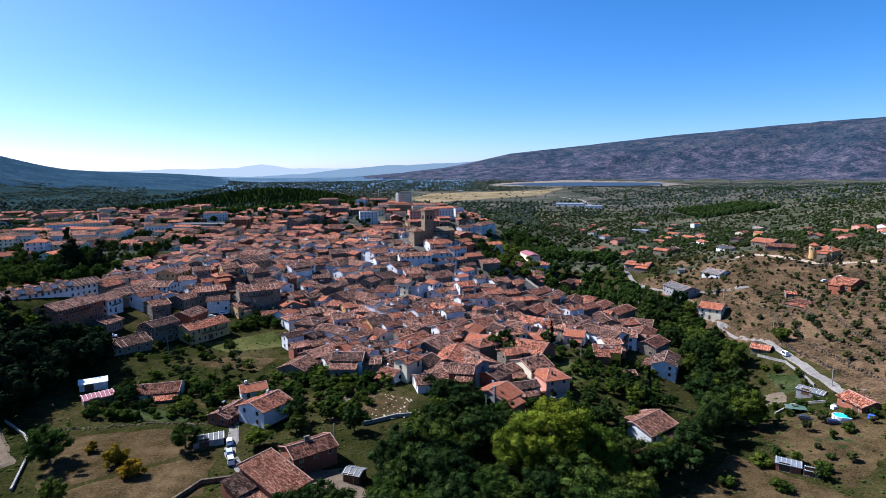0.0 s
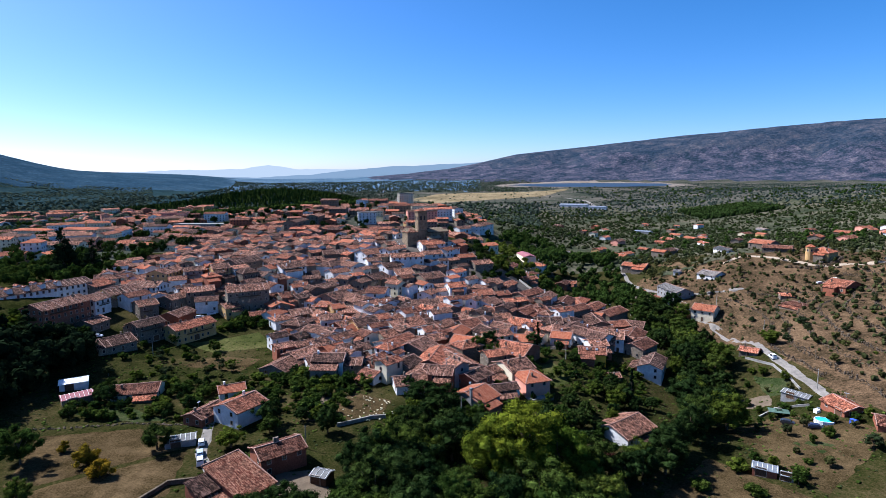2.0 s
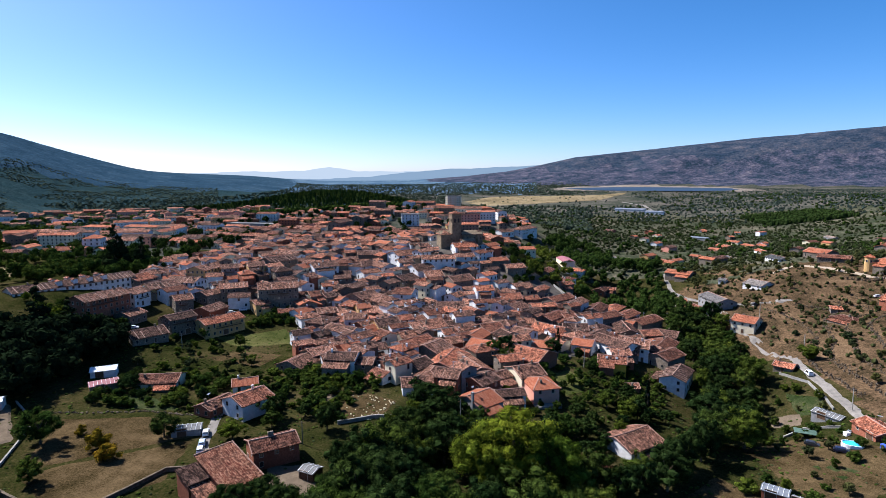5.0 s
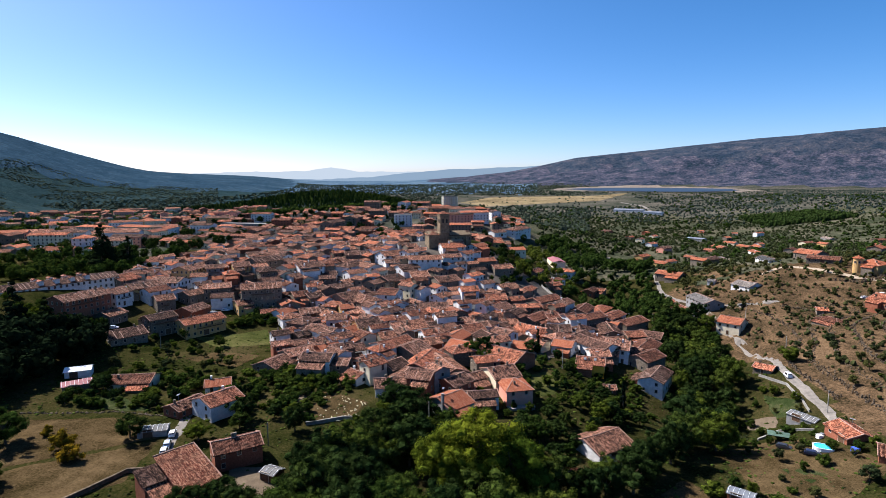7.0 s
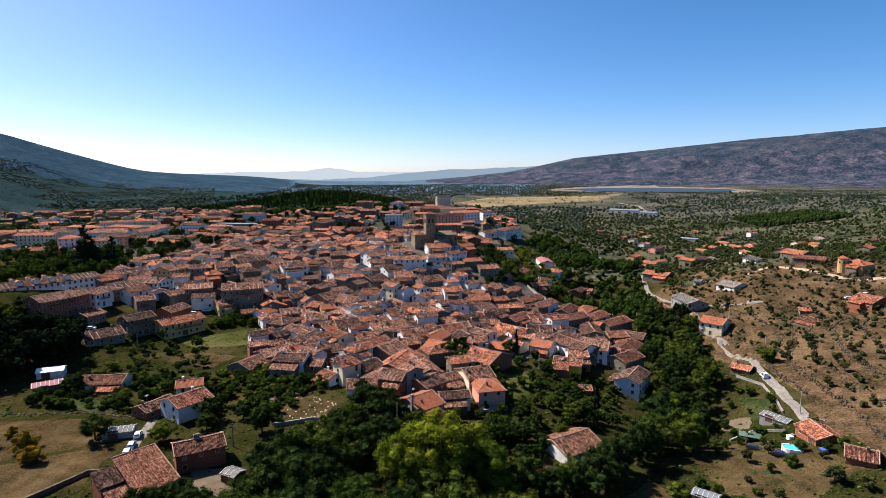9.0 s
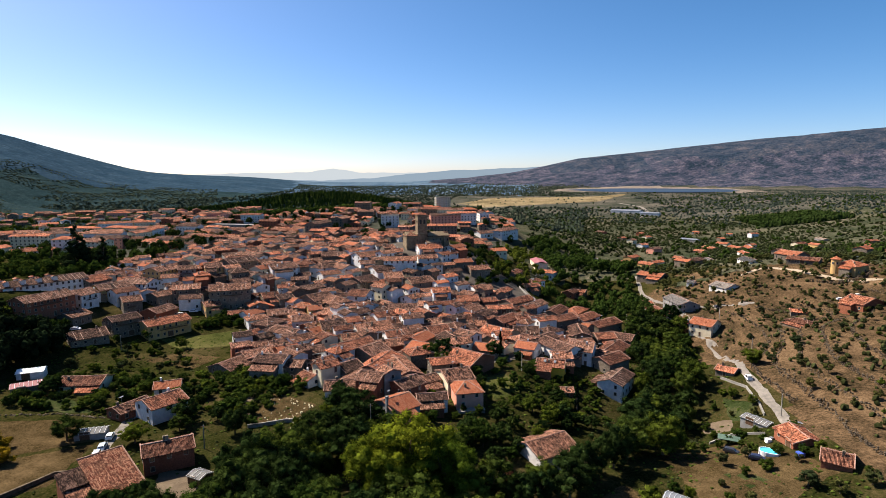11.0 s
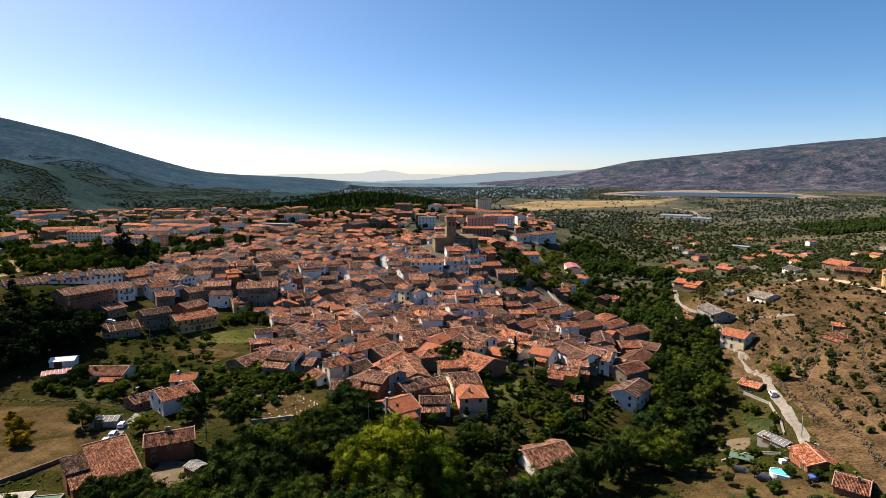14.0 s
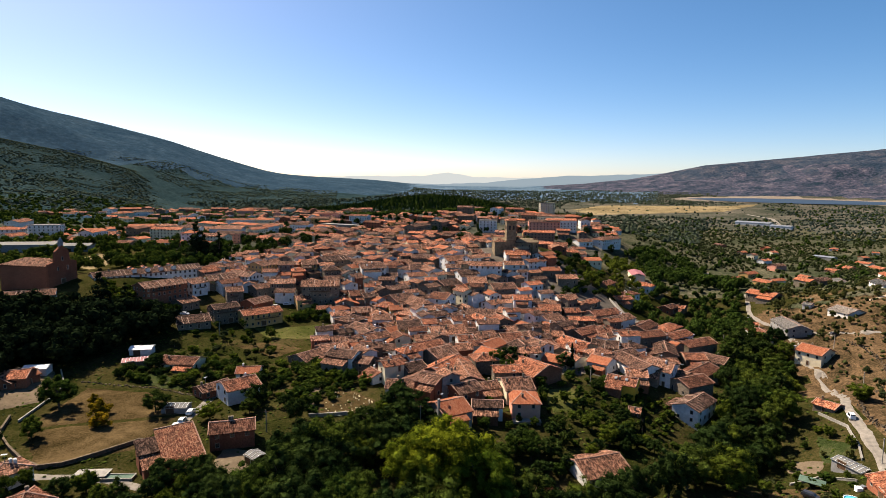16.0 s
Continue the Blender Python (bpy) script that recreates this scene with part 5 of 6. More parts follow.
# ---- lanes, plots and walls ----
def ribbon(name, pts, width, mat, label, lift=0.16, category="road"):
    """A strip that follows the ground along the given points."""
    pts = [Vector((*p, 0)) for p in pts]
    fine = []
    for a, b in zip(pts, pts[1:]):
        n = max(1, int((b - a).length / 3))
        fine += [a.lerp(b, i / n) for i in range(n)]
    fine.append(pts[-1])
    for _ in range(3):
        fine = [fine[0]] + [(fine[i - 1] + fine[i] * 2 + fine[i + 1]) / 4 for i in range(1, len(fine) - 1)] + [fine[-1]]
    vs, fs = [], []
    for i, p in enumerate(fine):
        d = (fine[min(i + 1, len(fine) - 1)] - fine[max(i - 1, 0)]).normalized()
        s = Vector((d.y, -d.x, 0))
        mid = h(p.x, p.y) + lift
        for k in (-1, -0.5, 0, 0.5, 1):
            q = p + s * (k * width / 2 + 0.2 * math.sin(i * 1.3 + k))
            vs.append((q.x, q.y, max(h(q.x, q.y) + lift * 0.6, mid - 0.25) if abs(k) < 1 else h(q.x, q.y) - 0.15))
    for i in range(len(fine) - 1):
        for k in range(4):
            a = i * 5 + k
            fs.append((a, a + 1, a + 6, a + 5))
    return tagged(piece(name, flat_mesh(name, vs, fs), mat), label, category, kind="structure")


def plot(name, corners, mat, label, lift=0.14, n=14):
    """A plot of land laid over the ground between four corners, with uneven edges."""
    a, b, c, d = [Vector((*p, 0)) for p in corners]
    vs, fs = [], []
    for j in range(n + 1):
        for i in range(n + 1):
            u, v = i / n, j / n
            p = a.lerp(b, u).lerp(d.lerp(c, u), v)
            rim = i in (0, n) or j in (0, n)
            p = p + Vector((math.sin(p.y * 0.9), math.cos(p.x * 0.8), 0)) * (0.5 if rim else 0.0)
            vs.append((p.x, p.y, h(p.x, p.y) + (-0.2 if rim else lift)))
    for j in range(n):
        for i in range(n):
            k = j * (n + 1) + i
            fs.append((k, k + 1, k + n + 2, k + n + 1))
    return tagged(piece(name, flat_mesh(name, vs, fs), mat), label, "field", kind="structure")


LANE = [(119, 470), (114, 425), (122, 363), (119, 330), (123, 308), (119, 270), (112, 238), (111, 220), (110, 206), (108.5, 195), (106, 188)]
ribbon("lane", LANE, 3.8, ROAD, "pale concrete lane winding down past the terraces")
ribbon("lane", [(123, 363), (140, 352), (160, 350)], 5.0, ROAD, "short pale side lane between houses")
ribbon("lane", [(170, 400), (188, 408), (200, 385), (212, 358), (235, 350), (262, 342)], 5.0, DIRT, "pale dirt track up to the villas")
ribbon("lane", [(-86, 136), (-92, 141), (-95, 149), (-97, 157), (-100, 167), (-104, 182)], 4.5, ROAD, "narrow lane beside the white house")
ribbon("lane", [(-76, 113), (-90, 113), (-110, 106), (-135, 98)], 4.0, ROAD, "narrow lane below the dry field")
ribbon("path", [(72, 330), (70, 300), (72, 268), (66, 240)], 2.6, DIRT, "pale dirt path behind the last houses", category="path")
ribbon("lane", [(28, 395), (40, 360), (52, 345), (66, 335)], 4.0, ROAD, "lane with a wall at the edge of town")
ribbon("highway", [(250, 1180), (300, 1280), (345, 1420), (360, 1560), (330, 1700)], 9.0, ROAD, "pale road across the far valley", 0.5)
plot("field_1", [(-147, 157), (-118, 163), (-97, 151), (-135, 124)], STUBBLE, "mown dry field of straw-coloured grass")
plot("field_2", [(-135, 124.5), (-97, 150.5), (-93, 126), (-110, 110)], STUBBLE, "mown dry field of straw-coloured grass")
plot("field_3", [(-150, 172), (-136, 181), (-112, 168), (-122, 166)], GREENS, "overgrown vegetable plot")
plot("field_4", [(-146, 248), (-116, 268), (-104, 248), (-128, 238)], MEADOW, "bright green meadow beside the houses")
plot("field_5", [(-136, 222), (-126, 236), (-104, 232), (-107, 214)], STUBBLE, "dry grass plot with a footpath")
plot("field_6", [(-66, 194), (-44, 184), (-48, 170), (-61, 166)], STUBBLE, "grass plot dotted with pale squashes")
plot("field_7", [(-76, 188), (-68, 195), (-61, 168), (-70, 166)], TILLED, "tilled brown vegetable plot")
plot("field_8", [(6, 217), (17, 228), (27, 214), (14, 200)], MEADOW, "shaded lawn behind the pink house")
plot("field_9", [(62, 178), (88, 192), (108, 158), (70, 134)], STUBBLE, "dry yard around the pool house")
plot("field_10", [(88, 214), (98, 209), (94, 200), (86, 204)], TILLED, "bare tilled plot in a terrace garden")
plot("field_11", [(99, 226), (107, 214), (103, 201), (96, 208)], GREENS, "rows of cabbages beside the lane")
plot("field_12", [(77, 163), (83, 165), (88, 157), (81, 153)], GREENS, "cabbage patch in the dry yard")
plot("field_13", [(-186, 160), (-169, 163), (-147, 140), (-160, 122)], TILLED, "bare graded earth yard", 0.3)
plot("field_14", [(-72, 138), (-60, 140), (-52, 126), (-66, 122)], TILLED, "earth yard beside the brick hut")
plot("field_18", [(24, 138), (51, 161), (72, 133), (46, 108)], STUBBLE, "dry grass slope below the pool yard")
plot("field_15", [(-140, 1690), (330, 1900), (420, 2060), (-60, 1960)], PASTURE, "wide straw-coloured pasture across the valley", 2.0)
plot("field_16", [(-60, 1540), (280, 1780), (330, 1890), (-130, 1670)], PASTURE, "straw-coloured pasture with scattered oaks", 2.0)
plot("field_17", [(-286, 274), (-331, 292), (-348, 334), (-312, 330)], PASTURE, "dry playing field inside the park")

WATER = material("reservoir_water", 0.6, 0.0, 0.0)[0]
WATER.node_tree.nodes["Principled BSDF"].inputs["Base Color"].default_value = (0.030, 0.052, 0.085, 1)
rim = [(590 + (325 + 20 * math.sin(5 * a) + 10 * math.sin(11 * a)) * math.cos(a), 2430 + (365 + 12 * math.sin(4 * a + 1)) * math.sin(a), 25.2) for a in (2 * math.pi * i / 48 for i in range(48))]
tagged(piece("water", flat_mesh("water", [(590, 2430, 25.2)] + rim, [(0, i + 1, (i + 1) % 48 + 1) for i in range(48)]), WATER), "low blue reservoir with bare shores", "lake", kind="structure")


def stone_wall(pts, top, label, mat=None, thick=0.5, step=0.75, ragged=0.25):
    """A wall of single rough stones along a line on the ground."""
    r = np.random.default_rng(int(abs(pts[0][0] * 7 + pts[0][1])))
    spots = []
    for (x0, y0), (x1, y1) in zip(pts, pts[1:]):
        n = max(1, int(math.hypot(x1 - x0, y1 - y0) / step))
        for i in range(n):
            t = (i + r.uniform(0.2, 0.8)) / n
            spots.append((x0 + (x1 - x0) * t + r.normal() * ragged, y0 + (y1 - y0) * t + r.normal() * ragged))
    spots = np.array(spots)
    zs = height(spots[:, 0], spots[:, 1])
    vs, fs, k = [], [], 0
    for (x, y), z in zip(spots, zs):
        for c in range(max(1, round(top / 0.7))):
            s = np.array((step * 0.6, max(thick * 0.8, 0.26), 0.32)) * r.uniform(0.6, 1.3, 3)
            a = r.uniform(0, 3.14)
            v = ICO_V * r.uniform(0.75, 1.2, (12, 1)) * s
            v = v @ np.array(((math.cos(a), math.sin(a), 0), (-math.sin(a), math.cos(a), 0), (0, 0, 1)))
            vs.append(v + (x, y, z + 0.1 + 0.62 * c))
            fs += (ICO_F + k).tolist()
            k += 12
    me = bpy.data.meshes.new("stone_wall")
    me.from_pydata(np.concatenate(vs).tolist(), [], fs)
    return tagged(piece("stone_wall", me, mat or DRYSTONE), label, "wall", kind="stuff")


def garden_wall(pts, top, label, mat, thick=0.35):
    """A plain rendered wall that steps along the ground, with a coping."""
    vs, fs = [], []
    fine = []
    for (x0, y0), (x1, y1) in zip(pts, pts[1:]):
        n = max(1, int(math.dist((x0, y0), (x1, y1)) / 3))
        fine += [(x0 + (x1 - x0) * i / n, y0 + (y1 - y0) * i / n) for i in range(n)]
    fine.append(pts[-1])
    for i, (x, y) in enumerate(fine):
        (xa, ya), (xb, yb) = fine[max(i - 1, 0)], fine[min(i + 1, len(fine) - 1)]
        d = Vector((yb - ya, xa - xb, 0)).normalized() * thick / 2
        z = h(x, y)
        for s, zz in ((1, z - 1.5), (1, z + top - 0.12), (1.35, z + top - 0.1), (1.35, z + top), (-1.35, z + top), (-1.35, z + top - 0.1), (-1, z + top - 0.12), (-1, z - 1.5)):
            vs.append((x + d.x * s, y + d.y * s, zz))
    for i in range(len(fine) - 1):
        fs += [(8 * i + k, 8 * i + k + 1, 8 * i + k + 9, 8 * i + k + 8) for k in range(7)]
    n = len(vs)
    fs += [tuple(range(7, -1, -1)), tuple(range(n - 8, n))]
    return tagged(piece("garden_wall", flat_mesh("garden_wall", vs, fs), mat), label, "wall", kind="structure")


stone_wall([(-153, 159), (-140, 162), (-123, 166), (-108, 165)], 1.0, "low dry-stone wall behind the dry field")
garden_wall([(-88, 133), (-95.5, 131), (-99.5, 122), (-104, 114), (-108, 110.7), (-115, 111.6), (-126, 115.4), (-137, 120.4), (-145, 129)], 1.2, "dark rubble wall along the edge of the field", DRYSTONE, 0.45)
garden_wall([(-60, 164), (-50, 170), (-38, 173)], 1.2, "pale stone wall below the squash plot", CONCRETE)
garden_wall([(-168, 163.5), (-157, 156), (-149, 148), (-145, 139), (-140, 128)], 0.8, "pale low wall around the graded yard", CONCRETE)
garden_wall([(103, 238), (108, 226), (107, 212), (105, 203)], 0.9, "pale parapet wall beside the lane", CONCRETE)
garden_wall([(-12, 352), (2, 349), (12, 356), (18, 372)], 3.0, "tall retaining wall below the church garden", WALL["stone"], 0.8)
garden_wall([(25, 392), (38, 362), (50, 348)], 1.4, "stone wall along the lane at the edge of town", CONCRETE)
stone_wall([(196, 366), (208, 356), (222, 358), (232, 366)], 1.8, "curved stone wall round the villa terrace")
garden_wall([(84, 192), (92, 196), (99, 188)], 0.8, "low wall of the pool yard", CONCRETE)

# terrace walls follow the height lines of the slope
for level in range(0, 12):
    z, line = (level + 0.8) * 2.4, []
    for y in np.arange(150, 345, 2.5):
        xs = np.arange(116, 240, 0.5)
        zs = base_height(xs, 0 * xs + y) + ridges(xs, 0 * xs + y)
        k = np.nonzero((zs[:-1] < z) & (zs[1:] >= z))[0]
        if len(k):
            line.append((float(xs[k[0]]) - 0.6, float(y)))
    runs, run = [], []
    for p in line:
        if run and math.dist(p, run[-1]) > 7:
            runs.append(run)
            run = []
        run.append(p)
    for run in runs + [run]:
        if len(run) > 5:
            stone_wall(run, 1.3, "rough dry-stone terrace wall on the olive slope", None, 0.4, 0.5, 0.45)


# ---- trees ----
def leaf_mesh(name, centres, radii, leaves, size, seed, flat=1.0):
    """Clumps of single leaf sprays round dark irregular cores."""
    r = np.random.default_rng(seed)
    vs, fs, k = [], [], 0
    per = max(6, leaves // len(centres))
    for c, rad in zip(centres, radii):
        ball_v, ball_f = (BALL_V, BALL_F) if len(centres) < 30 else (ICO_V, ICO_F)
        vs.append(ball_v * rad * 0.70 * r.uniform(0.6, 1.2, (len(ball_v), 1)) * (1, 1, flat) + c)
        fs += (ball_f + k).tolist()
        k += len(ball_v)
        d = rand_dirs(r, per)
        p = c + d * rad * (1, 1, flat) * r.uniform(0.62, 1.14, (per, 1))
        nrm = d + 0.4 * rand_dirs(r, per)
        nrm /= np.linalg.norm(nrm, axis=1)[:, None]
        u = np.cross(nrm, rand_dirs(r, per))
        u /= np.linalg.norm(u, axis=1)[:, None]
        w = np.cross(nrm, u)
        s = size * r.uniform(0.6, 1.4, (per, 1))
        q = np.stack([p - u * s, p - w * s * 0.6 + nrm * s * 0.15, p + u * s, p + w * s * 0.6], 1).reshape(-1, 3)
        vs.append(q)
        fs += (np.arange(per * 4).reshape(-1, 4) + k).tolist()
        k += per * 4
    me = bpy.data.meshes.new(name)
    me.from_pydata(np.concatenate(vs).tolist(), [], fs)
    return me


def trunk_mesh(height_, rad, limbs, reach, seed):
    """A tapered trunk with limbs, one mesh."""
    r = random.Random(seed)
    vs, fs = [], []

    def tube(a, b, r0, r1, n=6):
        k = len(vs)
        a, b = Vector(a), Vector(b)
        d = (b - a).normalized()
        s = d.orthogonal().normalized()
        t = d.cross(s)
        for p, rr in ((a, r0), ((a + b) / 2 + Vector((r.uniform(-1, 1), r.uniform(-1, 1), 0)) * r0 * 0.5, (r0 + r1) / 2), (b, r1)):
            for i in range(n):
                w = 2 * math.pi * i / n
                vs.append(p + (s * math.cos(w) + t * math.sin(w)) * rr)
        for j in range(2):
            for i in range(n):
                fs.append((k + j * n + i, k + j * n + (i + 1) % n, k + j * n + n + (i + 1) % n, k + j * n + n + i))

    tube((0, 0, -0.6), (0, 0, height_ * 0.55), rad, rad * 0.6)
    for i in range(limbs):
        a = 2 * math.pi * i / limbs + r.uniform(-0.4, 0.4)
        z = height_ * r.uniform(0.25, 0.5)
        tube((0, 0, z), (math.cos(a) * reach, math.sin(a) * reach, z + height_ * r.uniform(0.2, 0.4)), rad * 0.45, rad * 0.12, 5)
    return flat_mesh("trunk", vs, fs)


TREE_WORDS = {"broad": "leafy green broadleaf tree", "dark": "dense dark green tree", "fresh": "leafy fresh green tree of the ravine", "lime": "large bright yellow-green tree", "olive": "small grey-green olive tree", "autumn": "yellow-orange autumn shrub tree",
              "needle": "tall dark conifer with drooping boughs", "plum": "dark red-leaved plum tree", "cypress": "narrow dark upright cypress", "bush": "rounded dense green bush", "far": "rounded green broadleaf tree"}


def crown_mesh(kind, seed):
    """A crown for a tree one unit high."""
    r = np.random.default_rng(seed)
    if kind in ("needle", "cypress"):
        cs, rs = [], []
        n = 15 if kind == "needle" else 11
        for i in range(n):
            t = i / (n - 1)
            w = (0.24 if kind == "needle" else 0.075) * (1 - t) ** 0.8 * (1 if kind == "needle" else min(1, t * 5 + 0.5)) + 0.015
            for j in range(max(1, int(5 * (1 - t)) if kind == "needle" else 2)):
                a = r.uniform(0, 6.28)
                cs.append((math.cos(a) * w * 0.7, math.sin(a) * w * 0.7, 0.10 + 0.86 * t + r.uniform(-0.02, 0.02)))
                rs.append(w * 0.62 + 0.02)
        return leaf_mesh("crown", np.array(cs), np.array(rs), 1500 if kind == "needle" else 700, 0.022, seed, 0.7 if kind == "needle" else 1.6)
    if kind == "bush":
        n, rx, rz, zc, leaves, size = 22, 0.55, 0.42, 0.42, 1700, 0.032
    elif kind == "autumn":
        n, rx, rz, zc, leaves, size = 26, 0.50, 0.44, 0.46, 2600, 0.030
    elif kind in ("olive", "plum"):
        n, rx, rz, zc, leaves, size = 20, 0.46, 0.36, 0.58, 1300, 0.032
    elif kind == "lime":
        n, rx, rz, zc, leaves, size = 110, 0.52, 0.45, 0.54, 22000, 0.0115
    elif kind == "far":
        n, rx, rz, zc, leaves, size = 12, 0.42, 0.40, 0.56, 300, 0.075
    else:
        n, rx, rz, zc, leaves, size = 64, 0.47, 0.43, 0.55, 6800, 0.0165
    d = rand_dirs(r, n)
    rad = r.uniform(0.45, 0.86, (n, 1))
    cs = d * rad * (rx, rx, rz) * (1 + 0.25 * r.normal(size=(n, 1)) * 0.6)
    cs[:, 2] += zc
    cs[:, 2] = np.maximum(cs[:, 2], 0.16 + 0.1 * r.random(n))
    rs = r.uniform(0.26, 0.46, n) * rx * (1.0 if n < 30 else 0.66 if n < 100 else 0.52)
    return leaf_mesh("crown", cs, rs, leaves, size, seed, 0.85)


PROTO = {}
LEAF_OF = {"cypress": "needle", "bush": "broad", "far": "broad"}


def tree_meshes(kind, variant):
    """Trunk and crown for a tree one unit high, shared by all of the kind."""
    if (kind, variant) not in PROTO:
        t = trunk_mesh(1.0, 0.035 if kind != "bush" else 0.03, 5, 0.22 if kind not in ("cypress", "needle") else 0.05, variant)
        c = crown_mesh(kind, 17 * variant + len(kind))
        t.materials.append(BARK)
        c.materials.append(LEAF[LEAF_OF.get(kind, kind)])
        PROTO[kind, variant] = (t, c)
    return PROTO[kind, variant]


def plant(kind, x, y, tall, wide=1.0, group=""):
    """A tree of the kind, that high, standing on the ground."""
    r = random.Random(int(x * 37 + y * 101))
    variant = r.randrange(2 if kind in ("lime", "needle", "autumn", "plum", "cypress") else 4)
    m = pose(x, y, h(x, y) - 0.1, 0, 0, r.uniform(0, 360)) @ Matrix.Diagonal((tall * wide, tall * wide, tall, 1))
    name = {"bush": "bush", "olive": "olive_tree"}.get(kind, "tree")
    e = thing(name, m, TREE_WORDS[kind], name.replace("_", " "), group)
    t, c = tree_meshes(kind, variant)
    if kind != "bush":
        piece("trunk", t, None, e)
    piece("crown", c, None, e)
    return e


def grove(name, label, rows, leaf):
    """Trees beyond counting: small crowns of leaf clumps joined in one mesh."""
    vs, fs, k = [], [], 0
    r = np.random.default_rng(len(rows))
    for kind, x, y, tall, wide, group in rows:
        n = 16
        d = rand_dirs(r, n) * r.uniform(0.5, 0.95, (n, 1)) * (0.36 * wide, 0.36 * wide, 0.32) * tall + (x, y, h(x, y) + 0.52 * tall)
        for c in d:
            rad = tall * wide * r.uniform(0.10, 0.17)
            vs.append(ICO_V * rad * 0.85 * r.uniform(0.6, 1.15, (12, 1)) + c)
            fs += (ICO_F + k).tolist()
            k += 12
            q = rand_dirs(r, 64)
            p, s = c + q * rad * r.uniform(0.8, 1.2, (64, 1)), rad * r.uniform(0.14, 0.30, (64, 1))
            u = np.cross(q + 0.5 * rand_dirs(r, 64), rand_dirs(r, 64))
            w = np.cross(q, u)
            vs.append(np.stack([p - u * s, p - w * s, p + u * s, p + w * s], 1).reshape(-1, 3))
            fs += (np.arange(256).reshape(-1, 4) + k).tolist()
            k += 256
    me = bpy.data.meshes.new(name)
    me.from_pydata(np.concatenate(vs).tolist(), [], fs)
    return tagged(piece(name, me, leaf), label, "trees", kind="stuff")


TREES = []


def scatter(poly, n, gap, kinds, lo, hi, seed, group, wide=(0.85, 1.25), keep_off=1.0, solo=True):
    r, k, rows = random.Random(seed), 0, []
    xs, ys = [p[0] for p in poly], [p[1] for p in poly]
    for _ in range(n * 30):
        x, y = r.uniform(min(xs), max(xs)), r.uniform(min(ys), max(ys))
        if not inside(x, y, poly) or not clear(x, y, keep_off) or any((x - a) ** 2 + (y - b) ** 2 < gap * gap for a, b in TREES):
            continue
        if any((x - a) ** 2 + (y - b) ** 2 < 30 for a, b in LANE_PTS):
            continue
        TREES.append((x, y))
        row = (r.choice(kinds), x, y, r.uniform(lo, hi), r.uniform(*wide), group)
        if solo:
            plant(*row)
        rows.append(row)
        k += 1
        if k >= n:
            break
    return rows


LANE_PTS = []
for (x0, y0), (x1, y1) in zip(LANE, LANE[1:]):
    k = max(1, int(math.dist((x0, y0), (x1, y1)) / 4))
    LANE_PTS += [(x0 + (x1 - x0) * i / k, y0 + (y1 - y0) * i / k) for i in range(k)]

# single trees
for kind, x, y, tall, wide in (
    ("lime", -6, 145, 22, 1.10), ("lime", 3, 142, 18, 1.0), ("lime", -14, 141, 17, 1.0), ("autumn", -122, 141, 6.0, 1.05), ("autumn", -114.5, 134.5, 5.2, 1.15), ("autumn", -132, 147, 3.6, 0.85), ("bush", 56, 152, 4.5, 1.2), ("bush", 42, 144, 4.0, 1.3), ("bush", 70, 146, 3.8, 1.2), ("bush", 63, 156, 3.0, 1.2),
    ("broad", -139, 140, 11, 1.15), ("broad", -126, 122, 7, 1.1), ("dark", -107, 148.5, 8, 1.2), ("broad", -87, 150, 6, 1.5), ("dark", -81, 165, 8, 1.1), ("dark", -79, 159, 6, 1.2),
    ("broad", -128, 240, 6, 1.0), ("broad", -148, 246, 6, 1.1), ("dark", -140, 181, 7, 1.2), ("plum", 20, 150, 7, 1.2), ("cypress", 43, 205, 11, 1.0), ("cypress", 15, 250, 11, 1.0),
    ("dark", 12, 245, 8, 1.1), ("broad", -14, 231, 9, 1.2), ("dark", -8, 234, 11, 1.0), ("broad", -7, 223, 8, 1.2), ("needle", -256, 335, 30, 1.15), ("needle", -243, 342, 22, 1.2), ("needle", -262, 348, 20, 1.2),
    ("needle", -196, 206, 26, 1.0), ("needle", -188, 212, 20, 1.1), ("broad", 118, 246, 8, 1.3), ("olive", 142, 262, 5, 1.2), ("dark", -62, 160, 9, 0.9), ("dark", -35, 178, 11, 1.2),
    ("dark", -28, 172, 12, 1.2), ("dark", 104, 370, 9, 1.1), ("dark", 128, 452, 9, 1.1), ("broad", -62, 196, 6, 1.2), ("dark", -40, 192, 6, 1.2),
):
    TREES.append((x, y))
    plant(kind, x, y, tall, wide)

scatter([(-52, 108), (-48, 140), (-36, 152), (-18, 158), (-30, 140), (-18, 116)], 34, 5.0, ("dark", "broad", "dark"), 9, 14, 1, "wood below the town", keep_off=0)
scatter([(-18, 112), (-16, 128), (4, 128), (14, 146), (34, 156), (50, 172), (58, 194), (62, 180), (49, 166), (36, 152), (22, 142), (10, 128), (0, 112)], 40, 5.2, ("dark", "broad", "fresh", "dark"), 10, 15, 2, "wood below the town", keep_off=0)
scatter([(62, 192), (68, 224), (76, 250), (80, 300), (88, 340), (104, 362), (116, 335), (112, 300), (97, 270), (94, 240), (82, 212), (74, 200), (64, 172)], 62, 5.6, ("broad", "fresh", "dark", "broad", "dark"), 7, 14, 3, "trees of the ravine", keep_off=2.0)
grove("bank_trees", "trees on the bank below the church", scatter([(6, 395), (30, 398), (50, 420), (46, 600), (14, 560), (22, 470)], 80, 4.0, ("dark", "broad"), 4, 8, 51, "", solo=False), LEAF["fresh"])
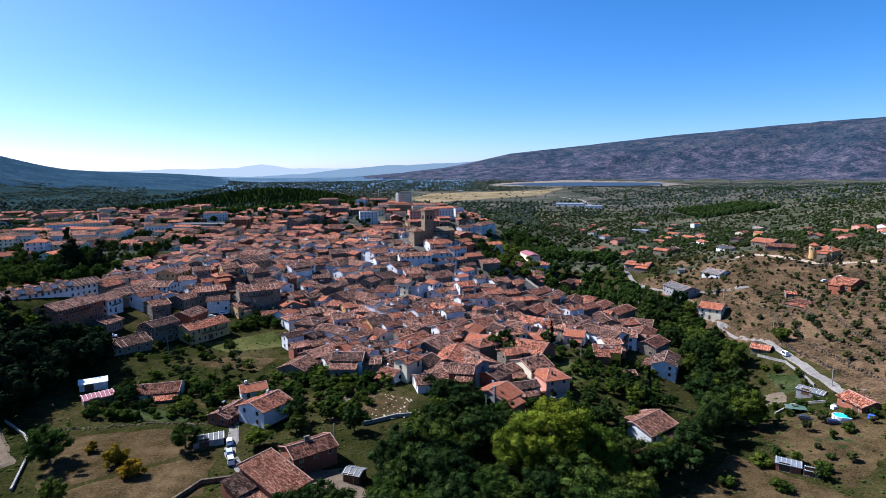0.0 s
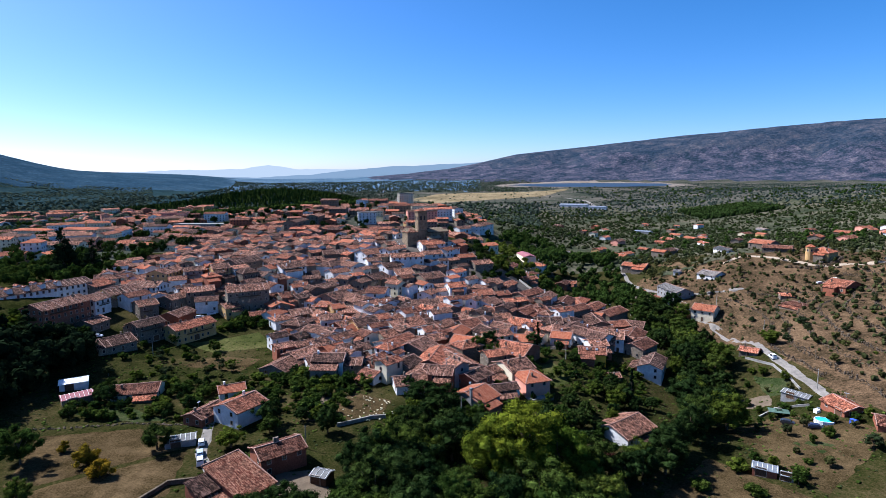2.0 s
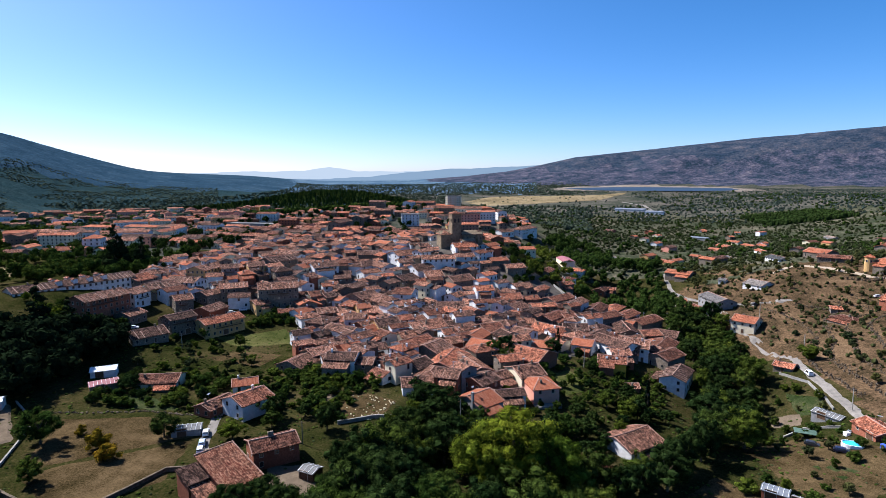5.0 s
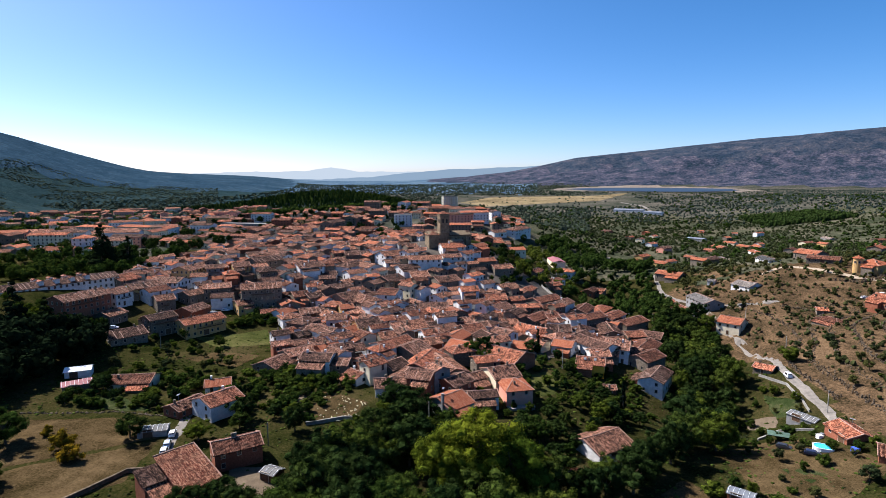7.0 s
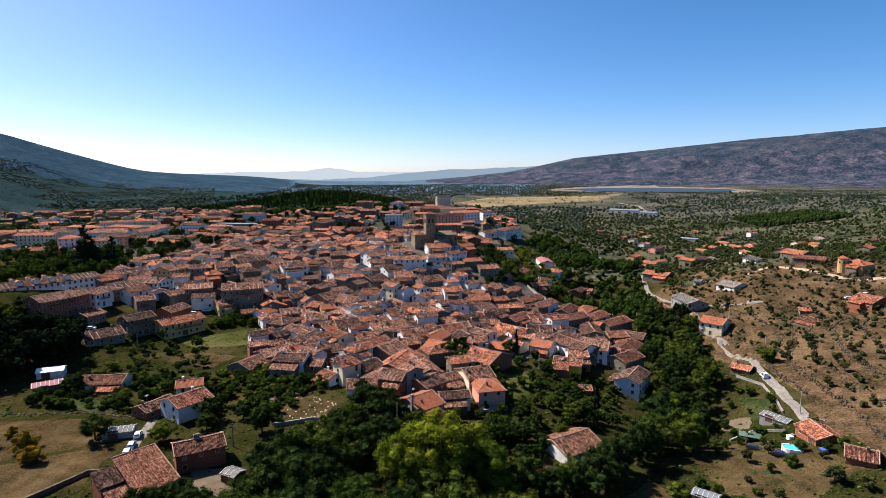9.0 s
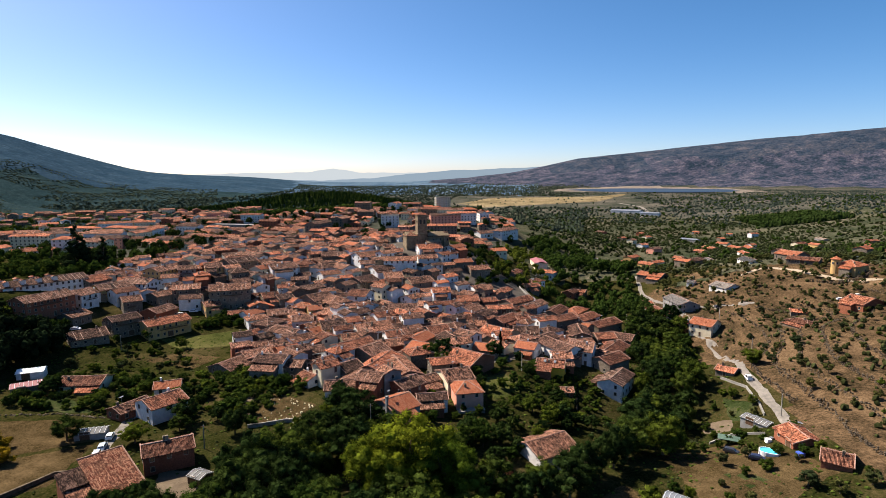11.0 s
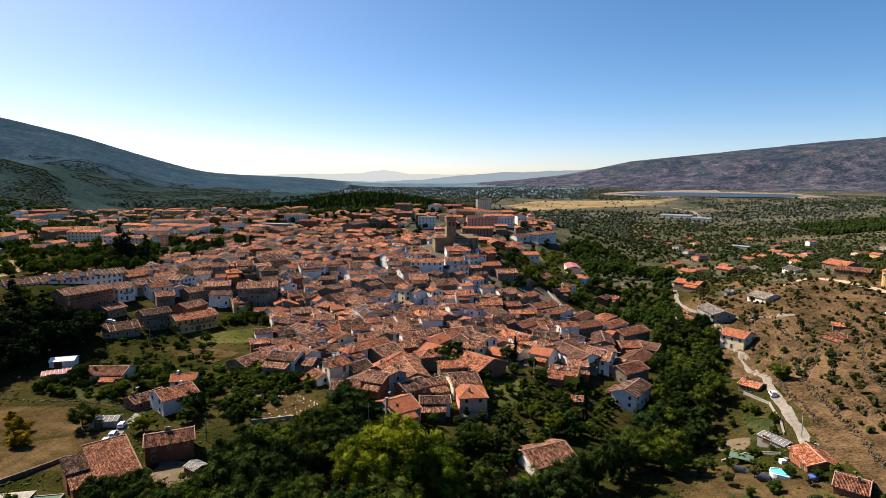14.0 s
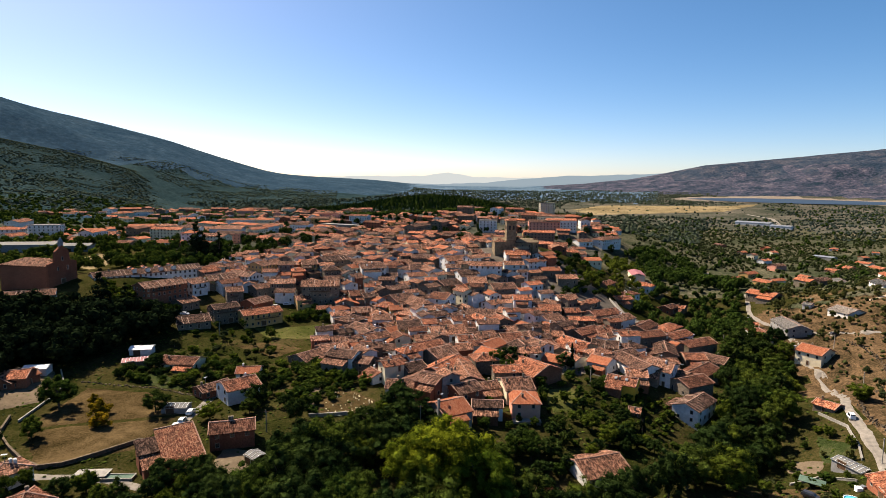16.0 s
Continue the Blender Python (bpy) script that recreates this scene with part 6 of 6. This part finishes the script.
grove("ravine_trees", "leafy trees along the far ravine", scatter([(84, 345), (100, 365), (112, 420), (122, 470), (112, 700), (50, 720), (30, 590), (48, 470), (36, 410), (60, 350)], 240, 4.6, ("dark", "broad", "far"), 6, 12, 4, "trees of the ravine", solo=False), LEAF["fresh"])
# The near-black needle colour on this wood stands in for its deep shade.
grove("edge_wood", "dark wood at the edge of town", scatter([(-212, 196), (-184, 230), (-172, 222), (-165, 206), (-169, 190), (-168, 164), (-166, 150), (-190, 105), (-240, 110), (-270, 190)], 190, 4.0, ("dark", "dark", "needle", "dark"), 11, 18, 5, "dark wood at the edge of town", solo=False), LEAF["needle"])
scatter([(-158, 205), (-112, 206), (-108, 216), (-128, 240), (-160, 240)], 30, 4.0, ("olive", "bush", "broad"), 2.2, 4.5, 6, "orchard trees")
scatter([(-150, 168), (-108, 168), (-108, 200), (-150, 200)], 60, 2.8, ("bush", "bush", "dark"), 2.2, 5.2, 7, "garden bushes")
scatter([(-104, 172), (-60, 165), (-52, 200), (-98, 212)], 76, 2.8, ("bush", "bush", "dark", "bush"), 2.2, 5.5, 8, "garden bushes")
scatter([(-138, 264), (-116, 272), (-104, 284), (-126, 288)], 16, 3.5, ("bush", "dark"), 3, 6, 27, "bushes beside the meadow")
scatter([(-40, 176), (-5, 176), (24, 200), (30, 240), (16, 246), (-2, 200)], 30, 4.0, ("bush", "dark", "broad"), 2.5, 6, 9, "garden bushes")
scatter([(0, 150), (20, 150), (18, 164), (44, 180), (52, 200), (42, 214), (20, 200), (4, 182)], 30, 3.8, ("dark", "broad", "dark"), 4.5, 8, 28, "garden trees below the town", keep_off=-1.0)
scatter([(-44, 160), (-12, 158), (-4, 168), (-30, 178), (-44, 174)], 14, 3.8, ("dark", "dark", "broad"), 6, 10, 29, "garden trees below the town", keep_off=0)
scatter([(22, 182), (54, 205), (56, 238), (32, 244), (24, 232), (16, 205)], 60, 2.4, ("bush",), 1.2, 3.2, 30, "bushes of the overgrown garden", keep_off=0)
scatter([(20, 190), (52, 214), (54, 236), (30, 242), (24, 230)], 30, 3.5, ("bush", "broad", "bush"), 2.0, 4.5, 10, "garden bushes")
scatter([(60, 140), (112, 150), (112, 200), (100, 236), (90, 215), (70, 176), (50, 130)], 40, 4.5, ("bush", "olive", "broad"), 2.0, 4.5, 11, "bushes of the pool yard")
scatter([(118, 140), (235, 190), (240, 345), (150, 345), (128, 300)], 150, 5.5, ("olive",), 2.6, 4.4, 12, "olive trees on the terraces")
scatter([(118, 140), (235, 190), (240, 345), (150, 345), (128, 300)], 45, 4.0, ("bush",), 1.0, 2.2, 13, "bushes on the terraces")
grove("villa_trees", "trees and shrubs round the villas", scatter([(128, 345), (250, 345), (270, 500), (130, 480), (122, 400)], 190, 4.2, ("olive", "broad", "bush", "far"), 2.2, 6.0, 14, "trees round the villas", solo=False), LEAF["olive"])
scatter([(-20, 352), (12, 360), (22, 400), (18, 450), (-15, 420), (-14, 375)], 30, 4.2, ("bush", "broad", "dark"), 3, 7, 15, "trees below the church")
grove("churchyard_trees", "leafy trees round the playing field", scatter([(-420, 230), (-262, 236), (-250, 262), (-252, 318), (-300, 316), (-330, 380), (-430, 380)], 80, 5.5, ("broad",), 7, 13, 61, "", solo=False), LEAF["broad"])
grove("quarter_trees", "dark garden trees of the newer quarter", scatter([(-480, 380), (-235, 400), (-235, 600), (-480, 600)], 80, 6.0, ("dark",), 6, 12, 62, "", keep_off=0, solo=False), LEAF["dark"])
grove("park_grove", "leafy trees of the park", scatter([(-330, 300), (-215, 275), (-232, 390), (-330, 400)], 70, 5.5, ("broad", "dark", "lime", "broad"), 6, 13, 16, "park trees", solo=False), LEAF["broad"])
scatter([(-150, 100), (-110, 96), (-60, 96), (-56, 112), (-100, 106), (-140, 118)], 26, 4.2, ("dark", "broad"), 4, 8, 17, "trees below the lane")
scatter([(-70, 108), (-56, 112), (-54, 122), (-72, 116)], 8, 3.5, ("dark", "broad"), 6, 9, 18, "trees below the barn")
scatter([(-230, 235), (-205, 235), (-175, 240), (-170, 226), (-215, 222)], 20, 3.4, ("bush", "lime", "bush"), 3.5, 6, 19, "trees below the long building")
grove("town_trees", "trees between the houses of the town", scatter([(-480, 430), (20, 430), (20, 800), (-480, 800)], 190, 8.0, ("far", "dark"), 6, 11, 20, "trees in the town", keep_off=0, solo=False), LEAF["dark"])


def clumps(name, label, n, where, lo, hi, mat, seed, tall=1.0, pointed=False, fine=False):
    """Woods too far off to tell the trees apart: many uneven clumps in one mesh."""
    r = np.random.default_rng(seed)
    pts = where(r, n)
    z = height(pts[:, 0], pts[:, 1])
    vs, fs = [], []
    base_v, base_f, lumps = ICO_V, ICO_F, 5
    v0, k = base_v * (1, 1, tall), len(base_v)
    for i, ((x, y), zz) in enumerate(zip(pts, z)):
        s = r.uniform(lo, hi)
        if fine:
            off = rand_dirs(r, lumps) * (0.62 * s, 0.62 * s, 0.45 * s * tall)
            ball_ = ICO_V[None] * s * r.uniform(0.32, 0.62, (lumps, 1, 1)) * r.uniform(0.7, 1.25, (lumps, 12, 1)) + off[:, None]
            vs.append(ball_.reshape(-1, 3) + (x, y, zz + s * tall * 0.6))
            fs.append(np.concatenate([ICO_F + 12 * q for q in range(lumps)]) + 12 * lumps * i)
            continue
        v = v0 * s * r.uniform(0.55, 1.25, (k, 1))
        if pointed:
            v = v * np.where(v[:, 2:] > 0.4 * s, (0.5, 0.5, 1.5), (1, 1, 1))
        vs.append(v + (x, y, zz + s * tall * 0.55))
        fs.append(base_f + k * i)
    me = bpy.data.meshes.new(name)
    me.from_pydata(np.concatenate(vs).tolist(), [], np.concatenate(fs).tolist())
    return tagged(piece(name, me, mat), label, "trees", kind="stuff")


def sector(a0, a1, r0, r1, test=None, power=1.0):
    """Random places between two bearings and two distances that pass the test."""
    def where(r, n):
        out = np.zeros((0, 2))
        while len(out) < n:
            a, d = np.radians(r.uniform(a0, a1, 2 * n)), r0 + (r1 - r0) * r.random(2 * n) ** power
            p = np.stack([d * np.sin(a), d * np.cos(a)], 1)
            out = np.concatenate([out, p[test(p[:, 0], p[:, 1], r)] if test else p])
        return out[:n]
    return where


BUILT = np.array(PLACED)


def free_of_houses(x, y, gap):
    return np.array([bool(np.all((p - BUILT[:, 0]) ** 2 + (q - BUILT[:, 1]) ** 2 > (gap + BUILT[:, 2]) ** 2)) for p, q in zip(x, y)])


def off_built(x, y, r):
    pasture = (x > -180) & (x < 420) & (y > 1540) & (y < 2080)
    steep = (np.hypot(x, y) > np.where(x > 0, 2500, 1500)) & (ridges(x, y) > 12)
    lake = np.hypot((x - 600) / 415, (y - 2490) / 455) < 1.0
    streets = (x > -480) & (x < 40) & (y < 830)
    patchy = wobble(x, y, 160, 7.0) + 0.5 * wobble(x, y, 45, 8.0) > r.uniform(-0.9, 0.5, len(x))
    return patchy & ~steep & ~streets & ~lake & (~pasture | (r.random(len(x)) < 0.06))


clumps("valley_trees", "scattered oaks and olive groves across the valley", 9000, sector(3, 48, 470, 1300, off_built, 0.8), 1.1, 2.7, LEAF["olive"], 31, fine=True)
clumps("far_groves", "olive groves on the far side of the valley", 9000, sector(6, 48, 1200, 2700, off_built, 0.9), 1.3, 2.8, LEAF["oak"], 42)
clumps("valley_woods", "dark trees and hedges across the valley", 1700, sector(2, 46, 500, 2300, off_built, 0.8), 2.0, 4.4, LEAF["broad"], 32, fine=True)
clumps("plain_woods", "woods and hedges on the far plain", 15000, sector(-42, 8, 840, 3300, off_built, 0.9), 1.5, 4.2, LEAF["oak"], 33)
clumps("foothill_woods", "dark oak woods at the foot of the mountain", 26000, sector(-72, -28, 1000, 2250, lambda x, y, r: wobble(x, y, 190, 6.0) > r.uniform(-2.6, -0.2, len(x)), 0.9), 1.6, 3.6, LEAF["oak"], 45, 0.5)
clumps("suburb_trees", "garden trees between far houses", 2600, sector(-66, -34, 430, 1250, lambda x, y, r: (x < -330) & free_of_houses(x, y, 0.0), 0.9), 2.0, 4.5, LEAF["broad"], 34, fine=True)


DRY_FIELD = [(-147, 157), (-118, 163), (-97, 151), (-93, 126), (-110, 110), (-135, 124)]


def weeds_at(r, n):
    out = np.zeros((0, 2))
    while len(out) < n:
        p = np.stack([r.uniform(-175, 112, n), r.uniform(108, 300, n)], 1)
        p = p[wobble(p[:, 0], p[:, 1], 34, 9.0) > r.uniform(-1.0, 0.6, n)]
        p = p[free_of_houses(p[:, 0], p[:, 1], -2.5)]
        p = p[[all((x - a) ** 2 + (y - b) ** 2 > 12 for a, b in LANE_PTS) and not inside(x, y, OLD_TOWN) and not inside(x, y, DRY_FIELD) for x, y in p]]
        out = np.concatenate([out, p])
    return out[:n]


clumps("weeds", "rank weeds and low plants in the gardens", 3000, weeds_at, 0.2, 0.7, LEAF["fresh"], 43, 0.5)
clumps("dry_weeds", "dry yellowed weeds in the gardens", 2600, weeds_at, 0.15, 0.5, LEAF["olive"], 44, 0.5)
clumps("hillside_shrubs", "low shrubs dotted over the dry terraces", 2600, lambda r, n: np.stack([r.uniform(122, 330, n), r.uniform(140, 470, n)], 1), 0.4, 1.3, LEAF["olive"], 41)
clumps("park_trees", "row of park trees behind the town", 700, lambda r, n: np.stack([r.uniform(-420, -140, n), r.normal(845, 16, n)], 1), 2.5, 5.0, LEAF["broad"], 35, 1.2, fine=True)
clumps("pine_wood", "dark pine wood on a knoll", 5200, lambda r, n: np.stack([-400 + 200 * r.normal(size=n).clip(-1.7, 1.7), 1270 + 85 * r.normal(size=n)], 1), 2.2, 4.4, LEAF["dark"], 36, 1.5, pointed=True)
clumps("poplar_wood", "plantation of dark trees in the valley", 1400, lambda r, n: np.stack([r.uniform(455, 600, n), r.uniform(1050, 1190, n)], 1), 2.2, 3.8, LEAF["dark"], 38, 1.6)


# ---- cars, pool and small things ----
CAR_PAINT = {}
TYRE = material("tyre_rubber", 0.8)[0]
TYRE.node_tree.nodes["Principled BSDF"].inputs["Base Color"].default_value = (0.02, 0.02, 0.02, 1)


def paint(name, colour):
    if name not in CAR_PAINT:
        m, n, l, b = material(name, 0.3, 0.0, 0.5)
        f = noise_node(n, l, n.new("ShaderNodeNewGeometry").outputs["Position"], 3.0)
        l.new(blend(n, l, f, tuple(c * 0.85 for c in colour), colour), b.inputs["Base Color"])
        CAR_PAINT[name] = m
    return CAR_PAINT[name]


def car(x, y, rot, name, colour, van=False):
    e = thing("van" if van else "car", pose(x, y, h(x, y) + 0.22, 0, 0, rot), f"{name} {'van' if van else 'car'} parked on the ground", "car", "parked cars")
    p = paint(name + "_paint", colour)
    top = 1.95 if van else 1.45
    prof = [(-2.1, 0.3), (-2.15, 0.75), (-2.0, 1.0 if not van else 1.5), (-1.6, top - 0.1), (-1.3, top), (0.5, top), (0.75, top - 0.08), (1.25, 0.95), (2.0, 0.8), (2.15, 0.6), (2.1, 0.3)]
    vs = []
    for sy in (-1, 1):
        for px, pz in prof:
            w = 0.86 if pz < 1.02 else 0.86 - 0.14 * (pz - 1.0) / (top - 1.0)
            vs.append((px, sy * w, pz))
    n = len(prof)
    fs = [tuple(range(n - 1, -1, -1)), tuple(range(n, 2 * n))] + [(i, (i + 1) % n, n + (i + 1) % n, n + i) for i in range(n)]
    piece("body", flat_mesh("body", vs, fs), p, e)
    for nm, a, b in (("windscreen", (0.80, top - 0.14), (1.20, 1.0)), ("rear_window", (-1.98, 1.08 if not van else 1.5), (-1.66, top - 0.14))):
        vs = [(a[0] + 0.03, -0.66, a[1] + 0.03), (a[0] + 0.03, 0.66, a[1] + 0.03), (b[0] + 0.03, 0.72, b[1] + 0.03), (b[0] + 0.03, -0.72, b[1] + 0.03)]
        if nm == "rear_window":
            vs = [(q[0] - 0.06, q[1], q[2]) for q in vs]
        piece(nm, flat_mesh(nm, vs, [(0, 1, 2, 3)]), GLASS, e)
    for sy in (-1, 1):
        vs = [(-1.5, sy * 0.85, 1.0), (0.95, sy * 0.85, 1.0), (0.5, sy * 0.765, top - 0.14), (-1.3, sy * 0.765, top - 0.14)]
        piece("side_window", flat_mesh("side_window", vs, [(0, 1, 2, 3)]), GLASS, e)
        for px in (-1.3, 1.3):
            bm = bmesh.new()
            bmesh.ops.create_cone(bm, cap_ends=True, segments=14, radius1=0.32, radius2=0.32, depth=0.22, matrix=pose(px, sy * 0.78, 0.10, 90))
            part("wheel", bm, TYRE, e)


for x, y, rot, name, colour, van in ((-96.2, 152, 113, "white", (0.62, 0.66, 0.7), False), (-94, 146, 113, "pale blue", (0.4, 0.5, 0.62), False), (-91.8, 141, 113, "white", (0.62, 0.66, 0.7), True), (85, 177, -30, "black", (0.03, 0.03, 0.035), False),
                                     (89, 169, -25, "dark blue", (0.02, 0.025, 0.06), False), (110.6, 231.0, 88, "white", (0.8, 0.8, 0.82), True), (117, 331, 60, "dark red", (0.25, 0.02, 0.02), False),
                                     (119, 337, 60, "grey", (0.3, 0.3, 0.32), False), (207, 335, 10, "white", (0.8, 0.8, 0.82), True), (200, 338, 0, "silver", (0.5, 0.5, 0.52), False),
                                     (-146, 281, 20, "white", (0.8, 0.8, 0.82), False), (-150, 276, 20, "silver", (0.5, 0.5, 0.52), False), (-178, 238, 15, "white", (0.8, 0.8, 0.82), False),
                                     (-143, 286, 30, "white", (0.78, 0.78, 0.8), False), (140, 350, 15, "black", (0.03, 0.03, 0.03), False), (248, 348, -20, "black", (0.03, 0.03, 0.03), True)):
    car(x, y, rot, name, colour, van)

POOL_WATER = material("pool_water", 0.08, 0.0, 0.5)[0]
POOL_WATER.node_tree.nodes["Principled BSDF"].inputs["Base Color"].default_value = (0.05, 0.50, 0.66, 1)


def oval(a, b, n=28):
    return [(a * math.copysign(abs(math.cos(t)) ** 0.75, math.cos(t)), b * math.copysign(abs(math.sin(t)) ** 0.75, math.sin(t))) for t in (2 * math.pi * i / n for i in range(n))]


def pool():
    e = thing("swimming_pool", pose(93.5, 172.0, h(93.5, 172.0), 0, 0, -20), "white oval above-ground pool full of turquoise water", "pool")
    out, inn, vs, fs, n = oval(2.75, 2.1), oval(2.58, 1.93), [], [], 28
    for ring, z in ((out, -0.5), (out, 1.2), (inn, 1.22), (inn, 0.3)):
        vs += [(x, y, z) for x, y in ring]
    for k in range(3):
        fs += [(k * n + i, k * n + (i + 1) % n, k * n + n + (i + 1) % n, k * n + n + i) for i in range(n)]
    piece("rim", flat_mesh("rim", vs, fs), WHITE_METAL, e)
    piece("water", flat_mesh("water", [(x, y, 1.0) for x, y in inn], [tuple(range(n))]), POOL_WATER, e, "still turquoise water")
    for i in range(0, 28, 4):
        piece("post", stack_mesh("post", [(0.07, 0.07, -0.4), (0.07, 0.07, 1.25)]), WHITE_METAL, e, "", pose(out[i][0] * 1.02, out[i][1] * 1.02, 0))


pool()


def barrel(x, y, name, mat, rad, tall, label, rot=0):
    e = thing(name, pose(x, y, h(x, y), 0, 0, rot), label, name.replace("_", " "))
    piece("body", stack_mesh("body", [(rad, rad, -0.2), (rad * 1.05, rad * 1.05, tall * 0.5), (rad, rad, tall)]), mat, e)
    piece("lid", stack_mesh("lid", [(rad * 1.08, rad * 1.08, tall), (rad * 1.08, rad * 1.08, tall + 0.08), (rad * 0.7, rad * 0.7, tall + 0.12)]), mat, e)


BLUE = surface("blue_plastic", (0.04, 0.08, 0.36), (0.06, 0.12, 0.48), 1.0, 0.3, 0.5, 0.0)
barrel(99.5, 167.5, "water_tank", BLUE, 0.8, 1.4, "blue plastic water tank beside the pool", 20)
barrel(97, 181, "storage_box", WHITE_METAL, 0.7, 1.0, "white storage box by the terrace", 10)
barrel(98.5, 182.5, "storage_box", METAL, 0.5, 0.8, "grey storage box by the terrace", 40)


def canopy(x, y, rot, a, b, tall, mat, label):
    e = thing("canopy", pose(x, y, h(x, y), 0, 0, rot), label, "canopy")
    piece("sheet", stack_mesh("sheet", [(a, b, tall), (a, b, tall + 0.08), (a * 0.4, b * 0.4, tall + 0.3)]), mat, e)
    for sx in (-1, 1):
        for sy in (-1, 1):
            piece("post", stack_mesh("post", [(0.06, 0.06, -0.4), (0.06, 0.06, tall)]), TIMBER, e, "", pose(sx * (a - 0.2), sy * (b - 0.2), 0))


CANVAS = surface("green_canvas", (0.05, 0.09, 0.07), (0.09, 0.14, 0.11), 1.0, 0.3, 0.8, 0.0)
canopy(88, 187, -20, 3.2, 2.0, 2.3, CANVAS, "dark green sheet canopy over garden things")
canopy(-92, 113, 22, 4.2, 2.0, 1.0, CONCRETE, "pale low roof over a trough")


def trough():
    e = thing("water_trough", pose(-85, 114.5, h(-85, 114.5), 0, 0, 22), "long concrete water basin with green water", "basin")
    piece("basin", stack_mesh("basin", [(4.0, 1.4, -0.6), (4.0, 1.4, 0.7), (3.75, 1.15, 0.7), (3.75, 1.15, 0.4)]), CONCRETE, e)
    piece("water", stack_mesh("water", [(3.74, 1.14, 0.42), (3.74, 1.14, 0.5)]), CANVAS, e)


trough()


def pole(x, y, tall, label="grey wooden utility pole with a crossarm"):
    e = thing("utility_pole", pose(x, y, h(x, y), 0, 0, 20), label, "pole", "utility poles")
    piece("post", stack_mesh("post", [(0.13, 0.13, -0.6), (0.09, 0.09, tall)]), CONCRETE, e)
    piece("crossarm", stack_mesh("crossarm", [(0.7, 0.05, tall - 0.6), (0.7, 0.05, tall - 0.48)]), TIMBER, e)


for x, y, t in ((108, 198, 8), (124, 262, 8), (134, 330, 8), (-22, 166, 11), (24, 232, 8), (-150, 230, 7), (-66, 150, 7), (86, 338, 8)):
    pole(x, y, t)

PALE_SKIN = surface("squash_skin", (0.62, 0.55, 0.36), (0.78, 0.72, 0.52), 3.0, 0.5, 0.7, 0.3)
r = random.Random(9)
gourd = None
for i in range(70):
    u, v = r.random(), r.random()
    x, y = -65 + 20 * u + 4 * v, 192 - 10 * u - 20 * v
    s = r.uniform(0.16, 0.30)
    if gourd is None:
        bm = bmesh.new()
        bmesh.ops.create_icosphere(bm, subdivisions=2, radius=1.0)
        for q in bm.verts:
            a = math.atan2(q.co.y, q.co.x)
            q.co *= 1 + 0.06 * math.cos(8 * a)
            q.co.z *= 0.75
        gourd = bpy.data.meshes.new("squash")
        bm.to_mesh(gourd)
        bm.free()
    o = piece("squash", gourd, PALE_SKIN, None, "pale ripe squash lying on the grass", Matrix.Translation((x, y, h(x, y) + 0.14 + s * 0.6)) @ Matrix.Diagonal((s, s, s, 1)))
    tagged(o, category="squash", group="squashes on the plot")
